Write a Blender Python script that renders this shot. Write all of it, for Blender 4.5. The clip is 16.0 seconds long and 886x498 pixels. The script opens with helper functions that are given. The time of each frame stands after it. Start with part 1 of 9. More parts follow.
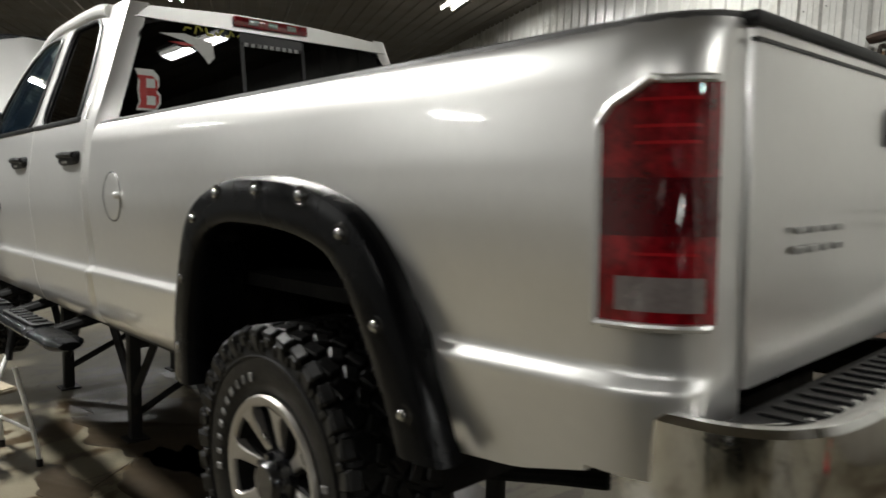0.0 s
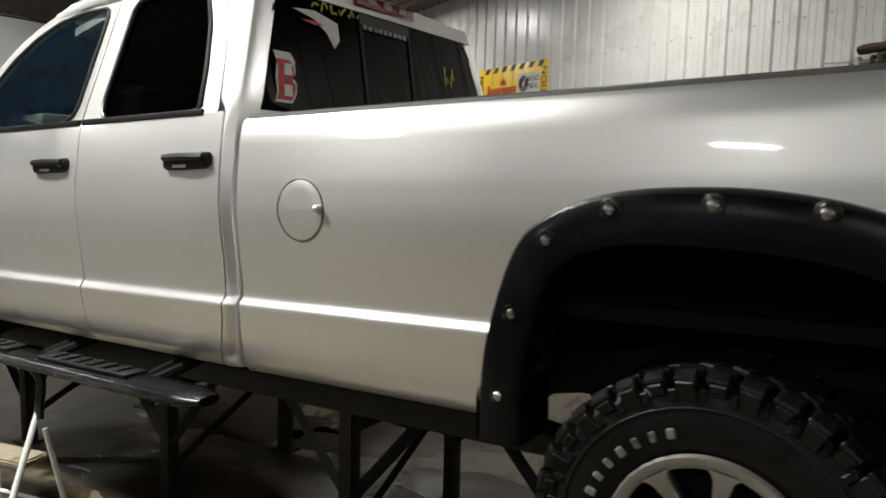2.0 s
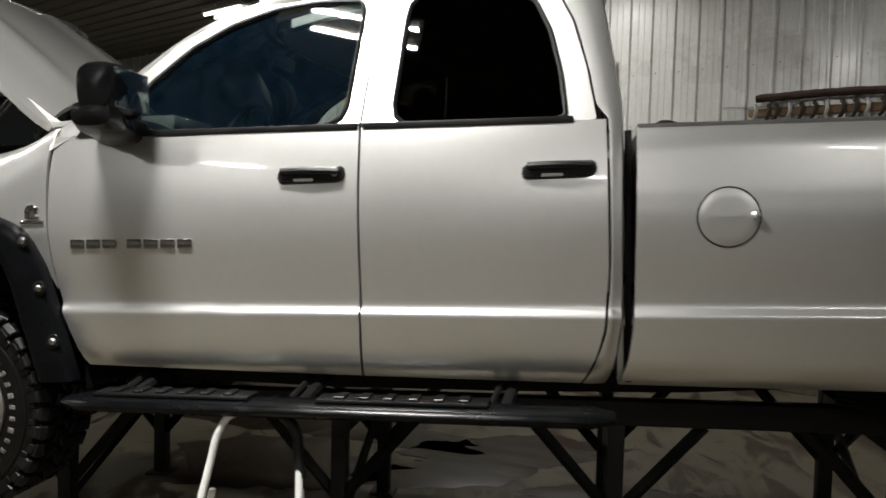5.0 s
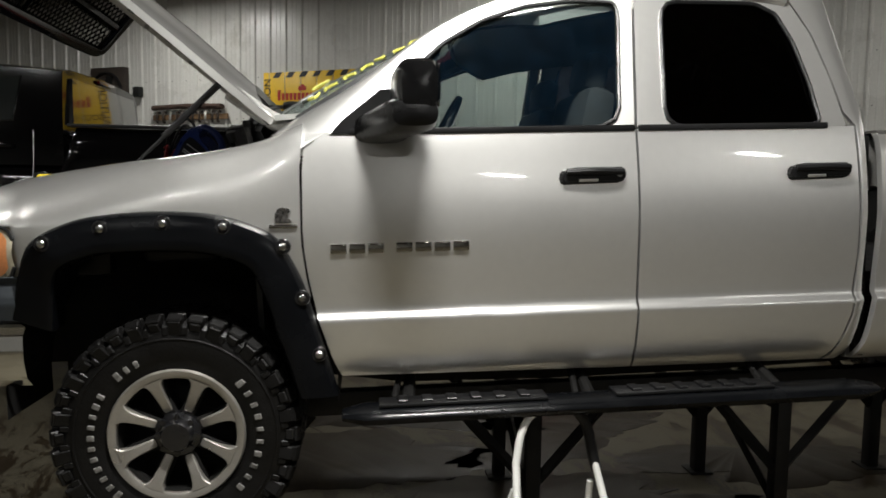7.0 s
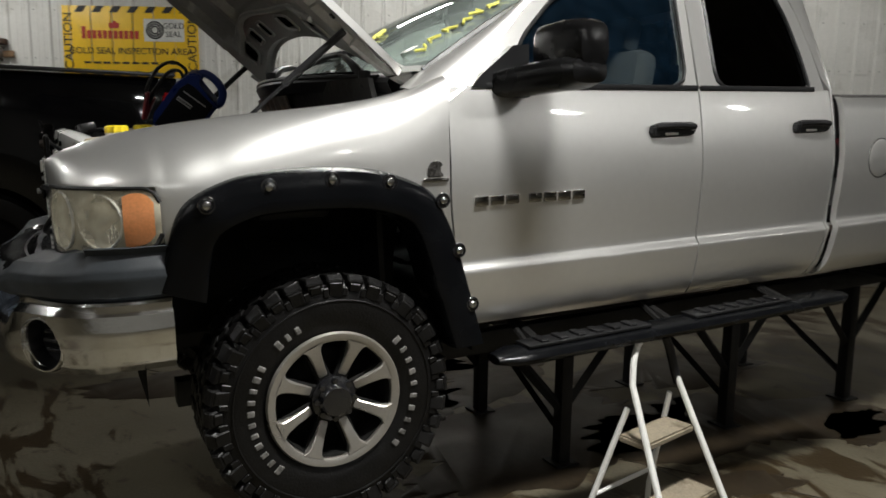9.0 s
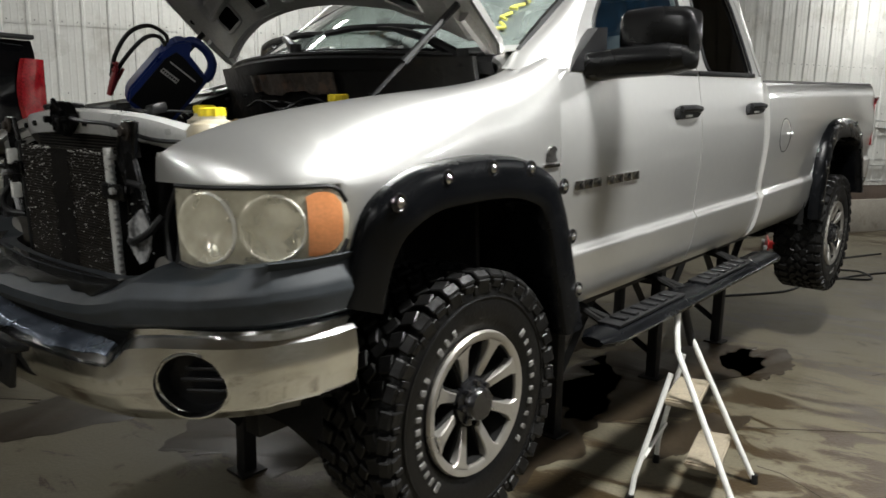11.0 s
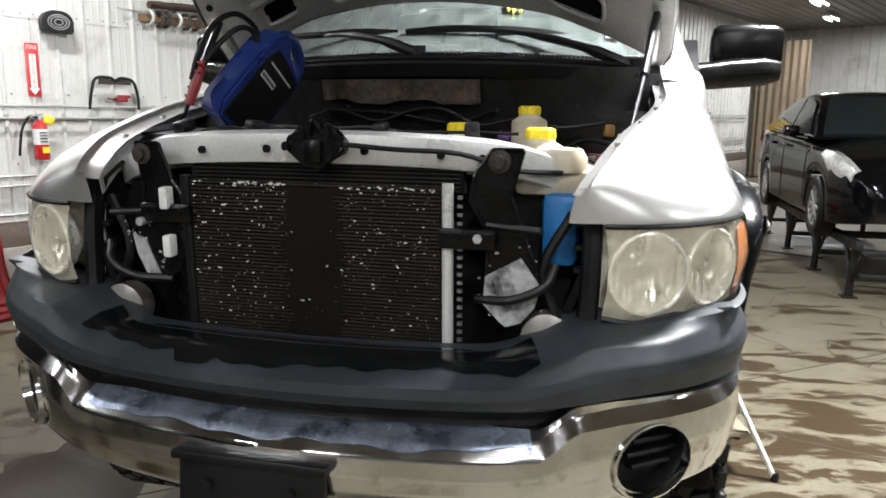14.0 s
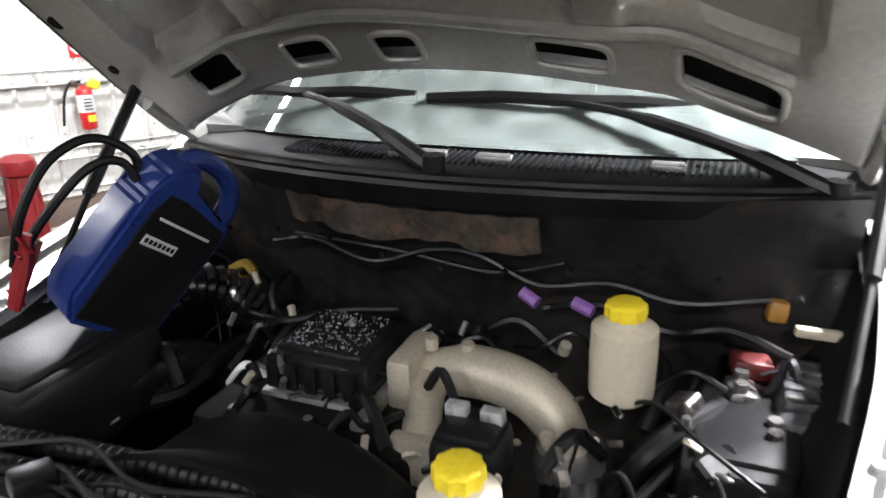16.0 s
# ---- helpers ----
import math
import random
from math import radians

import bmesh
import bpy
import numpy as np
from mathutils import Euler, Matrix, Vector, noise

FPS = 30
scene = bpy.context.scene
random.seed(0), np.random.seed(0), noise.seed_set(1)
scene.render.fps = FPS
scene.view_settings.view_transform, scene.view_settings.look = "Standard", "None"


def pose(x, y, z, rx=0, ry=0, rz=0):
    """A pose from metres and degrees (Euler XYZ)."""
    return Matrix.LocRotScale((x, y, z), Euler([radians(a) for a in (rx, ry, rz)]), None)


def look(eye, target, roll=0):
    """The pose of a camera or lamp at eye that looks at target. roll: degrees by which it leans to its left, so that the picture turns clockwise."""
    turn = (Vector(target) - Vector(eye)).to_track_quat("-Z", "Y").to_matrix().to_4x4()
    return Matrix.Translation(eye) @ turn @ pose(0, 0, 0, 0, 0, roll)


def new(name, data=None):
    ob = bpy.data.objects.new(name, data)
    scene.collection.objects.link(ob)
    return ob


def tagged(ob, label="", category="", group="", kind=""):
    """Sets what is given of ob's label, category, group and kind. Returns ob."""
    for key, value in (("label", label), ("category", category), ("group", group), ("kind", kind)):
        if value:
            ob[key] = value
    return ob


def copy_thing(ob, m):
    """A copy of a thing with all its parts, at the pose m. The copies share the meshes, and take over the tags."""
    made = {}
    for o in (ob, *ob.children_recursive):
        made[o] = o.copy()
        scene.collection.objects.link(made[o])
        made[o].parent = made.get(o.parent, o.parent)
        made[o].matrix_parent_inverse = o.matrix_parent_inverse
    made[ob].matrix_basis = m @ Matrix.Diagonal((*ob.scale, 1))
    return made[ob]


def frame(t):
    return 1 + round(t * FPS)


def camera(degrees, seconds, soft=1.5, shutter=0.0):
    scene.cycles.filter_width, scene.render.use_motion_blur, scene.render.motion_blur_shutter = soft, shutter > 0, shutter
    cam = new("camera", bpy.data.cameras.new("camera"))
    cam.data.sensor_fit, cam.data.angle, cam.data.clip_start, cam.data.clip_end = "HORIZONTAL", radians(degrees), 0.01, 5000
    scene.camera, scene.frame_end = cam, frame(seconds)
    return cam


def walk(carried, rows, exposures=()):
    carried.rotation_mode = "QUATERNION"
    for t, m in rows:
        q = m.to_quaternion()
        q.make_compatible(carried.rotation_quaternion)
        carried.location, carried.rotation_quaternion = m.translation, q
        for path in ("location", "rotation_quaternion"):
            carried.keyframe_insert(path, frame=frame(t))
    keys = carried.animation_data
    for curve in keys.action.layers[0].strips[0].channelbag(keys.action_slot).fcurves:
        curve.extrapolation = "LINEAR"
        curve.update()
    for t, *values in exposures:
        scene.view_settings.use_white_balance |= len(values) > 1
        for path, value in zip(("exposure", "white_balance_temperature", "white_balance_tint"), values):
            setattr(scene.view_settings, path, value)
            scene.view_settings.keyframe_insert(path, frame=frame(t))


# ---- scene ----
cam = camera(62.52, 16.0, soft=1.6, shutter=0.4)
PATH = [
    (0, (5.722, -1.957, 1.689), (4.268, -0.604, 1.463), 1.45),
    (0.5, (5.384, -2.159, 1.701), (3.960, -0.770, 1.492), 2.08),
    (1, (4.979, -2.162, 1.674), (3.594, -0.736, 1.452), 1.70),
    (1.5, (4.666, -2.295, 1.667), (3.413, -0.752, 1.445), 1.53),
    (2, (4.371, -2.617, 1.677), (3.296, -0.944, 1.459), 1.48),
    (2.5, (4.031, -2.819, 1.654), (3.083, -1.071, 1.440), 1.42),
    (3, (3.702, -2.972, 1.655), (2.852, -1.171, 1.468), 1.43),
    (3.5, (3.428, -3.193, 1.635), (2.677, -1.347, 1.459), 1.44),
    (6, (1.405, -3.434, 1.505), (1.347, -1.436, 1.430), 1.18),
    (6.5, (0.991, -3.469, 1.534), (1.046, -1.473, 1.420), 1.03),
    (7, (0.618, -3.499, 1.597), (0.827, -1.517, 1.429), 0.98),
    (7.5, (0.217, -3.343, 1.552), (0.587, -1.385, 1.380), 0.83),
    (8, (-0.133, -3.254, 1.534), (0.390, -1.332, 1.353), 0.82),
    (8.5, (-0.476, -3.259, 1.566), (0.239, -1.406, 1.323), 0.82),
    (11, (-1.714, -2.305, 1.604), (-0.230, -1.011, 1.251), 1.00),
    (11.5, (-1.918, -2.083, 1.602), (-0.372, -0.867, 1.242), 0.87),
    (12, (-2.144, -1.843, 1.631), (-0.506, -0.755, 1.266), 0.89),
    (12.5, (-2.183, -1.569, 1.608), (-0.446, -0.648, 1.240), 0.77),
    (13, (-2.213, -1.254, 1.630), (-0.389, -0.520, 1.263), 0.87),
    (13.5, (-2.303, -0.938, 1.633), (-0.418, -0.378, 1.272), 0.85),
    (14, (-2.289, -0.684, 1.652), (-0.376, -0.229, 1.287), 0.57),
    (14.5, (-2.114, -0.626, 1.717), (-0.196, -0.196, 1.348), 0.28),
    (15, (-1.761, -0.608, 1.906), (0.147, -0.170, 1.496), 0.02),
    (15.5, (-1.422, -0.602, 2.079), (0.415, -0.035, 1.528), -0.50),
    (16, (-1.170, -0.558, 2.125), (0.580, 0.165, 1.480), -0.94),
]
EXPOSURES = [(0.0, 0.13, 6450, 11), (0.5, 0.28, 6420, 10), (1.5, 0.08, 6480, 11), (2.5, -0.20, 6490, 11), (3.5, -0.48, 6510, 12), (6.0, -0.62, 6520, 12), (8.0, -0.79, 6520, 12), (8.5, -0.75, 6500, 12), (11.0, -0.04, 6350, 11), (12.5, 0.48, 6300, 12), (13.5, 0.55, 6300, 13), (14.0, 1.0, 6130, 14), (15.0, 0.88, 6280, 12), (15.5, 0.6, 6350, 11), (16.0, 1.6, 6130, 17)]
walk(cam, [(t, look(eye, target, roll)) for t, eye, target, roll in PATH], EXPOSURES)

# ---- world and lamps ----
LAMP = 1.0
world = bpy.data.worlds.new("world")
scene.world = world
world.use_nodes = True
world.node_tree.nodes["Background"].inputs[0].default_value = (0.9, 0.95, 1.0, 1)
world.node_tree.nodes["Background"].inputs[1].default_value = 0.02
scene.view_settings.exposure = 0.0
CEIL = 4.1


# ---- small builders ----
def interp(x, xs, ys):
    return float(np.interp(x, xs, ys))


def grid(bm, rows, close_u=False, close_v=False):
    vs = [[bm.verts.new(p) for p in row] for row in rows]
    n, m = len(vs), len(vs[0])
    for i in range(n if close_u else n - 1):
        for j in range(m if close_v else m - 1):
            q = [vs[i][j], vs[(i + 1) % n][j], vs[(i + 1) % n][(j + 1) % m], vs[i][(j + 1) % m]]
            if len(set(q)) == 4:
                bm.faces.new(q)
    return vs


def panel(bm, rows, inward, rim=0.02):
    """A pressed sheet with its edges turned inward."""
    vs = grid(bm, rows)
    loop = vs[0][:-1] + [r[-1] for r in vs[:-1]] + vs[-1][:0:-1] + [r[0] for r in vs[:0:-1]]
    off = Vector(inward) * rim
    back = [bm.verts.new(v.co + off) for v in loop]
    n = len(loop)
    for i in range(n):
        bm.faces.new([loop[i], loop[(i + 1) % n], back[(i + 1) % n], back[i]])
    return vs


def box(bm, c, s, bev=0.0, rot=None, seg=2):
    m = Matrix.Translation(c) @ (rot.to_4x4() if rot is not None else Matrix.Identity(4)) @ Matrix.Diagonal((*s, 1))
    g = bmesh.ops.create_cube(bm, size=1.0, matrix=m)
    if bev:
        es = list({e for v in g["verts"] for e in v.link_edges})
        bmesh.ops.bevel(bm, geom=es, offset=bev, segments=seg, affect="EDGES", profile=0.5)


def euler(rx=0, ry=0, rz=0):
    return Euler([radians(a) for a in (rx, ry, rz)]).to_matrix()


def tube(bm, pts, r, n=8, caps=True, flat=1.0):
    pts = [Vector(p) for p in pts]
    rr = r if isinstance(r, (list, tuple)) else [r] * len(pts)
    d0 = (pts[1] - pts[0]).normalized()
    up = Vector((0, 0, 1)) if abs(d0.z) < 0.9 else Vector((1, 0, 0))
    rows = []
    for i, p in enumerate(pts):
        d = (pts[min(i + 1, len(pts) - 1)] - pts[max(i - 1, 0)]).normalized()
        a = d.cross(up).normalized()
        b = a.cross(d).normalized()
        up = b
        rows.append([p + (a * math.cos(2 * math.pi * k / n) + b * math.sin(2 * math.pi * k / n) * flat) * rr[i] for k in range(n)])
    vs = grid(bm, rows, close_v=True)
    if caps:
        bm.faces.new(vs[0])
        bm.faces.new(vs[-1])


def curve(pts, n=6):
    """A smooth line through the points."""
    P = [Vector(p) for p in pts]
    P = [P[0] * 2 - P[1]] + P + [P[-1] * 2 - P[-2]]
    out = []
    for i in range(1, len(P) - 2):
        a, b, c, d = P[i - 1:i + 3]
        for k in range(n):
            t = k / n
            out.append(0.5 * (2 * b + (c - a) * t + (2 * a - 5 * b + 4 * c - d) * t * t + (3 * b - a - 3 * c + d) * t ** 3))
    out.append(P[-2])
    return out


def lathe(bm, prof, c, axis="y", n=32, close=False):
    """prof: (radius, height along the axis)."""
    c = Vector(c)
    rows = []
    for r, h in prof:
        row = []
        for k in range(n):
            a = 2 * math.pi * k / n
            u, v = r * math.cos(a), r * math.sin(a)
            row.append(c + Vector({"y": (u, h, v), "z": (u, v, h), "x": (h, u, v)}[axis]))
        rows.append(row)
    vs = grid(bm, rows, close_u=close, close_v=True)
    if not close:
        for e in (vs[0], vs[-1]):
            if (e[0].co - e[n // 2].co).length > 1e-4:
                bm.faces.new(e)


def cyl(bm, a, b, r, n=16, r2=None):
    tube(bm, [a, b], [r, r if r2 is None else r2], n)


def prism(bm, pts, a, b, axis="y"):
    """A flat outline drawn out along an axis from a to b."""
    f = {"y": lambda p, h: (p[0], h, p[1]), "z": lambda p, h: (p[0], p[1], h), "x": lambda p, h: (h, p[0], p[1])}[axis]
    va = [bm.verts.new(f(p, a)) for p in pts]
    vb = [bm.verts.new(f(p, b)) for p in pts]
    n = len(pts)
    bm.faces.new(va)
    bm.faces.new(vb)
    for i in range(n):
        bm.faces.new([va[i], va[(i + 1) % n], vb[(i + 1) % n], vb[i]])


def mesh_of(name, bm, material, angle=35):
    bmesh.ops.recalc_face_normals(bm, faces=bm.faces)
    me = bpy.data.meshes.new(name)
    bm.to_mesh(me)
    bm.free()
    me.materials.append(material)
    me.polygons.foreach_set("use_smooth", [True] * len(me.polygons))
    me.set_sharp_from_angle(angle=radians(angle))
    return me


# parts of the pickup's cab above the belt line
CAB_PARTS = {"window_frame", "window_pane", "window_seal", "roof", "headliner", "roof_pillar", "roof_rail", "cab_back", "cab_corner", "rear_window", "slider_frame", "sticker", "sticker_face", "sticker_hole", "marker_stroke", "brake_light", "cargo_lens", "inner_mirror", "windshield", "windshield_seal", "inspection_sticker", "wiper", "wiper_blade"}


def part(name, bm, material, parent, label="", angle=35):
    if name in CAB_PARTS and "pickup_truck" in (parent.name, parent.parent.name if parent.parent else ""):
        for v in bm.verts:
            if v.co.z > 1.81:
                v.co.z = 1.81 + (v.co.z - 1.81) * 1.08
    ob = new(name, mesh_of(name, bm, material, angle))
    ob.parent = parent
    if label:
        tagged(ob, label)
    return ob


def empty(name, m, label="", category="", group="", kind=""):
    ob = new(name)
    ob.matrix_basis = m
    ob.empty_display_size = 0.1
    return tagged(ob, label, category, group, kind)


def thing(name, bm, material, label, category, group="", kind="", angle=35):
    return tagged(new(name, mesh_of(name, bm, material, angle)), label, category, group, kind)


def writing(text, size, material, m, parent, extrude=0.001, name="lettering"):
    cu = bpy.data.curves.new(name, "FONT")
    cu.body, cu.size, cu.extrude = text, size, extrude
    cu.align_x, cu.align_y = "CENTER", "CENTER"
    cu.materials.append(material)
    ob = new(name, cu)
    ob.matrix_basis = m
    ob.parent = parent
    return ob


# ---- materials ----
def mat(name, color, rough=0.5, metal=0.0, vary=0.12, scale=6.0, fine=90.0, bump=0.0, coat=0.0, spec=0.5, rough_vary=0.1, dirt=None, dirt_scale=3.0, dirt_at=0.6):
    m = bpy.data.materials.new(name)
    m.use_nodes = True
    nt = m.node_tree
    nd, ln = nt.nodes, nt.links
    b = nd["Principled BSDF"]
    tc = nd.new("ShaderNodeTexCoord")
    n1 = nd.new("ShaderNodeTexNoise")
    n1.inputs["Scale"].default_value, n1.inputs["Detail"].default_value = scale, 6
    n2 = nd.new("ShaderNodeTexNoise")
    n2.inputs["Scale"].default_value, n2.inputs["Detail"].default_value = fine, 3
    for n in (n1, n2):
        ln.new(tc.outputs["Object"], n.inputs["Vector"])
    add = nd.new("ShaderNodeMath")
    add.operation = "ADD"
    ln.new(n1.outputs[0], add.inputs[0])
    ln.new(n2.outputs[0], add.inputs[1])
    rg = nd.new("ShaderNodeMapRange")
    rg.inputs[1].default_value, rg.inputs[2].default_value = 0.7, 1.3
    rg.inputs[3].default_value, rg.inputs[4].default_value = 1 - vary, 1 + vary
    ln.new(add.outputs[0], rg.inputs[0])
    mul = nd.new("ShaderNodeVectorMath")
    mul.operation = "SCALE"
    mul.inputs[0].default_value = color
    ln.new(rg.outputs[0], mul.inputs["Scale"])
    out = mul.outputs[0]
    if dirt:
        n3 = nd.new("ShaderNodeTexNoise")
        n3.inputs["Scale"].default_value, n3.inputs["Detail"].default_value = dirt_scale, 8
        n3.inputs["Roughness"].default_value = 0.65
        ln.new(tc.outputs["Object"], n3.inputs["Vector"])
        rr = nd.new("ShaderNodeMapRange")
        rr.inputs[1].default_value, rr.inputs[2].default_value = dirt_at - 0.06, dirt_at + 0.08
        ln.new(n3.outputs[0], rr.inputs[0])
        mx = nd.new("ShaderNodeMix")
        mx.data_type = "RGBA"
        mx.inputs[7].default_value = (*dirt, 1)
        ln.new(rr.outputs[0], mx.inputs[0])
        ln.new(out, mx.inputs[6])
        out = mx.outputs[2]
    ln.new(out, b.inputs["Base Color"])
    rv = nd.new("ShaderNodeMapRange")
    rv.inputs[1].default_value, rv.inputs[2].default_value = 0.3, 0.7
    rv.inputs[3].default_value, rv.inputs[4].default_value = max(rough - rough_vary, 0.0), min(rough + rough_vary, 1)
    ln.new(n1.outputs[0], rv.inputs[0])
    ln.new(rv.outputs[0], b.inputs["Roughness"])
    b.inputs["Metallic"].default_value = metal
    b.inputs["Specular IOR Level"].default_value = spec
    if coat:
        b.inputs["Coat Weight"].default_value, b.inputs["Coat Roughness"].default_value = coat, 0.04
    if bump:
        bp = nd.new("ShaderNodeBump")
        bp.inputs["Strength"].default_value, bp.inputs["Distance"].default_value = bump, 0.004
        ln.new(n2.outputs[0], bp.inputs["Height"])
        ln.new(bp.outputs[0], b.inputs["Normal"])
    return m


def pane_mat(name, tint, ior=1.5, haze=None, amount=0.0):
    m = bpy.data.materials.new(name)
    m.use_nodes = True
    nt = m.node_tree
    nd, ln = nt.nodes, nt.links
    nd.remove(nd["Principled BSDF"])
    tr = nd.new("ShaderNodeBsdfTransparent")
    tr.inputs[0].default_value = (*tint, 1)
    gl = nd.new("ShaderNodeBsdfGlossy")
    gl.inputs["Roughness"].default_value = 0.01
    fr = nd.new("ShaderNodeFresnel")
    fr.inputs[0].default_value = ior
    mx = nd.new("ShaderNodeMixShader")
    ln.new(fr.outputs[0], mx.inputs[0])
    see = tr.outputs[0]
    if haze:
        df = nd.new("ShaderNodeBsdfDiffuse")
        df.inputs[0].default_value = (*haze, 1)
        nz = nd.new("ShaderNodeTexNoise")
        nz.inputs["Scale"].default_value, nz.inputs["Detail"].default_value = 14, 6
        tc = nd.new("ShaderNodeTexCoord")
        ln.new(tc.outputs["Object"], nz.inputs["Vector"])
        hr = nd.new("ShaderNodeMapRange")
        hr.inputs[1].default_value, hr.inputs[2].default_value = 0.3, 0.7
        hr.inputs[3].default_value, hr.inputs[4].default_value = amount * 0.6, amount * 1.4
        ln.new(nz.outputs[0], hr.inputs[0])
        hm = nd.new("ShaderNodeMixShader")
        ln.new(hr.outputs[0], hm.inputs[0])
        ln.new(tr.outputs[0], hm.inputs[1])
        ln.new(df.outputs[0], hm.inputs[2])
        see = hm.outputs[0]
    ln.new(see, mx.inputs[1])
    ln.new(gl.outputs[0], mx.inputs[2])
    ln.new(mx.outputs[0], nd["Material Output"].inputs[0])
    return m


def glow(name, color, strength):
    m = bpy.data.materials.new(name)
    m.use_nodes = True
    b = m.node_tree.nodes["Principled BSDF"]
    b.inputs["Base Color"].default_value = (*color, 1)
    b.inputs["Emission Color"].default_value = (*color, 1)
    b.inputs["Emission Strength"].default_value = strength
    return m


PAINT = mat("silver_paint", (0.80, 0.795, 0.775), 0.35, 0.86, 0.018, 1.6, 30, 0.0, 1.0, rough_vary=0.02)
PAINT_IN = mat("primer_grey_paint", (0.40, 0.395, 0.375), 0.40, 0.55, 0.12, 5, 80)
BLACK = mat("black_plastic", (0.006, 0.006, 0.0065), 0.42, 0, 0.25, 5, 220, 0.12, spec=0.35)
GLOSSBLACK = mat("gloss_black", (0.007, 0.007, 0.008), 0.22, 0, 0.2, 4, 100, coat=0.6)
FLARE = mat("black_flare_plastic", (0.0030, 0.0033, 0.0040), 0.25, 0, 0.25, 6, 260, 0.05, spec=0.16)
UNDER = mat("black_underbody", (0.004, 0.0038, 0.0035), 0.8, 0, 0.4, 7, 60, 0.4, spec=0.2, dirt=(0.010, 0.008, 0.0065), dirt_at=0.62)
RUBBER = mat("tyre_rubber", (0.0045, 0.0043, 0.0042), 0.42, 0, 0.4, 10, 120, 0.4, spec=0.26, dirt=(0.013, 0.011, 0.009), dirt_scale=7, dirt_at=0.68)
CHROME = mat("chrome", (0.82, 0.82, 0.81), 0.11, 1.0, 0.06, 6, 90, 0.06, rough_vary=0.07, dirt=(0.42, 0.41, 0.38), dirt_scale=16, dirt_at=0.66)
RIMCUT = mat("machined_alloy", (0.42, 0.40, 0.365), 0.36, 0.75, 0.08, 8, 160, dirt=(0.32, 0.30, 0.27), dirt_scale=12, dirt_at=0.68)
STEEL = mat("bare_steel", (0.38, 0.38, 0.37), 0.4, 0.9, 0.15, 12, 120, 0.1)
BADGE = mat("dark_chrome_badge", (0.40, 0.39, 0.37), 0.14, 1.0, 0.15, 12, 120)
ALU = mat("cast_aluminium", (0.40, 0.39, 0.36), 0.48, 0.8, 0.15, 14, 150, 0.3)
DULL = mat("dull_wet_metal", (0.22, 0.21, 0.20), 0.32, 0.7, 0.35, 14, 120, 0.3, dirt=(0.03, 0.028, 0.025), dirt_scale=18, dirt_at=0.55)
BEIGE = mat("cast_elbow_metal", (0.46, 0.42, 0.33), 0.5, 0.45, 0.15, 10, 150, 0.3)
GREYCOVER = mat("grey_bumper_plastic", (0.020, 0.0245, 0.029), 0.50, 0, 0.2, 4, 260, 0.10, rough_vary=0.14, dirt=(0.034, 0.040, 0.047), dirt_scale=5, dirt_at=0.56)
# brighter red patches put the lens's mottled highlights into its colour
TAILRED = mat("red_lens", (0.19, 0.004, 0.008), 0.10, 0, 0.6, 16, 70, coat=1.0, dirt=(0.34, 0.010, 0.014), dirt_scale=13, dirt_at=0.60)
TAILDARK = mat("dark_red_lens", (0.085, 0.003, 0.006), 0.08, 0, 0.2, 9, 60, coat=1.0)
CLEARLENS = mat("clear_reverse_lens", (0.24, 0.205, 0.195), 0.2, 0.2, 0.15, 20, 120, coat=1.0)
AMBER = mat("amber_lens", (0.66, 0.26, 0.10), 0.2, 0, 0.15, 12, 120, coat=1.0)
REFLECTOR = mat("lamp_reflector", (0.90, 0.88, 0.80), 0.24, 0.5, 0.15, 18, 90)
SUPPORT = mat("white_painted_steel", (0.70, 0.70, 0.68), 0.34, 0.3, 0.10, 6, 120, coat=0.6, dirt=(0.22, 0.21, 0.19), dirt_scale=14, dirt_at=0.69)
BRACKET = mat("wet_chipped_bracket", (0.004, 0.004, 0.0042), 0.26, 0, 0.4, 9, 70, 0.5, spec=0.28, dirt=(0.22, 0.22, 0.215), dirt_scale=20, dirt_at=0.71)
# blue haze colour stands for the bluish reflection on the front door glass
TINT = pane_mat("tinted_pane", (0.82, 0.86, 0.85), 1.38, (0.14, 0.38, 0.70), 0.0045)
DARKTINT = pane_mat("privacy_pane", (0.14, 0.14, 0.15), 1.36)
BACKTINT = pane_mat("rear_pane", (0.07, 0.07, 0.075))
# greenish haze also carries part of the reflection on the windshield
SHIELD = pane_mat("windshield_pane", (0.66, 0.78, 0.72), 1.75, (0.58, 0.68, 0.64), 0.20)
LENS = pane_mat("headlamp_cover", (0.96, 0.94, 0.87), 1.45, (0.98, 0.91, 0.70), 0.32)
SEATS = mat("dark_cloth", (0.035, 0.035, 0.038), 0.9, 0, 0.2, 10, 300, 0.3)
DASH = mat("dash_plastic", (0.26, 0.265, 0.25), 0.6, 0, 0.15, 8, 200, 0.2)
WHITELET = mat("white_rubber_letters", (0.17, 0.165, 0.155), 0.7, 0, 0.2, 20, 200, dirt=(0.06, 0.058, 0.053), dirt_scale=25, dirt_at=0.52)
YELLOW = mat("yellow_plastic", (0.80, 0.62, 0.02), 0.45, 0, 0.1, 10, 120)
MILKY = mat("milky_plastic", (0.52, 0.47, 0.36), 0.5, 0, 0.1, 8, 100, dirt=(0.45, 0.38, 0.25), dirt_scale=6)
BLUEP = mat("blue_plastic", (0.018, 0.05, 0.22), 0.35, 0, 0.15, 8, 200, 0.1)
BLUEFLUID = mat("blue_reservoir", (0.02, 0.16, 0.42), 0.4, 0, 0.12, 5, 100)
RED = mat("red_plastic", (0.20, 0.010, 0.012), 0.4, 0, 0.12, 8, 120)
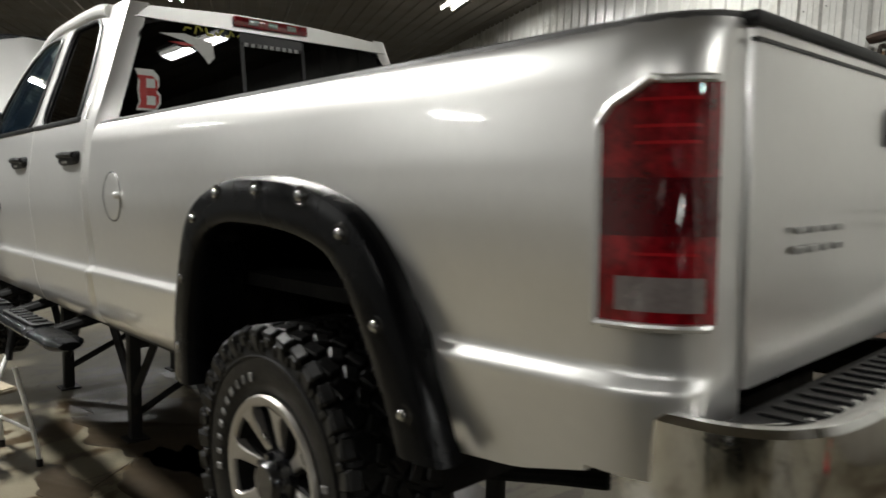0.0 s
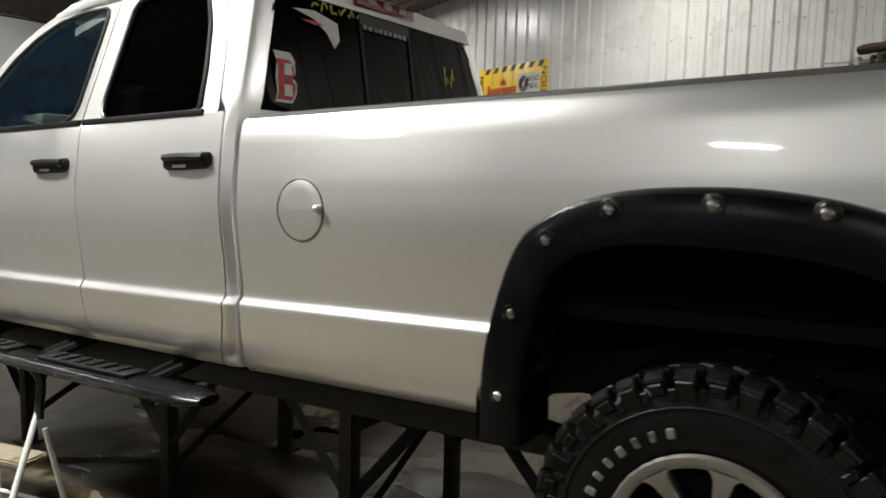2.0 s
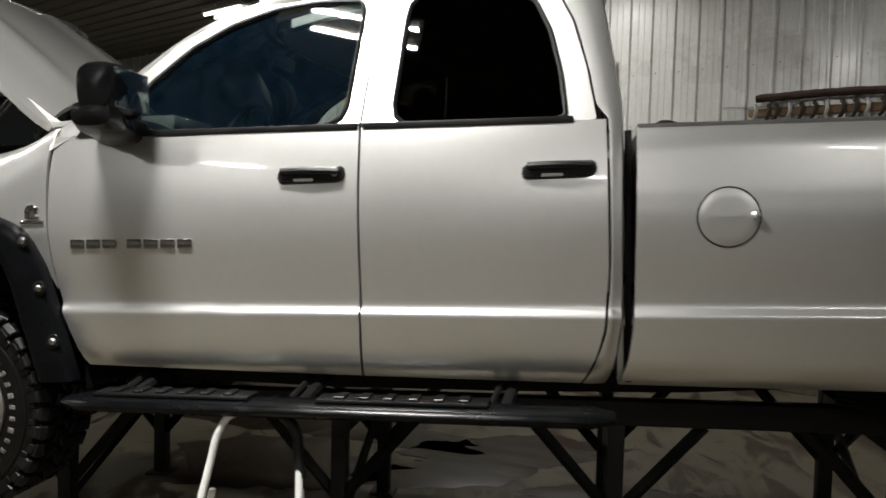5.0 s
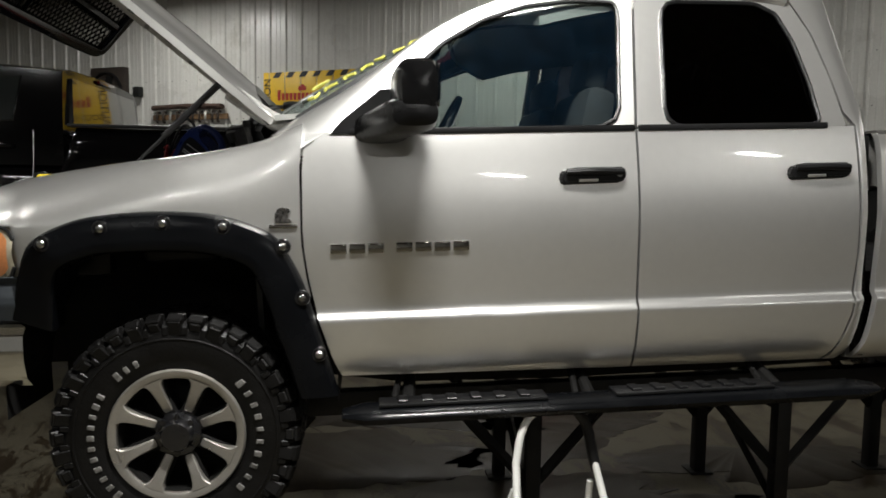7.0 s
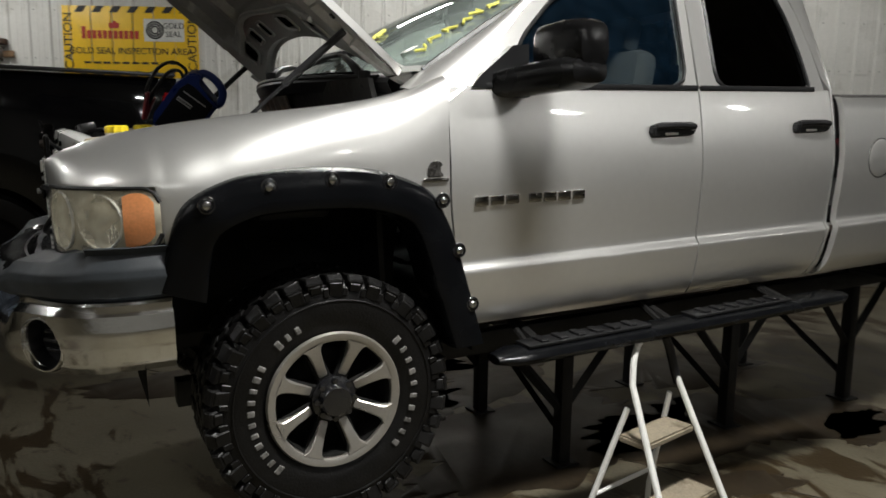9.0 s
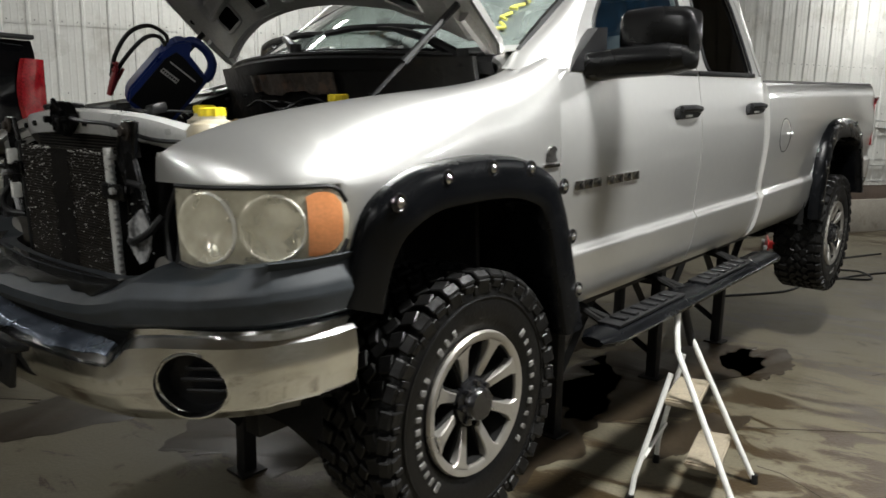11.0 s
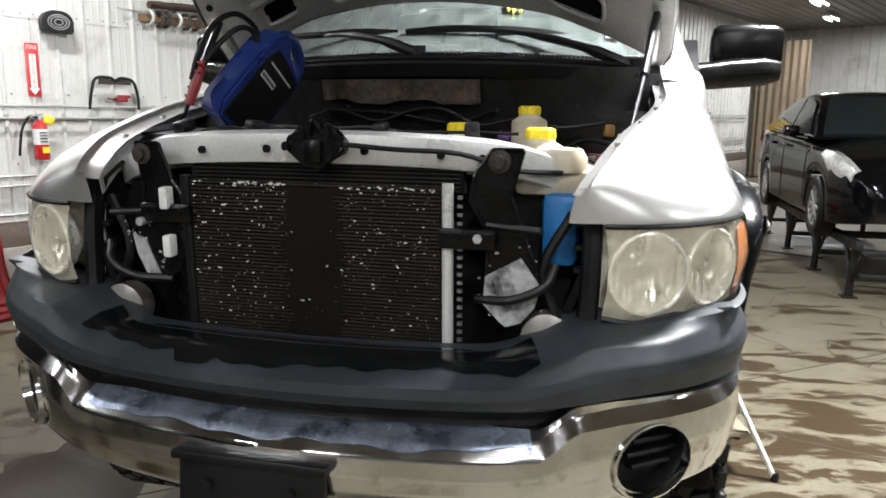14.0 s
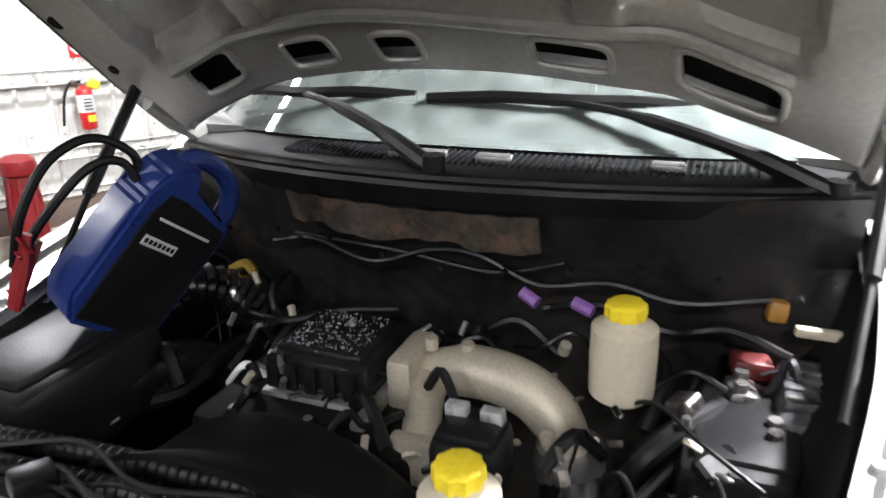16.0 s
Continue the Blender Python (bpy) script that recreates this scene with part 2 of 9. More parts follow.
REDP = mat("red_paint", (0.50, 0.02, 0.02), 0.3, 0, 0.1, 8, 120, coat=0.5)
WHITE = mat("white_enamel", (0.74, 0.74, 0.71), 0.4, 0, 0.06, 8, 120, dirt=(0.45, 0.43, 0.38), dirt_scale=12, dirt_at=0.66)
RACK = mat("black_steel_rack", (0.008, 0.0075, 0.007), 0.55, 0.3, 0.3, 9, 90, 0.2, dirt=(0.025, 0.018, 0.012), dirt_scale=8, dirt_at=0.66)
CONDMAT = mat("condenser_fins", (0.022, 0.018, 0.0135), 0.6, 0.2, 0.5, 9, 160, 0.3, spec=0.3, dirt=(0.07, 0.062, 0.05), dirt_scale=40, dirt_at=0.70)
CONDDARK = mat("wet_condenser_fins", (0.0065, 0.0056, 0.0046), 0.6, 0.0, 0.3, 7, 160, 0.3, spec=0.12)
BLANKET = mat("firewall_blanket", (0.014, 0.0135, 0.013), 0.40, 0, 0.4, 5, 30, 0.9, spec=0.45, dirt=(0.045, 0.034, 0.027), dirt_scale=6, dirt_at=0.62)
SCRAPED = mat("scraped_grey_metal", (0.42, 0.42, 0.42), 0.6, 0.3, 0.3, 12, 60, 0.4, dirt=(0.02, 0.02, 0.02), dirt_scale=11, dirt_at=0.56)
CARDB = mat("brown_wood", (0.20, 0.12, 0.06), 0.7, 0, 0.25, 5, 40, 0.3)

# ---- the hall ----
# the hall stands 27 degrees askew to the parked vehicles; along: metres along the side wall, in: metres into the hall
ROOM = pose(0, 5.743, 0, 0, 0, -27.0)
A0, A1, DEEP = -13.0, 21.5, 17.0


def on_wall(along, into, z):
    return ROOM @ Vector((along, -into, z))



def concrete_floor():
    """Damp concrete: faint broad tones, fine grit, and streaked brown wet stains that run one way."""
    m = mat("damp_concrete", (0.128, 0.113, 0.078), 0.60, 0, 0.16, 2.2, 60, 0.5)
    nd, ln = m.node_tree.nodes, m.node_tree.links
    b = nd["Principled BSDF"]
    base, rough = b.inputs["Base Color"].links[0].from_socket, b.inputs["Roughness"].links[0].from_socket
    tc = nd["Texture Coordinate"]
    turn, pull = nd.new("ShaderNodeMapping"), nd.new("ShaderNodeMapping")
    turn.inputs["Rotation"].default_value = (0, 0, radians(54))
    pull.inputs["Scale"].default_value = (0.40, 1.0, 1.0)
    ln.new(tc.outputs["Object"], turn.inputs["Vector"])
    ln.new(turn.outputs[0], pull.inputs["Vector"])

    def noise(scale, detail, distortion, socket, rough_at=0.55):
        n = nd.new("ShaderNodeTexNoise")
        n.inputs["Scale"].default_value, n.inputs["Detail"].default_value = scale, detail
        n.inputs["Distortion"].default_value, n.inputs["Roughness"].default_value = distortion, rough_at
        ln.new(socket, n.inputs["Vector"])
        return n.outputs[0]

    def ramp(socket, lo, hi, a=0.0, z=1.0):
        r = nd.new("ShaderNodeMapRange")
        for k, v in zip((1, 2, 3, 4), (lo, hi, a, z)):
            r.inputs[k].default_value = v
        ln.new(socket, r.inputs[0])
        return r.outputs[0]

    def sums(a, c, f):
        q = nd.new("ShaderNodeMath")
        q.operation = "MULTIPLY_ADD"
        q.inputs[1].default_value = f
        ln.new(a, q.inputs[0])
        ln.new(c, q.inputs[2])
        return q.outputs[0]

    def blend(fac, a, colour):
        mx = nd.new("ShaderNodeMix")
        mx.data_type = "RGBA"
        mx.inputs[7].default_value = (*colour, 1)
        ln.new(fac, mx.inputs[0])
        ln.new(a, mx.inputs[6])
        return mx.outputs[2]

    broad = noise(0.45, 5, 0.4, tc.outputs["Object"])
    streak = noise(4.2, 9, 0.8, pull.outputs[0], 0.68)
    stain = ramp(sums(broad, streak, 0.42), 0.752, 0.775)
    halo = ramp(sums(broad, streak, 0.42), 0.70, 0.77, 0.0, 0.35)
    tone = ramp(noise(1.3, 8, 0.6, tc.outputs["Object"], 0.62), 0.42, 0.66, 0.0, 0.7)
    spot = ramp(noise(4.5, 7, 0.5, tc.outputs["Object"], 0.62), 0.61, 0.66, 0.0, 0.75)
    c = blend(tone, base, (0.120, 0.104, 0.068))
    c = blend(halo, c, (0.085, 0.066, 0.038))
    c = blend(spot, c, (0.070, 0.055, 0.034))
    c = blend(stain, c, (0.040, 0.027, 0.013))
    ln.new(c, b.inputs["Base Color"])
    b.inputs["Specular IOR Level"].default_value = 0.36
    mr = nd.new("ShaderNodeMix")
    mr.inputs[3].default_value = 0.40
    ln.new(stain, mr.inputs[0])
    ln.new(rough, mr.inputs[2])
    ln.new(mr.outputs[0], b.inputs["Roughness"])
    return m


FLOORMAT = concrete_floor()
WALLMAT = mat("white_ribbed_steel", (0.60, 0.595, 0.56), 0.30, 0.0, 0.06, 1.5, 40, 0, dirt=(0.40, 0.385, 0.34), dirt_scale=1.2, dirt_at=0.62)
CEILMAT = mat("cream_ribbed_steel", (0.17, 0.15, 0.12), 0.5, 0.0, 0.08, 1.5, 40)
CONCRETE = mat("grey_concrete_kerb", (0.36, 0.33, 0.28), 0.8, 0, 0.2, 4, 60, 0.4, dirt=(0.18, 0.15, 0.11), dirt_scale=3)
BROWNBASE = mat("brown_kick_board", (0.13, 0.095, 0.075), 0.7, 0, 0.2, 3, 50, 0.3)
PIPE = mat("galvanised_pipe", (0.50, 0.50, 0.48), 0.42, 0.5, 0.12, 8, 90)
DARKMETAL = mat("dark_rusty_metal", (0.045, 0.035, 0.028), 0.7, 0.3, 0.4, 8, 60, 0.4)

bm = bmesh.new()
box(bm, ((A0 + A1) / 2 + 2, -DEEP / 2, -0.1), (A1 - A0 + 6, DEEP + 0.4, 0.2))
floor = thing("floor", bm, FLOORMAT, "stained damp bare concrete workshop floor with dark wet patches", "floor", kind="structure")
floor.matrix_basis = ROOM
bm = bmesh.new()
box(bm, (2.2, -1.2, 0.0015), (0.006, 11.0, 0.003), rot=euler(0, 0, 38))
box(bm, (3.4, -4.6, 0.0015), (13.0, 0.006, 0.003), rot=euler(0, 0, -27))
for k in range(40):
    x, y = random.uniform(0.5, 9.5), random.uniform(-5.0, -1.3)
    p = [Vector((x, y, 0.001))]
    a = random.uniform(-0.6, 0.1)
    for q in range(random.randint(3, 7)):
        a += random.uniform(-0.5, 0.5)
        p.append(p[-1] + Vector((math.cos(a), math.sin(a), 0)) * random.uniform(0.06, 0.16))
    tube(bm, p, 0.004, 4, flat=0.4)
thing("floor_crack", bm, mat("crack_dirt", (0.045, 0.035, 0.025), 0.8, 0, 0.3, 9, 60), "dark cracks and saw joints in the concrete floor", "crack", kind="stuff")


def ribbed(name, a, b, z0, z1, normal, material, label, pitch=0.2286, depth=0.02):
    """Ribbed steel sheet between two points of the hall's plan; ribs stand proud along the normal."""
    a, b = Vector((*a, 0)), Vector((*b, 0))
    d = b - a
    L = d.length
    d.normalize()
    n = Vector((*normal, 0))
    prof = []
    k = 0
    while k * pitch < L:
        s = k * pitch
        prof += [(s, 0), (s + pitch * 0.80, 0), (s + pitch * 0.86, depth), (s + pitch * 0.94, depth)]
        for q in (0.26, 0.52):
            prof += [(s + pitch * q, 0), (s + pitch * (q + 0.02), depth * 0.16), (s + pitch * (q + 0.05), depth * 0.16), (s + pitch * (q + 0.07), 0)]
        k += 1
    prof = sorted(p for p in prof if p[0] <= L) + [(L, 0)]
    rows = []
    for s, h in prof:
        p, q = a + d * s + n * h, a + d * s - n * 0.08
        rows.append([p + Vector((0, 0, z0)), p + Vector((0, 0, z1)), q + Vector((0, 0, z1)), q + Vector((0, 0, z0))])
    bm = bmesh.new()
    vs = grid(bm, rows, close_v=True)
    bm.faces.new(vs[0])
    bm.faces.new(vs[-1])
    ob = thing(name, bm, material, label, "wall", kind="structure", angle=20)
    ob.matrix_basis = ROOM
    return ob


SEAM = 2.45
ribbed("wall_side_lower", (A0, 0), (A1, 0), 0.70, SEAM, (0, -1), WALLMAT, "white ribbed steel wall sheeting with screw heads")
ribbed("wall_side_upper", (A0, -0.006), (A1, -0.006), SEAM - 0.05, CEIL, (0, -1), WALLMAT, "white ribbed steel wall sheeting above a lapped seam")
ribbed("wall_end", (A1 + 2.5, 0), (A1 + 2.5, -DEEP), 0, CEIL, (-1, 0), WALLMAT, "white ribbed steel end wall of the hall")
ribbed("wall_front", (A0, -DEEP), (A0, 0), 0, CEIL, (1, 0), WALLMAT, "white ribbed steel wall of the hall")
ribbed("wall_near", (A1 + 2.5, -DEEP), (A0, -DEEP), 0, CEIL, (0, 1), WALLMAT, "white ribbed steel wall of the hall")
ribbed("wall_return", (A1, 0.5), (A1 + 2.5, 0.5), 0, CEIL, (0, -1), WALLMAT, "grey white ribbed steel wall behind the opening")
bm = bmesh.new()
box(bm, ((A0 + A1) / 2, 0.0, 0.25), (A1 - A0, 0.16, 0.5), 0.01)
thing("baseboard_side", bm, CONCRETE, "grey concrete kerb at the foot of the wall", "kerb", kind="structure").matrix_basis = ROOM
bm = bmesh.new()
box(bm, ((A0 + A1) / 2, 0.0, 0.605), (A1 - A0, 0.10, 0.21), 0.004)
thing("trim_side", bm, BROWNBASE, "brown weathered base board above the kerb", "trim", kind="structure").matrix_basis = ROOM

bm = bmesh.new()
rows = []
x = -DEEP - 0.2
while x < 0.6:
    for s, h in ((0, 0), (0.16, 0), (0.175, -0.02), (0.2, -0.02), (0.215, 0)):
        rows.append([Vector((A0, x + s, CEIL + h)), Vector((A1 + 3, x + s, CEIL + h)), Vector((A1 + 3, x + s, CEIL + 0.12)), Vector((A0, x + s, CEIL + 0.12))])
    x += 0.23
grid(bm, rows, close_v=True)
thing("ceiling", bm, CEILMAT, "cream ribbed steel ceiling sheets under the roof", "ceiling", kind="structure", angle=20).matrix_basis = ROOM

bm = bmesh.new()
for z in (SEAM - 0.015, SEAM + 0.5, 1.78, 1.2):
    x = A0 + 0.2286 * 0.9
    while x < A1 - 0.1:
        for dx in (-0.05, 0.05) if z == SEAM - 0.015 else (0.06,):
            box(bm, (x + dx, -0.008, z), (0.010, 0.010, 0.010), rot=euler(0, 45, 0))
        x += 0.2286
thing("wall_screw", bm, mat("screw_heads", (0.12, 0.12, 0.11), 0.5, 0.6), "small grey screw heads in rows on the wall", "screws", kind="stuff").matrix_basis = ROOM


# strip lamps under the ceiling
TUBEGLOW = glow("lamp_tube", (1.0, 0.97, 0.90), 7.0)
FIXTURE = mat("white_lamp_housing", (0.7, 0.7, 0.68), 0.4, 0, 0.05)


def strip_lamp(m):
    root = empty("strip_lamp", m, "white twin-tube strip lamp hung under the ceiling", "lamp", "strip lamps of the hall")
    bm = bmesh.new()
    prism(bm, [(-0.115, 0.0), (-0.03, 0.012), (0.03, 0.012), (0.115, 0.0), (0.10, 0.045), (-0.10, 0.045)], -0.38, 0.38, "x")
    part("housing", bm, FIXTURE, root)
    for x in (-0.25, 0.25):
        bm = bmesh.new()
        cyl(bm, (x, 0, 0.04), (x, 0, 0.125), 0.008, 8)
        part("stem", bm, FIXTURE, root)
    for s in (-1, 1):
        bm = bmesh.new()
        cyl(bm, (-0.36, 0.08 * s, -0.020), (0.36, 0.08 * s, -0.020), 0.016, 10)
        part("lamp_tube", bm, TUBEGLOW, root)
    return root


def light_row(places, turn, power, z=CEIL - 0.12, twin=False):
    for x, y in places:
        m = pose(x, y, z, 0, 0, turn)
        STRIPS.append(copy_thing(STRIPS[0], m) if STRIPS else strip_lamp(m))
        for off in (-0.08, 0.08) if twin else (0.0,):
            li = bpy.data.lights.new("strip_light", "AREA")
            li.shape, li.size, li.size_y, li.color = "RECTANGLE", 0.72, 0.035 if twin else 0.16, (0.985, 0.985, 0.935)
            li.energy = power * LAMP / (2 if twin else 1)
            ob = new("strip_light", li)
            ob.matrix_basis = m @ pose(0, off, -0.045)
            ob["category"] = "lamp light"


STRIPS = []
# (x, y, turn) of each lamp
light_row([(0.88, -2.17)], -16, 350, twin=True)
light_row([(-2.0, 5.32), (1.9, 3.4)], -27, 60)
light_row([(6.0, 1.3)], -27, 36)
light_row([(10.0, -0.6), (14.8, -4.55), (17.5, -5.45)], -27, 78)
# next three rows: unseen lamps, powers set to light the truck's side
light_row([(-6.0, -4.6), (-2.0, -6.9)], -27, 52)
light_row([(2.5, -8.6)], -27, 80)
light_row([(5.3, -6.6), (8.0, -6.0)], -27, 56)
light_row([(-3.6, -1.2), (-4.6, 2.4)], -27, 44)
# unseen pair, added to brighten the chrome bumper and the truck's front
light_row([(-7.6, -1.8), (-8.2, 2.6)], -27, 80)

# ---- the silver pickup, nose towards -x, set a little nose down on its rack ----
TRUCK = empty("pickup_truck", pose(0, -0.044, -0.043, 0, -2.2, 0) @ Matrix.Diagonal((1, 0.955, 1, 1)), "silver crew-cab pickup with open hood and removed grille on rack", "pickup truck")
ZS = [0.90, 0.915, 0.94, 0.98, 1.04, 1.10, 1.138, 1.150, 1.160, 1.172, 1.184, 1.20, 1.25, 1.32, 1.40, 1.48, 1.56, 1.62, 1.67, 1.71, 1.74, 1.77, 1.80]
WS = [0.865, 0.893, 0.922, 0.945, 0.960, 0.970, 0.976, 0.978, 0.974, 0.962, 0.958, 0.958, 0.962, 0.970, 0.978, 0.982, 0.9775, 0.9705, 0.963, 0.9565, 0.951, 0.945, 0.938]


def side_w(z):
    return interp(z, ZS, WS)


def bed_w(z):
    return interp(z, ZS[:18] + [1.70, 1.735, 1.76, 1.772], WS[:18] + [0.960, 0.950, 0.938, 0.925])


def tumble(z):
    return 0.938 - (z - 1.80) * 0.385


def side_panel(left, right, zb, zt, width, s, nu=10, zs=None):
    """A panel of the body side between two edge lines; s is -1 for the driver's side."""
    rows = []
    for i in range(nu + 1):
        u = i / nu
        xm = left(1.4) * (1 - u) + right(1.4) * u
        b, t = zb(xm), zt(xm)
        z_list = [b] + [z for z in ZS if b + 0.006 < z < t - 0.006] + [t]
        # even count of rows: resample
        n = 26
        idx = np.linspace(0, len(z_list) - 1, n)
        zz = [interp(k, range(len(z_list)), z_list) for k in idx]
        rows.append([Vector((left(z) * (1 - u) + right(z) * u, s * width(z), z)) for z in zz])
    return rows


def loop_ring(bm, inner, outer, y_of, s, depth=0.03):
    """A window frame between two outlines on the leaning side of the cab."""
    f = lambda p, d: Vector((p[0], s * (y_of(p[1]) - d), p[1]))
    n = len(inner)
    a = [bm.verts.new(f(p, 0.004)) for p in inner]
    b = [bm.verts.new(f(p, 0)) for p in outer]
    c = [bm.verts.new(f(p, depth)) for p in inner]
    d = [bm.verts.new(f(p, depth)) for p in outer]
    for i in range(n):
        j = (i + 1) % n
        bm.faces.new([a[i], a[j], b[j], b[i]])
        bm.faces.new([a[i], a[j], c[j], c[i]])
        bm.faces.new([b[i], b[j], d[j], d[i]])


def smooth_loop(pts, k=0.16):
    """The outline with its corners rounded, closed."""
    out = []
    n = len(pts)
    for i in range(n):
        a, b, c = Vector(pts[i - 1]), Vector(pts[i]), Vector(pts[(i + 1) % n])
        for t in (0.0, 0.33, 0.67, 1.0):
            p = b + (a - b) * k * (1 - t) ** 2 + (c - b) * k * t ** 2
            out.append(tuple(p))
    return out


FD_L = lambda z: interp(z, [0.90, 0.95, 1.0, 1.17, 1.30, 1.43, 1.68, 1.80], [0.60, 0.572, 0.548, 0.497, 0.472, 0.458, 0.462, 0.475])
FD_R = lambda z: interp(z, [0.90, 1.1, 1.80], [1.632, 1.640, 1.643])
RD_L = lambda z: FD_R(z) + 0.009
RD_R = lambda z: interp(z, [0.90, 0.95, 1.0, 1.1, 1.3, 1.80], [2.385, 2.415, 2.44, 2.470, 2.486, 2.480])
ROCK = lambda x: interp(x, [0.5, 1.6, 2.6], [0.945, 0.925, 0.915])
BELT = lambda x: 1.80

F_IN = [(0.70, 1.802), (1.585, 1.802), (1.635, 2.245), (1.45, 2.250), (1.28, 2.230), (1.12, 2.180), (0.97, 2.10), (0.82, 1.975)]
F_OUT = [(0.54, 1.800), (1.641, 1.800), (1.693, 2.280), (1.44, 2.284), (1.25, 2.262), (1.08, 2.208), (0.91, 2.118), (0.74, 1.98)]
R_IN = [(1.757, 1.802), (2.352, 1.802), (2.335, 1.95), (2.300, 2.10), (2.25, 2.205), (2.17, 2.245), (1.800, 2.250)]
R_OUT = [(1.652, 1.800), (2.450, 1.800), (2.420, 1.97), (2.375, 2.13), (2.315, 2.245), (2.20, 2.280), (1.703, 2.281)]


def door(kind, s):
    front = kind == "front"
    L, R = (FD_L, FD_R) if front else (RD_L, RD_R)
    inner, outer = (F_IN, F_OUT) if front else (R_IN, R_OUT)
    bm = bmesh.new()
    panel(bm, side_panel(L, R, ROCK, BELT, side_w, s, 12), (0, -s, 0), 0.03)
    d = part(kind + "_door", bm, PAINT, TRUCK, "silver %s door with black handle and tinted glass" % kind)
    bm = bmesh.new()
    loop_ring(bm, smooth_loop(inner), smooth_loop(outer, 0.03), tumble, s)
    part("window_frame", bm, PAINT, d)
    bm = bmesh.new()
    li = smooth_loop(inner)
    for q in (0.010, 0.014):
        bm.faces.new([bm.verts.new((x, s * (tumble(z) - q), z)) for x, z in li])
    part("window_pane", bm, TINT if front else DARKTINT, d, "dark tinted glass" if front else "black privacy glass")
    # black seal round the glass and along the belt
    bm = bmesh.new()
    tube(bm, [Vector((x, s * (tumble(z) + 0.001), z)) for x, z in li + li[:1]], 0.008, 6, caps=False)
    x0, x1 = (0.62, 1.640) if front else (1.655, 2.375)
    box(bm, ((x0 + x1) / 2, s * 0.938, 1.803), (x1 - x0, 0.016, 0.022), 0.004)
    part("window_seal", bm, BLACK, d)
    # handle
    hx = (1.352, 1.600) if front else (2.200, 2.452)
    zc = 1.637
    bm = bmesh.new()
    c = (hx[0] + hx[1]) / 2
    prof = [(-0.124, -0.020), (-0.112, -0.034), (0.10, -0.030), (0.122, -0.018), (0.126, 0.012), (0.116, 0.030), (-0.06, 0.030), (-0.118, 0.016)]
    a = [(c + p[0], zc + p[1]) for p in prof]
    va = [bm.verts.new((p[0], s * (side_w(zc) - 0.004), p[1])) for p in a]
    vb = [bm.verts.new((c + (p[0] - c) * 0.93, s * (side_w(zc) + 0.024), zc + (p[1] - zc) * 0.8)) for p in a]
    bm.faces.new(va)
    bm.faces.new(vb)
    for i in range(8):
        bm.faces.new([va[i], va[(i + 1) % 8], vb[(i + 1) % 8], vb[i]])
    bmesh.ops.bevel(bm, geom=list(bm.edges), offset=0.005, segments=2, affect="EDGES")
    tube(bm, curve([(c - 0.10, s * (side_w(zc) + 0.026), zc + 0.012), (c, s * (side_w(zc) + 0.036), zc + 0.014), (c + 0.105, s * (side_w(zc) + 0.026), zc + 0.010)], 4), 0.013, 8)
    part("door_handle", bm, BLACK, d, "black plastic pull handle")
    bm = bmesh.new()
    box(bm, (c - 0.02, s * (side_w(zc) + 0.0255), zc - 0.018), (0.07, 0.004, 0.011), 0.002)
    part("handle_recess", bm, PAINT, d)
    if front:
        bm = bmesh.new()
        cyl(bm, (c + 0.093, s * (side_w(zc) + 0.02), zc + 0.002), (c + 0.093, s * (side_w(zc) + 0.031), zc + 0.002), 0.010, 12)
        part("key_lock", bm, STEEL, d)
        # sail panel at the foot of the mirror
        bm = bmesh.new()
        prism(bm, [(0.56, 1.795), (0.80, 1.795), (0.80, 1.95), (0.735, 1.945), (0.60, 1.84)], s * 0.90, s * 0.945, "y")
        part("sail_panel", bm, BLACK, d)
        # badge blocks in place of the maker's lettering
        for x0, w in [(0.55 + 0.064 * k, 0.055) for k in range(3)] + [(0.776 + 0.066 * k, 0.056) for k in range(4)]:
            bm = bmesh.new()
            y = s * (side_w(1.40) + 0.004)
            box(bm, (x0 + w / 2, y, 1.402), (w, 0.007, 0.034), 0.003, seg=2)
            part("badge_letter", bm, BADGE, d)
    return d


for s in (-1, 1):
    door("front", s)
    door("rear", s)

# cab corners, wrapping from the rear door to the back wall
for s in (-1, 1):
    bm = bmesh.new()
    rows = []
    for z in [0.915, 0.94, 0.98, 1.04, 1.10, 1.138, 1.150, 1.160, 1.172, 1.184, 1.25, 1.35, 1.48, 1.6, 1.70, 1.76, 1.80, 1.85, 1.95, 2.05, 2.13, 2.20, 2.25, 2.285]:
        w = side_w(z) if z <= 1.80 else tumble(z) + 0.0
        xe = RD_R(min(z, 1.80)) + 0.009 if z <= 1.80 else interp(z, [1.80, 1.97, 2.13, 2.245, 2.285], [2.459, 2.429, 2.384, 2.324, 2.28])
        xr = interp(z, [0.915, 1.0, 1.15, 1.85, 2.285], [2.485, 2.515, 2.535, 2.538, 2.47])
        rows.append([Vector((xe, s * (w - 0.02), z)), Vector((xe, s * w, z)), Vector((xe * 0.5 + (xr - 0.03) * 0.5, s * (w + 0.001), z)), Vector((xr - 0.03, s * (w - 0.004), z)),
                     Vector((xr - 0.008, s * (w - 0.018), z)), Vector((xr, s * (w - 0.045), z)), Vector((xr + 0.004, s * (w - 0.105), z))])
    grid(bm, rows)
    part("cab_corner", bm, PAINT, TRUCK)

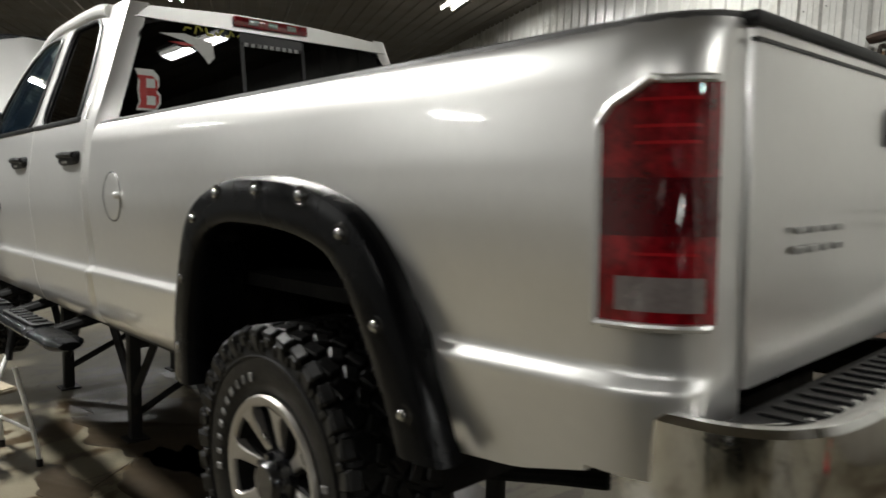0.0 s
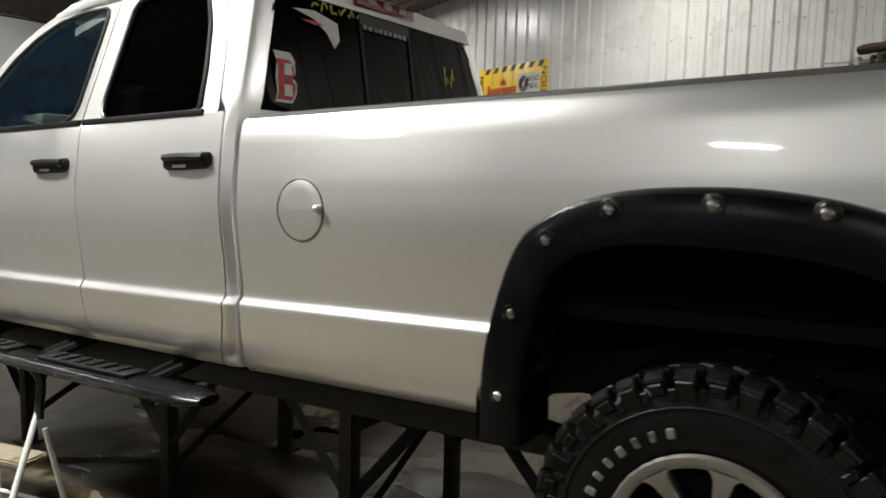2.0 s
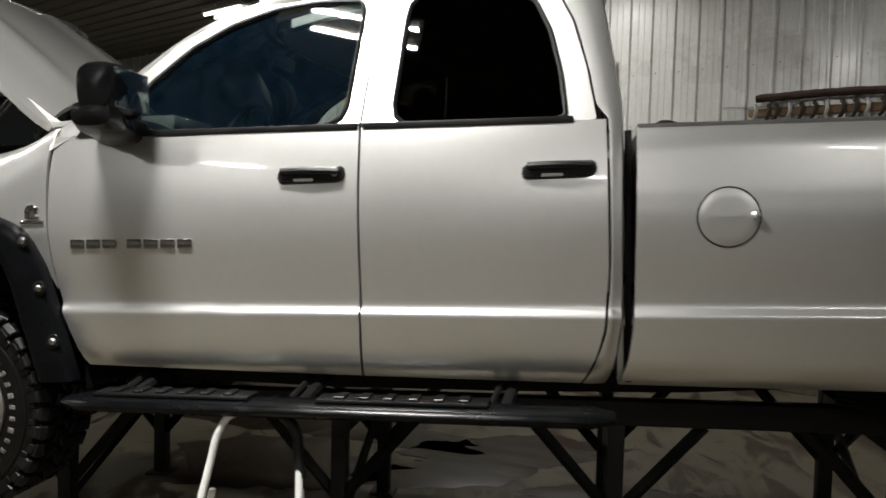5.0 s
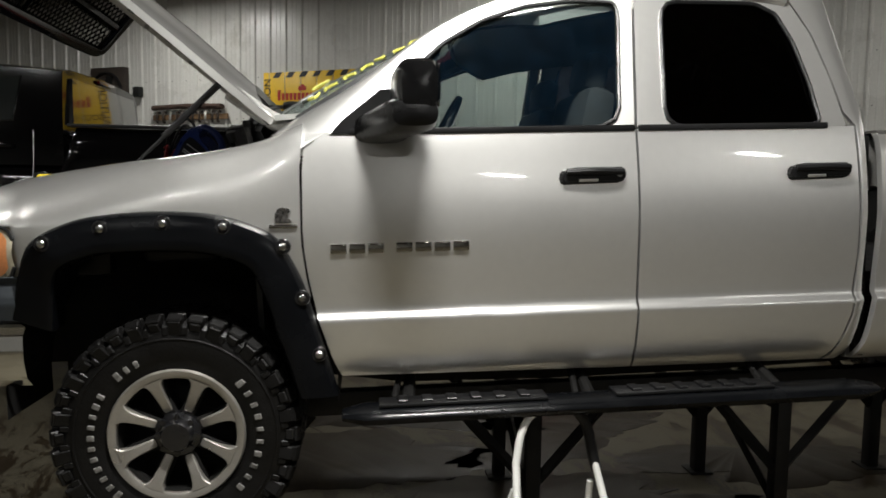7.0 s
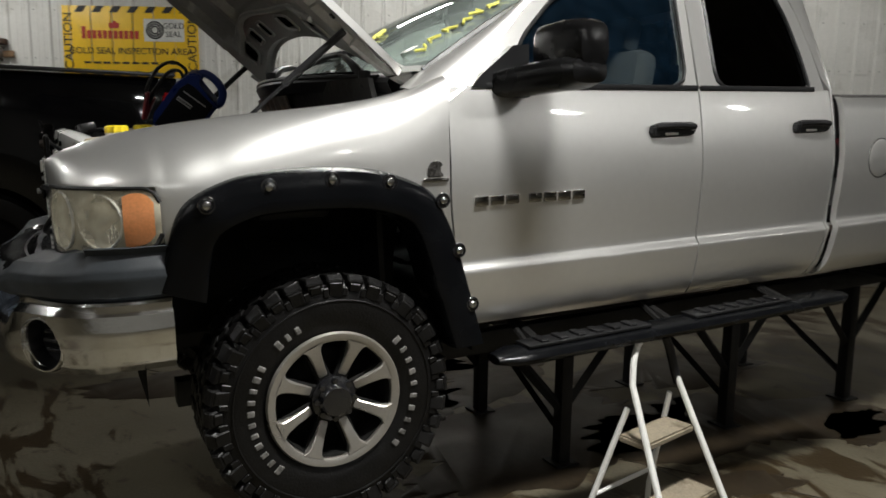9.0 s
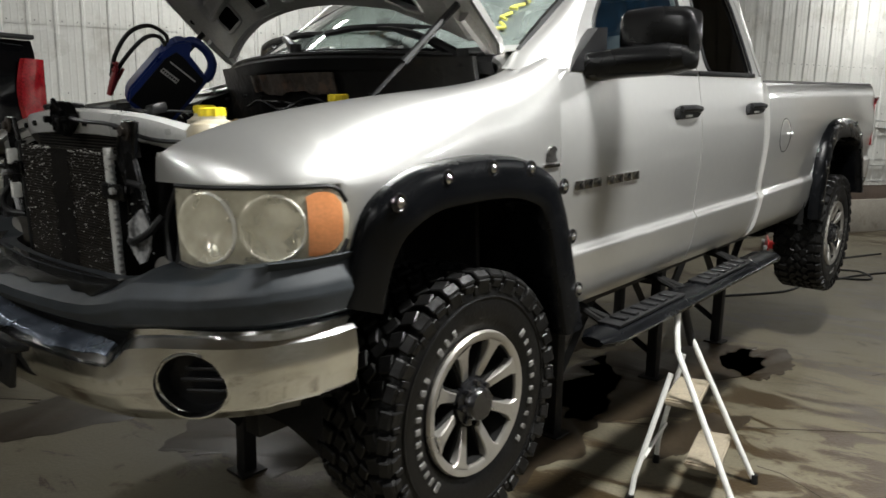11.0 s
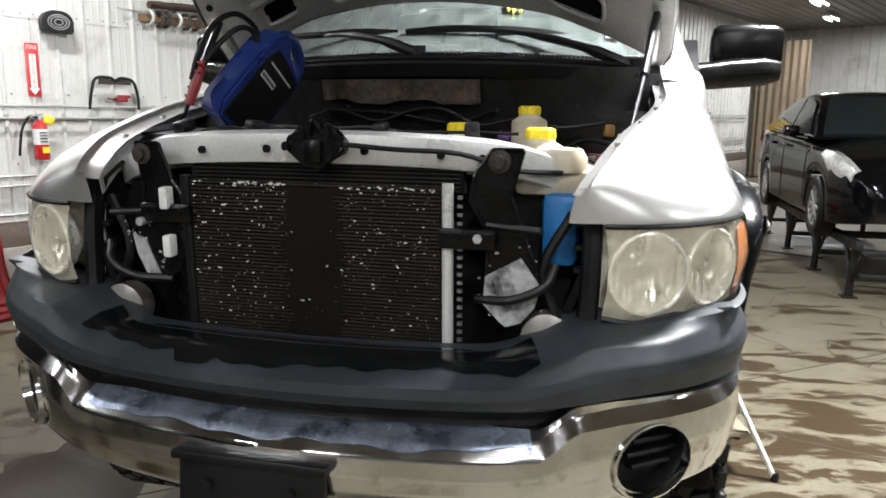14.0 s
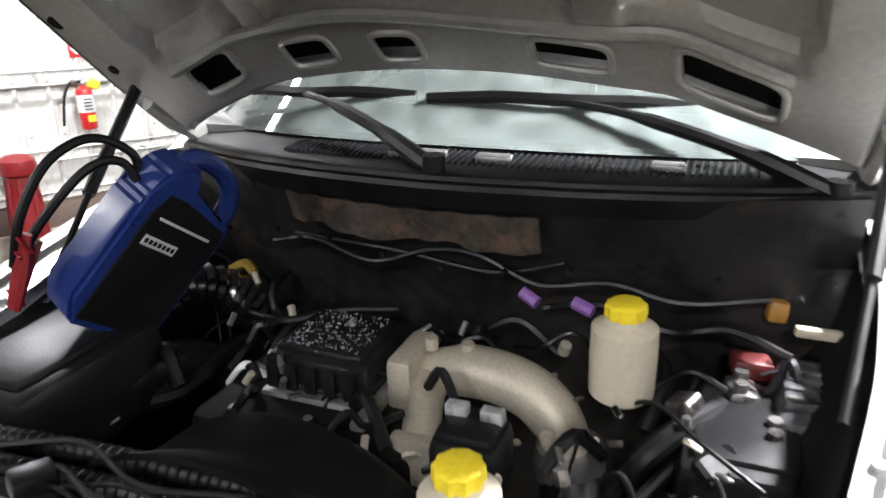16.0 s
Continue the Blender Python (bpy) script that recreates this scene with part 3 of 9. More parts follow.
# roof with rails and header
bm = bmesh.new()
rows = []
for i in range(21):
    u = i / 20
    sec = []
    for j in range(25):
        v = -1 + 2 * j / 24
        a = abs(v)
        w = 0.752 * math.copysign(a ** 0.85, v)
        drop = 0.062 * a ** 2.6
        xf = 1.10 + 0.24 * a ** 2.2
        xr = 2.475 - 0.02 * a ** 2
        x = xf * (1 - u) + xr * u
        crown = 2.348 - 0.085 * (1 - u) ** 3 - 0.05 * u ** 6
        sec.append(Vector((x, w, crown - drop)))
    rows.append(sec)
panel(bm, rows, (0, 0, -1), 0.03)
part("roof", bm, PAINT, TRUCK)
bm = bmesh.new()
grid(bm, [[Vector((p.x * 0.97 + 0.05, p.y * 0.95, p.z - 0.035)) for p in r] for r in rows])
part("headliner", bm, DASH, TRUCK)
# pillars beside the windshield: one smooth skin from the glass to the door frame, then the roof rail
DOOR_EDGE = curve([Vector((x, tumble(z), z)) for x, z in ((0.44, 1.735), (0.54, 1.80), (0.64, 1.89), (0.74, 1.98), (0.91, 2.118), (1.08, 2.208), (1.25, 2.262), (1.44, 2.284))], 5)
GLASS_EDGE = curve([Vector(p) for p in ((0.345, 0.815, 1.80), (0.44, 0.80, 1.862), (0.60, 0.782, 1.945), (0.76, 0.765, 2.03), (0.92, 0.745, 2.115), (1.08, 0.725, 2.190), (1.24, 0.708, 2.245), (1.44, 0.70, 2.290))], 5)
for s in (-1, 1):
    bm = bmesh.new()
    rows = []
    for a, b in zip(GLASS_EDGE, DOOR_EDGE):
        row = []
        for k in range(9):
            t = k / 8
            p = a.lerp(b, t) + Vector((-0.012, 0.014, 0.016)) * math.sin(math.pi * t)
            row.append(Vector((p.x, s * p.y, p.z)))
        rows.append(row)
    panel(bm, rows, (0.02, -s, 0), 0.012)
    part("roof_pillar", bm, PAINT, TRUCK, angle=60)
    bm = bmesh.new()
    pts = curve([(1.22, s * 0.735, 2.253), (1.45, s * 0.74, 2.285), (1.75, s * 0.745, 2.292), (2.1, s * 0.748, 2.290), (2.30, s * 0.758, 2.262)], 4)
    tube(bm, pts, 0.03, 10)
    part("roof_rail", bm, PAINT, TRUCK)

# back wall of the cab
bm = bmesh.new()
box(bm, (2.530, 0, 1.36), (0.02, 1.72, 0.90))
prism(bm, [(-0.72, 2.222), (0.72, 2.222), (0.66, 2.27), (0.4, 2.285), (-0.4, 2.285), (-0.66, 2.27)], 2.46, 2.495, "x")
part("cab_back", bm, PAINT, TRUCK)
# dark strips added as the shade in the gap between cab and bed
for s in (-1, 1):
    bm = bmesh.new()
    box(bm, (2.553, s * 0.895, 1.345), (0.022, 0.03, 0.84), 0.004)
    part("gap_shade_strip", bm, UNDER, TRUCK)
bm = bmesh.new()
for q in (0.0, 0.005):
    bm.faces.new([bm.verts.new((2.531 + q - (z - 1.81) * 0.12, y, z)) for y, z in smooth_loop([(-0.80, 1.81), (0.80, 1.81), (0.69, 2.225), (-0.69, 2.225)])])
part("rear_window", bm, BACKTINT, TRUCK, "dark tinted sliding rear window with stickers")
REARWIN = bpy.data.objects["rear_window"]
bm = bmesh.new()
for y in (-0.20, 0.155):
    box(bm, (2.512, y, 2.01), (0.014, 0.02, 0.40), rot=euler(0, -6.8, 0))
for z in (1.95 - 0.10, 2.17):
    box(bm, (2.533 - (z - 1.81) * 0.12, -0.02, z), (0.014, 0.36, 0.02))
part("slider_frame", bm, BLACK, REARWIN)
for (y, z, w, h, m, nm) in ((-0.69, 1.925, 0.115, 0.165, WHITE, "sticker"),):
    bm = bmesh.new()
    for pts in ([(-0.5, -0.5), (0.30, -0.5), (0.5, -0.3), (0.5, -0.1), (0.36, 0.0), (0.46, 0.12), (0.44, 0.36), (0.22, 0.5), (-0.5, 0.5), (-0.36, 0.3), (-0.42, 0.0), (-0.36, -0.3)],):
        prism(bm, [(y + p[0] * w, z + p[1] * h) for p in pts], 2.530, 2.533, "x")
    st = part("sticker", bm, WHITE, REARWIN)
    bm = bmesh.new()
    prism(bm, [(y + p[0] * w * 0.84, z + p[1] * h * 0.86) for p in [(-0.5, -0.5), (0.30, -0.5), (0.5, -0.3), (0.5, -0.1), (0.36, 0.0), (0.46, 0.12), (0.44, 0.36), (0.22, 0.5), (-0.5, 0.5), (-0.36, 0.3), (-0.42, 0.0), (-0.36, -0.3)]], 2.533, 2.535, "x")
    part("sticker_face", bm, REDP, st, "red emblem with white edge")
    for zz in (0.23, -0.22):
        bm = bmesh.new()
        box(bm, (2.536, y + 0.012, z + zz * h), (0.002, w * 0.34, h * 0.24), 0.0)
        part("sticker_hole", bm, WHITE, st)
bm = bmesh.new()
prism(bm, [(-0.62, 2.165), (-0.50, 2.175), (-0.36, 2.15), (-0.35, 2.09), (-0.38, 2.06), (-0.43, 2.11), (-0.50, 2.145)], 2.506, 2.509, "x")
st = part("sticker", bm, WHITE, REARWIN, "grey and red team emblem")
bm = bmesh.new()
prism(bm, [(-0.58, 2.160), (-0.50, 2.166), (-0.45, 2.155), (-0.50, 2.15)], 2.510, 2.511, "x")
part("sticker_face", bm, REDP, st)
bm = bmesh.new()
box(bm, (2.500, -0.03, 2.195), (0.003, 0.36, 0.040), 0, euler(0, -6.8, 0))
st = part("sticker", bm, mat("grey_strip_label", (0.05, 0.05, 0.052), 0.5), REARWIN)
for k in range(9):
    bm = bmesh.new()
    box(bm, (2.503, -0.175 + 0.036 * k, 2.195), (0.002, 0.022, 0.018), 0, euler(0, -6.8, 0))
    part("sticker_face", bm, SCRAPED, st)
MARKER = mat("yellow_marker", (0.62, 0.60, 0.12), 0.6)


def scrawl(name, parent, x0, step, n, place, h, r=0.004):
    """Unreadable handwriting as short strokes."""
    for k in range(n):
        bm = bmesh.new()
        pts = [place(x0 + step * (k + random.uniform(0.0, 0.25)), random.uniform(-h, h) * 0.5)]
        for q in range(3):
            pts.append(place(x0 + step * (k + 0.25 * q + 0.25), random.uniform(-h, h) * 0.5))
        tube(bm, pts, r, 5)
        part(name, bm, MARKER, parent)


scrawl("marker_stroke", REARWIN, -0.50, 0.055, 7, lambda a, b: Vector((2.494, a, 2.20 + b)), 0.035)
scrawl("marker_stroke", REARWIN, 0.44, 0.05, 2, lambda a, b: Vector((2.510, a, 2.03 + b)), 0.12)
bm = bmesh.new()
box(bm, (2.50, -0.03, 2.262), (0.03, 0.42, 0.046), 0.008)
bl = part("brake_light", bm, TAILRED, TRUCK, "red high brake light")
for y in (-0.14, -0.03, 0.08):
    bm = bmesh.new()
    box(bm, (2.517, y, 2.264), (0.004, 0.055, 0.024), 0.002)
    part("cargo_lens", bm, CLEARLENS, bl)


# windshield
def shield(u, v):
    """u across -1..1, v up 0..1"""
    a = abs(u)
    lo = Vector((0.22 + 0.22 * a ** 2.2, 0.80 * u, 1.885 - 0.03 * a ** 2))
    hi = Vector((1.10 + 0.16 * a ** 2.2, 0.70 * u, 2.275 - 0.03 * a ** 2))
    p = lo.lerp(hi, v)
    p.z += 0.03 * math.sin(math.pi * v)
    return p


bm = bmesh.new()
grid(bm, [[shield(-1 + i / 8, j / 8) for j in range(9)] for i in range(17)])
SH = part("windshield", bm, SHIELD, TRUCK, "clear raked windshield with marker writing")
bm = bmesh.new()
edge = [shield(-1, j / 10) for j in range(11)] + [shield(-1 + i / 10, 1) for i in range(1, 21)] + [shield(1, 1 - j / 10) for j in range(1, 11)]
tube(bm, edge, 0.014, 6)
part("windshield_seal", bm, BLACK, SH)
scrawl("marker_stroke", SH, 0.12, 0.075, 9, lambda a, b: shield(-0.86 + b * 0.8, a) + Vector((-0.008, 0, 0.008)), 0.09, 0.006)
scrawl("marker_stroke", SH, 0.0, 0.03, 3, lambda a, b: shield(-0.38 + a, 0.30 + b) + Vector((-0.008, 0, 0.008)), 0.10, 0.006)
bm = bmesh.new()
p = shield(-0.80, 0.14)
box(bm, p + Vector((-0.006, 0, 0.008)), (0.05, 0.055, 0.003), rot=euler(0, -25, 0))
part("inspection_sticker", bm, WHITE, SH)

# cowl grille and wipers
bm = bmesh.new()
rows = []
for i in range(33):
    u = -1 + i / 16
    a = abs(u)
    q = shield(u * 0.99, 0.0)
    rows.append([Vector((q.x + 0.03, q.y, q.z + 0.004)), Vector((q.x - 0.01, q.y, q.z - 0.003)), Vector((q.x - 0.09 + 0.02 * a, q.y, q.z - 0.008)), Vector((q.x - 0.125 + 0.03 * a, q.y, q.z - 0.012)), Vector((q.x - 0.15 + 0.03 * a, q.y, q.z - 0.020)), Vector((q.x - 0.158 + 0.03 * a, q.y, q.z - 0.036)), Vector((q.x - 0.14 + 0.03 * a, q.y, q.z - 0.075))])
grid(bm, rows)
COWL = part("cowl_panel", bm, BLACK, TRUCK, "black slotted cowl panel under the windshield")
bm = bmesh.new()
for i in range(70):
    u = -0.72 + 1.2 * i / 69
    q = shield(u, 0)
    box(bm, (q.x - 0.05, q.y, q.z - 0.002), (0.075, 0.004, 0.006), rot=euler(0, -4, 0))
part("cowl_slat", bm, GLOSSBLACK, COWL)
bm = bmesh.new()
tube(bm, [shield(-0.93 + 1.86 * i / 24, 0) + Vector((-0.145 + 0.03 * abs(-0.93 + 1.86 * i / 24), 0, -0.020)) for i in range(25)], 0.011, 8)
part("cowl_seal", bm, RUBBER, COWL)
for y, w, d in ((0.06, 0.12, 0.035), (-0.10, 0.07, 0.03), (-0.42, 0.06, 0.03)):
    bm = bmesh.new()
    q = shield(y / 0.8, 0)
    box(bm, (q.x - 0.055, y, q.z + 0.002), (d, w, 0.012), 0.004, euler(0, -4, 0))
    part("cowl_tray", bm, STEEL, COWL)
for piv, mid, e0, e1 in (((0.095, -0.007, 1.872), (0.365, 0.446, 1.945), (0.455, 0.74, 1.93), (0.36, 0.15, 1.950)), ((0.254, -0.709, 1.835), (0.335, -0.208, 1.952), (0.335, 0.112, 1.950), (0.43, -0.489, 1.932))):
    piv, mid, e0, e1 = Vector(piv), Vector(mid), Vector(e0), Vector(e1)
    bm = bmesh.new()
    tube(bm, curve([piv, piv.lerp(mid, 0.35) + Vector((-0.012, 0, 0.020)), piv.lerp(mid, 0.75) + Vector((-0.006, 0, 0.016)), mid], 4), [0.017] * 4 + [0.013] * 4 + [0.008] * 5, 8)
    cyl(bm, piv + Vector((0, 0, -0.03)), piv + Vector((0, 0, 0.025)), 0.022, 12)
    w = part("wiper", bm, BLACK, TRUCK, "black wiper arm and blade")
    bm = bmesh.new()
    tube(bm, curve([e0, e0.lerp(mid, 0.5) + Vector((-0.004, 0, 0.008)), mid + Vector((0, 0, 0.004)), e1.lerp(mid, 0.5) + Vector((-0.004, 0, 0.008)), e1], 5), 0.008, 6, flat=1.6)
    part("wiper_blade", bm, BLACK, w)

# inside of the cab
bm = bmesh.new()
panel(bm, [[Vector((x, y, z)) for y in (-0.80, -0.4, 0, 0.4, 0.80)] for x, z in ((0.36, 1.875), (0.50, 1.885), (0.72, 1.878), (0.82, 1.81), (0.86, 1.70), (0.84, 1.55))], (0, 0, -1), 0.02)
box(bm, (0.66, -0.42, 1.885), (0.22, 0.36, 0.07), 0.02)
part("dashboard", bm, DASH, TRUCK, "dark grey dashboard behind the windshield")
bm = bmesh.new()
rows = []
for k in range(24):
    a = 2 * math.pi * k / 24
    c = Vector((0.98, -0.42, 1.80)) + euler(0, -62, 0) @ Vector((0.19 * math.cos(a), 0.19 * math.sin(a), 0))
    rows.append(c)
tube(bm, rows + rows[:1], 0.014, 8, caps=False)
for a in (90, 210, 330):
    tube(bm, [Vector((0.98, -0.42, 1.80)) + euler(0, -62, 0) @ Vector((r * math.cos(radians(a)), r * math.sin(radians(a)), 0)) for r in (0.02, 0.19)], 0.014, 6)
tube(bm, [(0.97, -0.42, 1.80), (0.80, -0.42, 1.72)], 0.035, 8)
part("steering_wheel", bm, BLACK, TRUCK)
for x, ys in ((1.25, (-0.42, 0.42)), (2.05, (-0.40, 0.40))):
    for y in ys:
        bm = bmesh.new()
        box(bm, (x, y, 1.42), (0.52, 0.54, 0.16), 0.05)
        box(bm, (x + 0.30, y, 1.68), (0.14, 0.52, 0.62), 0.05, euler(0, 12, 0))
        box(bm, (x + 0.375, y, 2.06), (0.10, 0.27, 0.16), 0.035, euler(0, 12, 0))
        part("seat", bm, SEATS, TRUCK, "dark cloth seat with headrest")
bm = bmesh.new()
box(bm, (1.5, 0, 1.02), (2.05, 1.70, 0.06))
part("cab_floor", bm, UNDER, TRUCK)
bm = bmesh.new()
box(bm, (1.02, 0.0, 2.20), (0.03, 0.24, 0.06), 0.015, euler(0, 10, 0))
cyl(bm, (1.02, 0, 2.22), (1.10, 0, 2.27), 0.012, 8)
part("inner_mirror", bm, BLACK, TRUCK)

# ---- fenders ----
def ease(x, xs, ys):
    """Smooth curve through the stations, with no overshoot."""
    if x <= xs[0]:
        return ys[0]
    if x >= xs[-1]:
        return ys[-1]
    g = [(ys[i + 1] - ys[i]) / (xs[i + 1] - xs[i]) for i in range(len(xs) - 1)]
    m = [g[0]] + [0.0 if a * b <= 0 else 2 * a * b / (a + b) for a, b in zip(g, g[1:])] + [g[-1]]
    i = max(k for k in range(len(xs) - 1) if xs[k] <= x)
    h = xs[i + 1] - xs[i]
    t = (x - xs[i]) / h
    return ys[i] * (1 + 2 * t) * (1 - t) ** 2 + ys[i + 1] * t * t * (3 - 2 * t) + h * (m[i] * t * (1 - t) ** 2 + m[i + 1] * t * t * (t - 1))


OUTW = lambda x: ease(x, [-0.772, -0.762, -0.735, -0.67, -0.58, -0.485, -0.40, 0.0], [0.60, 0.665, 0.76, 0.86, 0.93, 0.966, 0.98, 0.985])
FTOP = lambda x: ease(x, [-0.777, -0.72, -0.58, -0.245, 0.126, 0.307, 0.46], [1.582, 1.615, 1.660, 1.710, 1.748, 1.780, 1.842])
FIN = lambda x: ease(x, [-0.777, -0.66, -0.44, -0.06, 0.2, 0.45], [0.615, 0.655, 0.705, 0.785, 0.81, 0.80])
ARCH = lambda x: ease(x, [-0.49, -0.47, -0.42, -0.30, -0.15, 0.0, 0.149, 0.277, 0.368, 0.421, 0.455, 0.465], [1.25, 1.33, 1.44, 1.50, 1.515, 1.52, 1.51, 1.475, 1.42, 1.33, 1.22, 0.95])
for s in (-1, 1):
    bm = bmesh.new()
    rows = []
    for i in range(61):
        x = -0.772 + (0.452 + 0.772) * (i / 60) ** 1.35
        zb = ease(x, [-0.772, -0.478], [1.513, 1.507]) if x < -0.478 else ARCH(x)
        zr = max(zb + 0.003, 1.50)
        wo, wi, zt = OUTW(x), FIN(x), FTOP(x)
        sec = []
        for k in range(6):
            z = zb + (zr - zb) * k / 6
            sec.append((wo * side_w(z) / 0.985, z))
        w0 = wo * side_w(min(zr, 1.6)) / 0.985
        for k in range(15):
            a = math.pi / 2 * k / 14
            blend = ease(x, [-0.15, 0.15, 0.43], [0.0, 0.28, 1.0])
            flat = ease(x, [-0.66, -0.35, 0.05], [1.0, 0.55, 0.0])
            sec.append((wi + (w0 - wi) * max(0.0, math.cos(a)) ** (0.80 - 0.55 * blend + 0.66 * flat), zr + (zt - zr) * math.sin(a) ** (0.92 + 0.56 * flat)))
        sec.append((wi - 0.006, zt - 0.010))
        sec.append((wi - (0.045 if s > 0 else 0.014), zt - 0.016))
        rows.append([Vector((x + (FD_L(z) - 0.008 - 0.452) * max(0.0, (x - 0.30) / 0.152), s * w, z)) for w, z in sec])
    panel(bm, rows, (0, -s, 0), 0.02)
    f = part("fender", bm, PAINT, TRUCK, "silver front fender with a rounded crown")
    bm = bmesh.new()
    prism(bm, [(0.368, 1.497), (0.368, 1.528), (0.378, 1.545), (0.398, 1.551), (0.415, 1.545), (0.421, 1.535), (0.410, 1.529), (0.410, 1.512), (0.422, 1.507), (0.422, 1.497)], s * 0.975, s * 0.991, "y")
    bmesh.ops.bevel(bm, geom=list(bm.edges), offset=0.002, segments=1, affect="EDGES")
    fb = part("fender_badge", bm, DULL, f, "dark chrome engine badge with a narrow bar below")
    bm = bmesh.new()
    box(bm, (0.395, s * 0.985, 1.485), (0.095, 0.010, 0.012), 0.002)
    part("badge_bar", bm, BADGE, fb)
    # strip of inner fender with bolts, and the dark wall of the engine bay
    bm = bmesh.new()
    o = 0.0 if s > 0 else 0.028
    panel(bm, [[Vector((x, s * (FIN(x) + o - 0.03), FTOP(x) - 0.024)), Vector((x, s * (FIN(x) + o - 0.050), FTOP(x) - 0.034)), Vector((x, s * (FIN(x) + o - 0.056), FTOP(x) - 0.07))] for x in [-0.74 + 0.1 * k for k in range(12)]], (0, 0, -1), 0.008)
    part("inner_fender", bm, SUPPORT if s > 0 else BLACK, f)
    for x in (-0.55, -0.30, -0.05, 0.2):
        bm = bmesh.new()
        cyl(bm, (x, s * (FIN(x) + o - 0.04), FTOP(x) - 0.03), (x, s * (FIN(x) + o - 0.04), FTOP(x) - 0.008), 0.010, 6)
        part("bolt", bm, STEEL, f)
    bm = bmesh.new()
    panel(bm, [[Vector((x, s * w, z)) for w, z in ((FIN(x) - (0.05 if s > 0 else 0.026), FTOP(x) - 0.05), (0.64, 1.45), (0.52, 1.15), (0.50, 0.95))] for x in (-0.72, -0.5, -0.2, 0.1, 0.42)], (0, -s, 0), 0.02)
    # wheel house
    rows = [[Vector((0.56 * math.sin(a), s * w, 0.90 + 0.60 * math.cos(a))) for w in (0.93, 0.75, 0.55)] for a in [radians(d) for d in range(-95, 96, 10)]]
    grid(bm, rows)
    part("inner_wing", bm, UNDER, TRUCK)


# ---- bed ----
CREASE = lambda x: interp(x, [2.6, 3.5, 4.5, 5.25], [0.004, 0.010, 0.020, 0.036])
B_ARCH = lambda x: ease(x, [3.535, 3.555, 3.60, 3.69, 3.85, 4.08, 4.26, 4.40, 4.50, 4.60, 4.68, 4.72], [0.92, 1.20, 1.37, 1.455, 1.508, 1.515, 1.495, 1.455, 1.40, 1.30, 1.16, 0.96])
for s in (-1, 1):
    BL = lambda z: interp(z, [0.90, 0.95, 1.0, 1.1, 1.2, 1.78], [2.515, 2.535, 2.55, 2.563, 2.570, 2.578])
    bm = bmesh.new()
    rows = []
    for i in range(71):
        u = i / 70
        xm = 2.57 + (5.06 - 2.57) * u
        zb = B_ARCH(xm) if 3.54 < xm < 4.72 else interp(xm, [2.5, 3.5, 4.6, 4.9, 5.1], [0.915, 0.91, 0.95, 0.985, 1.03])
        t = 1.772
        zz = [max(z, zb) for z in [0.91, 0.93, 0.95, 0.98, 1.01, 1.04, 1.07, 1.10, 1.12, 1.138, 1.150, 1.160, 1.172, 1.184, 1.20, 1.225, 1.25, 1.285, 1.32, 1.36, 1.40, 1.44, 1.48, 1.51, 1.54, 1.56, 1.58, 1.60, 1.62, 1.64, 1.66, 1.68, 1.70, 1.715, 1.735, 1.75, 1.76, t]]
        rows.append([Vector((xm + (BL(z) - 2.57) * max(0.0, 1 - 10 * u), s * bed_w(z), z + CREASE(xm) * max(0.0, 1 - abs(z - 1.165) / 0.18))) for z in zz])
    panel(bm, rows, (0, -s, 0), 0.03)
    bmesh.ops.remove_doubles(bm, verts=bm.verts, dist=1e-5)
    bs = part("bed_side", bm, PAINT, TRUCK, "silver pickup bed side panel")
    # rounded rear corner round the lamp
    bm = bmesh.new()
    rows = []
    for z in [1.03, 1.06, 1.10, 1.138, 1.150, 1.160, 1.172, 1.184, 1.20, 1.25, 1.32, 1.4, 1.48, 1.54, 1.56, 1.58, 1.60, 1.62, 1.64, 1.66, 1.68, 1.70, 1.715, 1.735, 1.75, 1.76, 1.772]:
        w = bed_w(z)
        z += 0.034 * max(0.0, 1 - abs(z - 1.165) / 0.18)
        rows.append([Vector((5.054, s * (w + 0.0006), z))] + [Vector((5.10 + 0.15 * math.sin(a), s * (w - 0.115 * (1 - math.cos(a))), z)) for a in [radians(d) for d in range(0, 91, 10)]] + [Vector((5.25, s * 0.79, z))])
    grid(bm, rows)
    part("bed_corner", bm, PAINT, bs)
    # black rail cap
    bm = bmesh.new()
    panel(bm, [[Vector((x, s * w, z)) for w, z in ((0.930, 1.766), (0.926, 1.778), (0.912, 1.784), (0.85, 1.784), (0.84, 1.76))] for x in (2.585, 3.2, 3.9, 4.6, 5.10)] + [[Vector((5.10 + 0.148 * math.sin(a), s * (w - 0.115 * (1 - math.cos(a))), z)) for w, z in ((0.930, 1.766), (0.926, 1.778), (0.912, 1.784), (0.85, 1.784), (0.84, 1.76))] for a in [radians(d) for d in (20, 40, 60, 80)]], (0, 0, -1), 0.01)
    part("rail_cap", bm, mat("black_rail_cap", (0.05, 0.048, 0.045), 0.55, 0, 0.3, 5, 120, 0.2) if s < 0 else BLACK, bs)
    bm = bmesh.new()
    box(bm, (3.9, s * 0.83, 1.67), (2.62, 0.02, 0.19))
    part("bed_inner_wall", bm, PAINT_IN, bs)
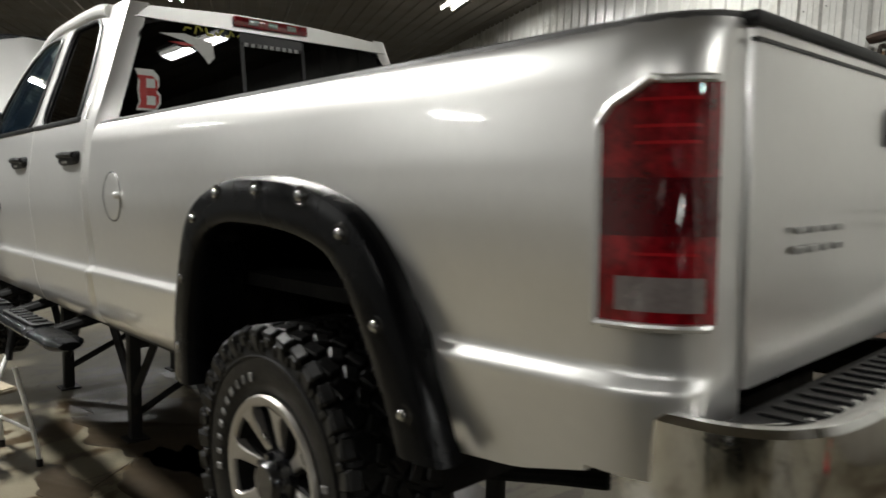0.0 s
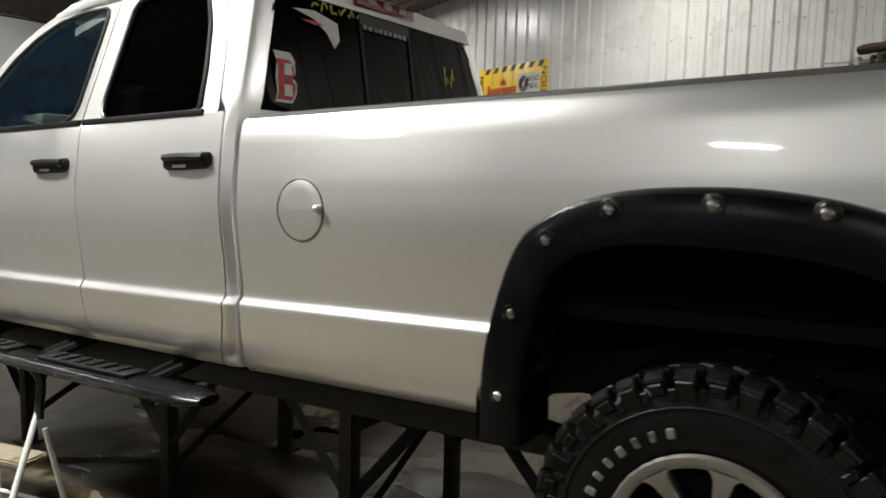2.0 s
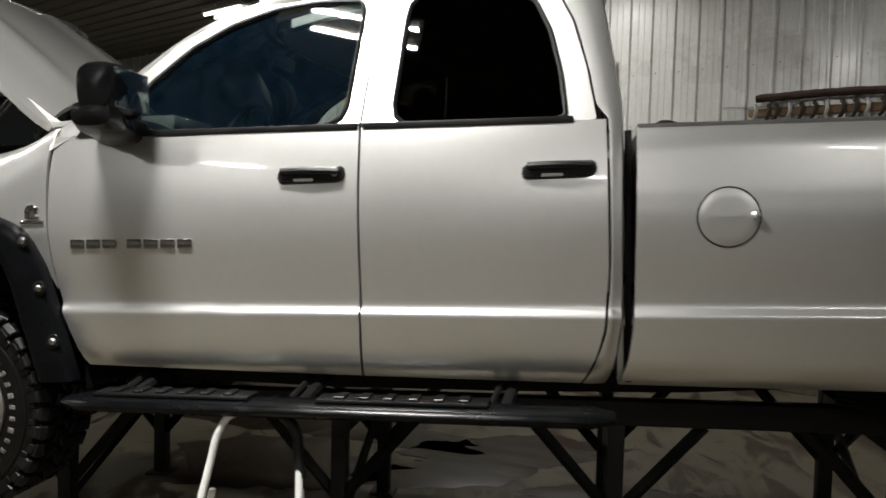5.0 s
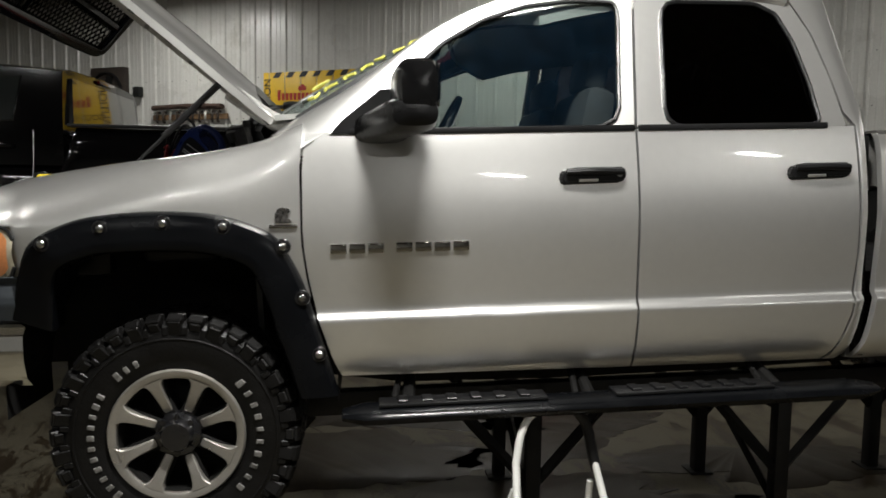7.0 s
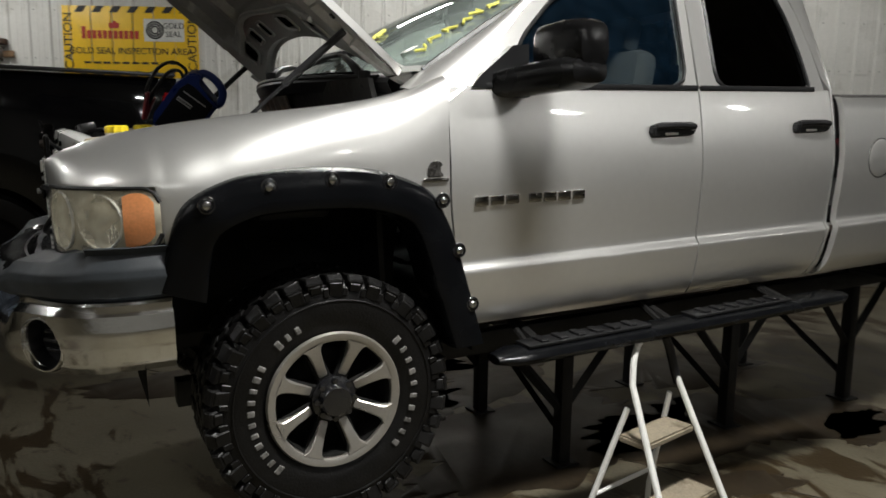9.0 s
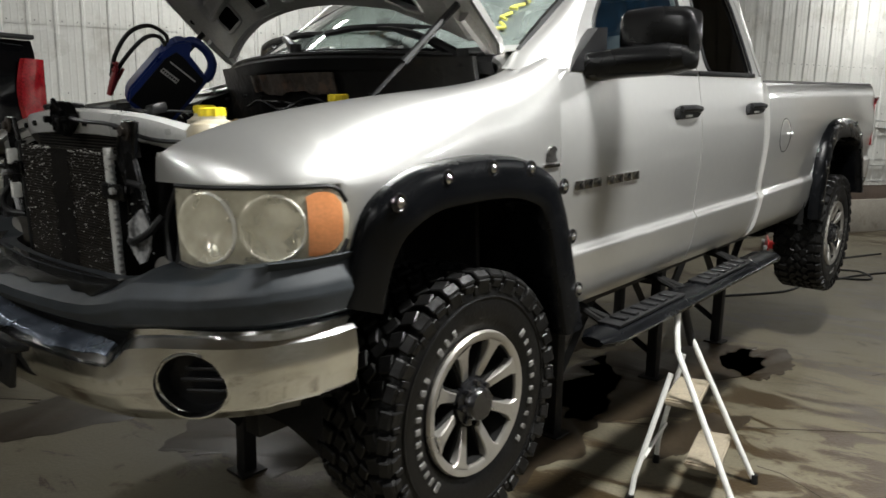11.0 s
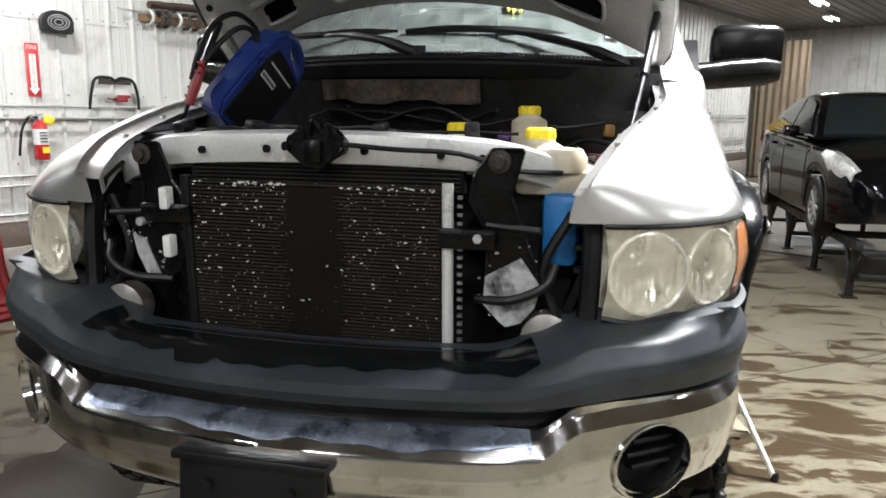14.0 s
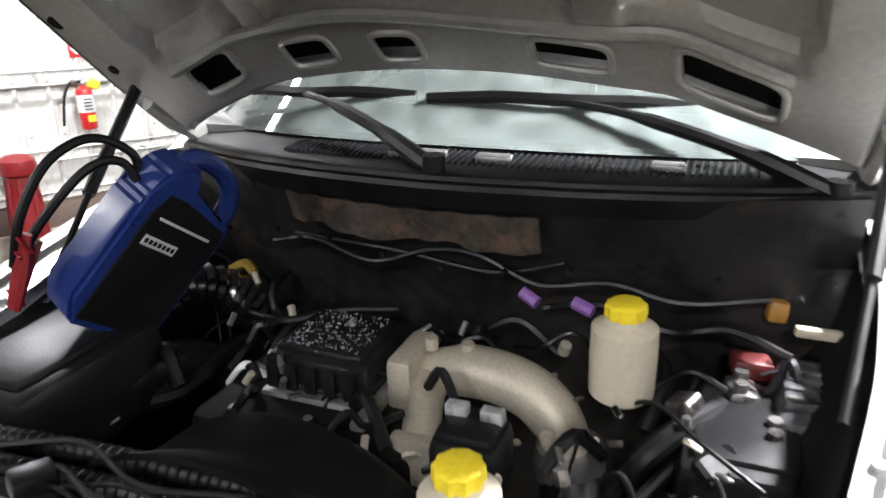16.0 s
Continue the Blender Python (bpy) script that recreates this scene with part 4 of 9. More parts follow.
    # round fuel door on the driver's side
    if s < 0:
        bm = bmesh.new()
        c = Vector((2.855, 0, 1.475))
        prof = [(0.001, 0.0), (0.03, 0.0), (0.06, 0.0), (0.088, 0.0), (0.0915, 0.002), (0.093, 0.008)]
        rows = [[Vector((c.x + r * math.cos(a), -(bed_w(c.z + r * math.sin(a)) + 0.002) + h * 0.5, c.z + r * math.sin(a))) for a in [2 * math.pi * k / 36 for k in range(36)]] for r, h in prof]
        grid(bm, rows, close_v=True)
        fd = part("fuel_door", bm, PAINT, bs, "round silver fuel door")
        bm = bmesh.new()
        tube(bm, [Vector((c.x + 0.095 * math.cos(2 * math.pi * k / 36), -(bed_w(c.z + 0.095 * math.sin(2 * math.pi * k / 36)) - 0.0005), c.z + 0.095 * math.sin(2 * math.pi * k / 36))) for k in range(37)], 0.0028, 6, caps=False)
        part("fuel_door_gap", bm, BLACK, fd)
        bm = bmesh.new()
        bmesh.ops.create_uvsphere(bm, u_segments=12, v_segments=8, radius=0.014, matrix=Matrix.Translation((2.934, -(bed_w(1.48) + 0.01), 1.48)))
        part("fuel_door_stop", bm, PAINT, fd)
    # tail light: red, dark and clear sections in a silver surround
    w0 = bed_w(1.47)
    TLX = lambda z: 5.094 + 0.03 * (z - 1.30) * 0.2 + max(0.0, z - 1.628) * 2.1

    def lens_row(z, d0, d1, out=0.004):
        row = []
        for d in np.linspace(d0, d1, 12):
            a = radians(d)
            row.append(Vector((max(TLX(z), 5.094 + 0.166 * math.sin(a)) + out * math.sin(a), s * (w0 + out - 0.118 * (1 - math.cos(a))), z)))
        return row

    base = bmesh.new()
    box(base, (5.15, s * (w0 - 0.06), 1.478), (0.12, 0.05, 0.34), 0.01)
    tl = part("tail_light", base, TAILDARK, TRUCK, "tall red tail light with a clear reversing lens")
    for z0, z1, d0, d1, m, lab in ((1.298, 1.318, 0, 70, TAILRED, ""), (1.318, 1.372, 0, 12, TAILRED, ""), (1.318, 1.372, 12, 66, CLEARLENS, "clear reversing lens"), (1.318, 1.372, 66, 70, TAILRED, ""), (1.372, 1.435, 0, 70, TAILRED, ""), (1.435, 1.525, 0, 70, TAILDARK, ""), (1.525, 1.668, 0, 70, TAILRED, "")):
        bm = bmesh.new()
        panel(bm, [lens_row(z, d0, d1) for z in np.linspace(z0, z1, 9)], (0, -s, 0), 0.02)
        part("lens", bm, m, tl, lab)
    # bulb mirrors shown as ribs on the lens, their brightness put into the red
    for z in (1.405, 1.575, 1.60, 1.64):
        bm = bmesh.new()
        grid(bm, [lens_row(z + q, 22, 60, 0.0055) for q in (0.0, 0.005)])
        part("lens_rib", bm, mat("bright_red_rib", (0.42, 0.01, 0.015), 0.15, 0.0, 0.2, 9, 60, coat=1.0), tl)
    bm = bmesh.new()
    edge = [lens_row(z, 0, 70)[0] for z in np.linspace(1.296, 1.668, 14)]
    tube(bm, [lens_row(1.294, 0, 70)[k] for k in range(11, -1, -1)] + edge + lens_row(1.672, 0, 70)[1:], 0.007, 8)
    part("lamp_surround", bm, PAINT, tl)

bm = bmesh.new()
box(bm, (3.9, 0, 1.22), (2.64, 1.66, 0.04))
part("bed_floor", bm, UNDER, TRUCK)
bm = bmesh.new()
box(bm, (2.60, 0, 1.49), (0.03, 1.66, 0.54), 0.005)
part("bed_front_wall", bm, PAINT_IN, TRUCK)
bm = bmesh.new()
box(bm, (5.235, 0, 1.475), (0.06, 1.60, 0.60), 0.015)
TG = part("tailgate", bm, PAINT, TRUCK, "silver tailgate with a black handle")
bm = bmesh.new()
box(bm, (5.275, 0.0, 1.64), (0.03, 0.24, 0.085), 0.012)
part("tailgate_handle", bm, BLACK, TG)
bm = bmesh.new()
box(bm, (5.232, 0, 1.774), (0.085, 1.63, 0.022), 0.006)
box(bm, (5.262, 0, 1.742), (0.012, 1.60, 0.006))
part("tailgate_cap", bm, BLACK, TG)
for k in range(4):
    for zz in (0.0, 0.035):
        bm = bmesh.new()
        box(bm, (5.276, -0.62 + 0.062 * k, 1.40 + zz), (0.006, 0.05, 0.012), 0.002)
        part("badge_letter", bm, STEEL, TG)

# rear bumper, wrapping round both corners
RPLAN = curve([Vector(p) for p in ((5.125, -0.940, 0), (5.21, -0.952, 0), (5.31, -0.935, 0), (5.385, -0.87, 0), (5.425, -0.74, 0), (5.44, -0.40, 0))], 6)
RPLAN = RPLAN + [Vector((5.44, 0, 0))] + [Vector((p.x, -p.y, 0)) for p in reversed(RPLAN)]
bm = bmesh.new()
rows = []
for i, p in enumerate(RPLAN):
    d = (RPLAN[min(i + 1, len(RPLAN) - 1)] - RPLAN[max(i - 1, 0)]).normalized()
    inn = Vector((-d.y, d.x, 0))
    rows.append([p + inn * o + Vector((0, 0, z)) for o, z in ((0.05, 1.150), (0.022, 1.160), (0.008, 1.158), (0.0, 1.146), (0.002, 1.10), (0.006, 1.05), (0.014, 1.00), (0.03, 0.965), (0.06, 0.955))])
panel(bm, rows, (-0.3, 0, 0), 0.05)
RB = part("rear_bumper", bm, CHROME, TRUCK, "chrome step rear bumper with a black tread pad")
bm = bmesh.new()
prism(bm, [(5.27, -0.90), (5.32, -0.90), (5.375, -0.83), (5.40, -0.72), (5.412, -0.40), (5.412, 0.40), (5.40, 0.72), (5.375, 0.83), (5.32, 0.90), (5.27, 0.90)], 1.125, 1.148, "z")
pad = part("step_pad", bm, BLACK, RB)
for k in range(30):
    bm = bmesh.new()
    box(bm, (5.335, -0.80 + 0.055 * k, 1.150), (0.09, 0.020, 0.006), 0.002, seg=1)
    part("pad_rib", bm, BLACK, pad)

# ---- wheel arch flares ----
BOLTS = {0: [(-0.368, 1.452), (-0.185, 1.496), (0.012, 1.508), (0.205, 1.492), (0.396, 1.42), (0.478, 1.245), (0.53, 1.05)],
         1: [(3.545, 1.02), (3.585, 1.233), (3.682, 1.418), (3.857, 1.492), (4.081, 1.503), (4.293, 1.490), (4.475, 1.408), (4.605, 1.22), (4.70, 1.05)]}
DARKBOLT = mat("bolt_steel", (0.50, 0.50, 0.49), 0.22, 1.0)
F_OUTL = [(-0.505, 1.20), (-0.472, 1.347), (-0.42, 1.457), (-0.30, 1.518), (-0.176, 1.540), (-0.014, 1.547), (0.149, 1.535), (0.277, 1.499), (0.368, 1.449), (0.421, 1.365), (0.465, 1.256), (0.515, 1.078), (0.565, 0.90)]
R_OUTL = [(3.50, 0.90), (3.505, 1.06), (3.53, 1.20), (3.60, 1.391), (3.691, 1.478), (3.856, 1.532), (4.083, 1.542), (4.26, 1.524), (4.40, 1.488), (4.50, 1.440), (4.585, 1.35), (4.665, 1.21), (4.725, 1.08), (4.775, 0.96)]
for s in (-1, 1):
    for k, (outl, cx) in enumerate(((F_OUTL, 0.0), (R_OUTL, 4.08))):
        bm = bmesh.new()
        path = curve([Vector((x, 0, z)) for x, z in outl], 6)
        cz = 1.02
        rows = []
        for p in path:
            d = Vector((cx - p.x, 0, cz - p.z))
            d.normalize()
            if p.z < 1.1:
                d = Vector((math.copysign(1, cx - p.x), 0, 0.0))
            pts = [(0.0, 0.970), (0.001, 0.992), (0.005, 1.014), (0.014, 1.029), (0.030, 1.036), (0.06, 1.040), (0.09, 1.042), (0.112, 1.042), (0.127, 1.036), (0.135, 1.018), (0.137, 0.96), (0.132, 0.86)]
            tuck = interp(p.z, [1.20, 1.36, 1.48], [0.2, 0.55, 1.0]) if k == 0 and p.x < 0 else 1.0
            rows.append([Vector((p.x, s * (0.965 + (w - 0.965) * tuck if w > 0.965 else w), p.z)) + d * t for t, w in pts])
        grid(bm, rows)
        fl = part("fender_flare", bm, FLARE, TRUCK, "black pocket-style wheel arch flare with exposed bolts")
        for x, z in BOLTS[k]:
            x += (cx - x) * (0.05 if z < 1.42 else 0.0)
            bm = bmesh.new()
            y = s * 1.036
            lathe(bm, [(0.027, -0.001 * s), (0.025, 0.0035 * s), (0.021, 0.004 * s), (0.017, 0.0005 * s), (0.001, 0.0005 * s)], (x, y, z), "y", 16)
            part("bolt_pocket", bm, GLOSSBLACK, fl)
            bm = bmesh.new()
            lathe(bm, [(0.0135, 0.0), (0.013, 0.008 * s), (0.008, 0.013 * s), (0.001, 0.014 * s)], (x, y, z), "y", 10)
            part("flare_bolt", bm, DARKBOLT, fl, "bright steel dome bolt in a recessed pocket")

# ---- wheels ----


def tyre_mesh():
    bm = bmesh.new()
    prof = [(0.218, -0.115), (0.238, -0.138), (0.275, -0.151), (0.325, -0.156), (0.365, -0.150), (0.386, -0.138), (0.396, -0.122), (0.398, 0.122), (0.386, 0.138), (0.365, 0.150), (0.325, 0.156), (0.275, 0.151), (0.238, 0.138), (0.218, 0.115)]
    lathe(bm, prof, (0, 0, 0), "y", 64, close=True)
    return bm


def tread_mesh():
    """Interlocking blocks across the crown, with long and short shoulder lugs folded over the sidewall."""
    bm = bmesh.new()
    n = 36
    for k in range(n):
        a = 2 * math.pi * k / n
        for y, da, sy, sx, sk in ((-0.104, 0.0, 0.050, 0.052, 20), (-0.056, 0.5, 0.038, 0.050, -30), (-0.012, 0.1, 0.034, 0.052, 32), (0.034, 0.6, 0.038, 0.050, -30), (0.098, 0.45, 0.056, 0.052, -20)):
            b = a + da * 2 * math.pi / n
            m = Euler((0, -b + math.pi / 2, 0)).to_matrix() @ euler(0, 0, sk)
            box(bm, Vector((0.406 * math.cos(b), y, 0.406 * math.sin(b))), (sx, sy, 0.026), 0.004, m, 1)
        for s in (-1, 1):
            b = a + (0 if s < 0 else 0.45) * 2 * math.pi / n
            long = k % 2
            m = Euler((0, -b + math.pi / 2, 0)).to_matrix()
            box(bm, Vector((0.400 * math.cos(b), s * 0.140, 0.400 * math.sin(b))), (0.054, 0.036, 0.032), 0.005, m @ euler(s * -30, 0, 6 * s), 1)
            box(bm, Vector(((0.374 if long else 0.381) * math.cos(b), s * 0.154, (0.374 if long else 0.381) * math.sin(b))), (0.046 if long else 0.038, 0.012, 0.050 if long else 0.030), 0.004, m @ euler(s * -12, 0, 10 * s), 1)
            q = b + math.pi / n
            m = Euler((0, -q + math.pi / 2, 0)).to_matrix()
            box(bm, Vector((0.366 * math.cos(q), s * 0.153, 0.366 * math.sin(q))), (0.020, 0.010, 0.030), 0.003, m, 1)
    # raised bead where the lugs end
    for s in (-1, 1):
        ring = [Vector((0.338 * math.cos(a), s * 0.1555, 0.338 * math.sin(a))) for a in [2 * math.pi * k / 64 for k in range(65)]]
        tube(bm, ring, 0.004, 6, caps=False)
    return bm


def rim_face():
    """Eight-spoke face, machined, with the outer lip."""
    bm = bmesh.new()
    lathe(bm, [(0.211, -0.128), (0.213, -0.146), (0.222, -0.151), (0.240, -0.153), (0.246, -0.142), (0.240, -0.130), (0.236, -0.10)], (0, 0, 0), "y", 56)
    for f in list(bm.faces):
        if len(f.verts) > 8:
            bm.faces.remove(f)
    for k in range(8):
        a = math.pi / 8 + k * math.pi / 4
        e = Vector((math.cos(a), 0, math.sin(a)))
        t = Vector((-math.sin(a), 0, math.cos(a)))
        rows = []
        for r, w, y in ((0.078, 0.017, -0.112), (0.10, 0.0165, -0.124), (0.15, 0.018, -0.138), (0.185, 0.022, -0.146), (0.200, 0.028, -0.149), (0.214, 0.043, -0.151)):
            rows.append([e * r - t * w + Vector((0, y + 0.03, 0)), e * r - t * w + Vector((0, y + 0.004, 0)), e * r - t * (w - 0.004) + Vector((0, y, 0)), e * r + t * (w - 0.004) + Vector((0, y, 0)), e * r + t * w + Vector((0, y + 0.004, 0)), e * r + t * w + Vector((0, y + 0.03, 0))])
        grid(bm, rows)
    return bm


def rim_back():
    """Black barrel, set back, with the black flanks of the spokes."""
    bm = bmesh.new()
    lathe(bm, [(0.07, -0.055), (0.10, -0.060), (0.19, -0.03), (0.203, -0.05), (0.208, -0.138), (0.214, -0.10), (0.21, 0.10), (0.08, 0.10)], (0, 0, 0), "y", 40)
    for k in range(8):
        a = math.pi / 8 + k * math.pi / 4
        box(bm, (0.14 * math.cos(a), -0.092, 0.14 * math.sin(a)), (0.14, 0.05, 0.052), 0.006, Euler((0, -a, 0)).to_matrix(), 1)
    return bm


def hub_cap():
    bm = bmesh.new()
    lathe(bm, [(0.082, -0.10), (0.080, -0.128), (0.062, -0.136), (0.056, -0.160), (0.050, -0.168), (0.001, -0.170)], (0, 0, 0), "y", 32)
    return bm


def lug_nut(k):
    bm = bmesh.new()
    a = k * math.pi / 4
    cyl(bm, (0.068 * math.cos(a), -0.125, 0.068 * math.sin(a)), (0.068 * math.cos(a), -0.150, 0.068 * math.sin(a)), 0.011, 6)
    return bm


def letters():
    """Raised white blocks in place of the sidewall lettering, one mesh for each."""
    out = []
    for a0, step, n in ((40, 9.0, 10), (226, 7.6, 11), (132, 7.6, 3)):
        for k in range(n):
            bm = bmesh.new()
            a = radians(a0 - step * k)
            m = Euler((0, -a + math.pi / 2, 0)).to_matrix()
            h = 0.032 if k == 0 else 0.026
            c = Vector((0.281 * math.cos(a), -0.1545, 0.281 * math.sin(a)))
            box(bm, c, (0.017 if k % 3 else 0.021, 0.006, h), 0.003, m, 1)
            out.append(bm)
    return out


RIM_S = Matrix.Diagonal((0.945, 1.0, 0.945, 1))
SPECS = [("tyre", mesh_of("tyre", tyre_mesh(), RUBBER)), ("tread", mesh_of("tread", tread_mesh(), RUBBER)), ("rim", mesh_of("rim", rim_face(), RIMCUT, 30)), ("rim_barrel", mesh_of("rim_barrel", rim_back(), UNDER)),
         ("hub_cap", mesh_of("hub_cap", hub_cap(), GLOSSBLACK))]
SPECS += [("lug_nut", mesh_of("lug_nut", lug_nut(k), GLOSSBLACK)) for k in range(8)] + [("sidewall_letter", mesh_of("sidewall_letter", q, WHITELET)) for q in letters()]
for x in (0.0, 4.077):
    for s in (-1, 1):
        w = new("wheel")
        tagged(w, "muddy off-road wheel with machined eight-spoke rim")
        w.parent = TRUCK
        w.matrix_basis = pose(x + (0.008 if x < 1 else 0.0), s * (0.838 if x < 1 else 0.865), 0.778 if x < 1 else 0.725, 0, 2 if x < 1 else -147, 0 if s < 0 else 180)
        for nm, me in SPECS:
            o = new(nm, me)
            if nm in ("rim", "rim_barrel", "hub_cap", "lug_nut"):
                o.matrix_basis = RIM_S
            o.parent = w

# ---- chassis ----
bm = bmesh.new()
for s in (-1, 1):
    tube(bm, curve([(-0.9, s * 0.42, 1.0), (-0.4, s * 0.42, 1.05), (0.2, s * 0.43, 1.02), (0.8, s * 0.45, 0.86), (2.8, s * 0.45, 0.86), (3.5, s * 0.47, 0.95), (4.1, s * 0.5, 1.05), (4.7, s * 0.5, 1.0), (5.3, s * 0.5, 1.0)], 3), 0.055, 6, flat=1.3)
for x in (-0.5, 0.7, 1.8, 2.9, 3.6, 4.9):
    box(bm, (x, 0, 0.92), (0.08, 0.9, 0.07), 0.01)
part("chassis_frame", bm, UNDER, TRUCK)
for x, z in ((0.0, 0.79), (4.077, 0.725)):
    bm = bmesh.new()
    cyl(bm, (x, -0.72, z), (x, 0.72, z), 0.045, 12)
    part("axle", bm, UNDER, TRUCK)
    bm = bmesh.new()
    bmesh.ops.create_uvsphere(bm, u_segments=16, v_segments=10, radius=0.15, matrix=Matrix.Translation((x, 0.2 if x < 1 else 0.0, z)))
    part("differential", bm, UNDER, TRUCK)
    for s in (-1, 1):
        bm = bmesh.new()
        lathe(bm, [(0.16, -0.03), (0.16, 0.03)], (x, s * 0.66, z), "y", 24)
        part("brake_disc", bm, UNDER, TRUCK)
        bm = bmesh.new()
        tube(bm, [(x + 0.08, s * 0.55, z), (x + 0.12, s * 0.50, z + 0.55)], 0.03, 8)
        part("shock_absorber", bm, UNDER, TRUCK)
        if x > 1:
            for q in (0, 1, 2):
                bm = bmesh.new()
                tube(bm, curve([(x - 0.75, s * 0.52, z + 0.10 - 0.018 * q), (x, s * 0.52, z - 0.02 - 0.018 * q), (x + 0.75, s * 0.52, z + 0.12 - 0.018 * q)], 5), 0.012, 6)
                part("leaf_spring", bm, UNDER, TRUCK)
        else:
            bm = bmesh.new()
            pts = [(x + 0.02 + 0.06 * math.cos(a), s * 0.46 + 0.06 * math.sin(a), z + 0.08 + a * 0.011) for a in [0.5 * k for k in range(80)]]
            tube(bm, pts, 0.008, 5)
            part("coil_spring", bm, UNDER, TRUCK)
bm = bmesh.new()
cyl(bm, (0.9, -0.1, 0.9), (3.9, 0.0, 0.82), 0.045, 12)
tube(bm, curve([(0.6, 0.35, 0.9), (1.6, 0.36, 0.84), (2.8, 0.36, 0.86), (3.6, 0.36, 1.0), (4.6, 0.4, 0.96)], 4), 0.04, 8)
box(bm, (2.2, -0.30, 0.92), (1.0, 0.32, 0.18), 0.04)
box(bm, (1.0, 0.0, 0.95), (0.8, 0.42, 0.28), 0.06)
part("driveline", bm, UNDER, TRUCK)
for s in (-1, 1):
    bm = bmesh.new()
    rows = [[Vector((4.08 + 0.62 * math.sin(a), s * w, 0.92 + 0.645 * math.cos(a))) for w in (0.955, 0.70, 0.42)] for a in [radians(d) for d in range(-95, 96, 10)]]
    grid(bm, rows)
    prism(bm, [(3.46, 0.9), (4.70, 0.9), (4.66, 1.3), (4.4, 1.52), (4.08, 1.57), (3.76, 1.52), (3.50, 1.3)], s * 0.40, s * 0.43, "y")
    part("rear_wheel_house", bm, UNDER, TRUCK)

# ---- running boards ----
for s in (-1, 1):
    bm = bmesh.new()
    y0 = s * 1.06
    rows = []
    for x in np.linspace(0.575, 2.50, 26):
        e = min(1.0, (x - 0.575) / 0.05 + 0.55, (2.50 - x) / 0.05 + 0.55)
        rows.append([Vector((x, y0 + s * 0.085 * e * math.cos(a), 0.845 + 0.036 * e * math.sin(a) * (1.0 if math.sin(a) < 0 else 0.8))) for a in [2 * math.pi * k / 16 for k in range(16)]])
    vs = grid(bm, rows, close_v=True)
    bm.faces.new(vs[0])
    bm.faces.new(vs[-1])
    rb = part("running_board", bm, FLARE, TRUCK, "black oval side step with tread pads")
    for x0, x1 in ((0.70, 1.28), (1.52, 2.10)):
        bm = bmesh.new()
        box(bm, ((x0 + x1) / 2, y0 - s * 0.005, 0.877), (x1 - x0, 0.10, 0.012), 0.004)
        for k in range(6):
            box(bm, (x0 + 0.08 + k * (x1 - x0 - 0.16) / 5, y0 - s * 0.005, 0.886), (0.035, 0.07, 0.012), 0.003, seg=1)
        part("step_pad", bm, BLACK, rb)
    for x in (0.80, 1.45, 2.15):
        bm = bmesh.new()
        tube(bm, [(x, y0 - s * 0.03, 0.85), (x + 0.02, s * 0.78, 0.90), (x + 0.02, s * 0.5, 0.93)], 0.022, 8)
        tube(bm, [(x - 0.05, y0 - s * 0.05, 0.86), (x, s * 0.70, 0.95)], 0.012, 6)
        part("step_bracket", bm, UNDER, rb)

# ---- tow mirrors ----
for s in (-1, 1):
    bm = bmesh.new()
    # arm
    rows = []
    for t, y, x, z, h, d in ((0, 0.92, 0.735, 1.81, 0.075, 0.10), (0.2, 0.98, 0.74, 1.815, 0.07, 0.085), (0.5, 1.08, 0.78, 1.825, 0.075, 0.08), (0.8, 1.20, 0.82, 1.832, 0.075, 0.085), (1, 1.262, 0.835, 1.835, 0.055, 0.07), (1, 1.275, 0.84, 1.835, 0.02, 0.03)):
        rows.append([Vector((x + d * math.copysign(abs(math.cos(a)) ** 0.6, math.cos(a)), s * y, z + h * 0.72 * math.copysign(abs(math.sin(a)) ** 0.6, math.sin(a)))) for a in [2 * math.pi * k / 16 for k in range(16)]])
    vs = grid(bm, rows, close_v=True)
    bm.faces.new(vs[0])
    bm.faces.new(vs[-1])
    MIRRORBLACK = mat("black_mirror_plastic", (0.003, 0.003, 0.0032), 0.26, 0, 0.2, 5, 240, 0.04, spec=0.3)
    mi = part("side_mirror", bm, MIRRORBLACK, TRUCK, "large black folding tow mirror")
    bm = bmesh.new()
    rows = []
    for y, x, z, h, d in ((1.005, 0.83, 1.922, 0.04, 0.037), (1.012, 0.83, 1.922, 0.070, 0.056), (1.03, 0.83, 1.922, 0.082, 0.063), (1.14, 0.845, 1.925, 0.086, 0.068), (1.24, 0.85, 1.922, 0.082, 0.067), (1.268, 0.85, 1.920, 0.070, 0.056), (1.276, 0.85, 1.918, 0.03, 0.030)):
        rows.append([Vector((x + d * math.copysign(abs(math.cos(a)) ** 0.55, math.cos(a)), s * y, z + h * math.copysign(abs(math.sin(a)) ** 0.55, math.sin(a)))) for a in [2 * math.pi * k / 20 for k in range(20)]])
    vs = grid(bm, rows, close_v=True)
    bm.faces.new(vs[0])
    bm.faces.new(vs[-1])
    part("mirror_head", bm, MIRRORBLACK, mi)
    bm = bmesh.new()
    box(bm, (0.912, s * 1.14, 1.922), (0.004, 0.20, 0.13), 0.001)
    part("mirror_glass", bm, CHROME, mi)

# ---- hood, propped open ----
HA = radians(41.5)
HX, HZ = 0.345, 1.835


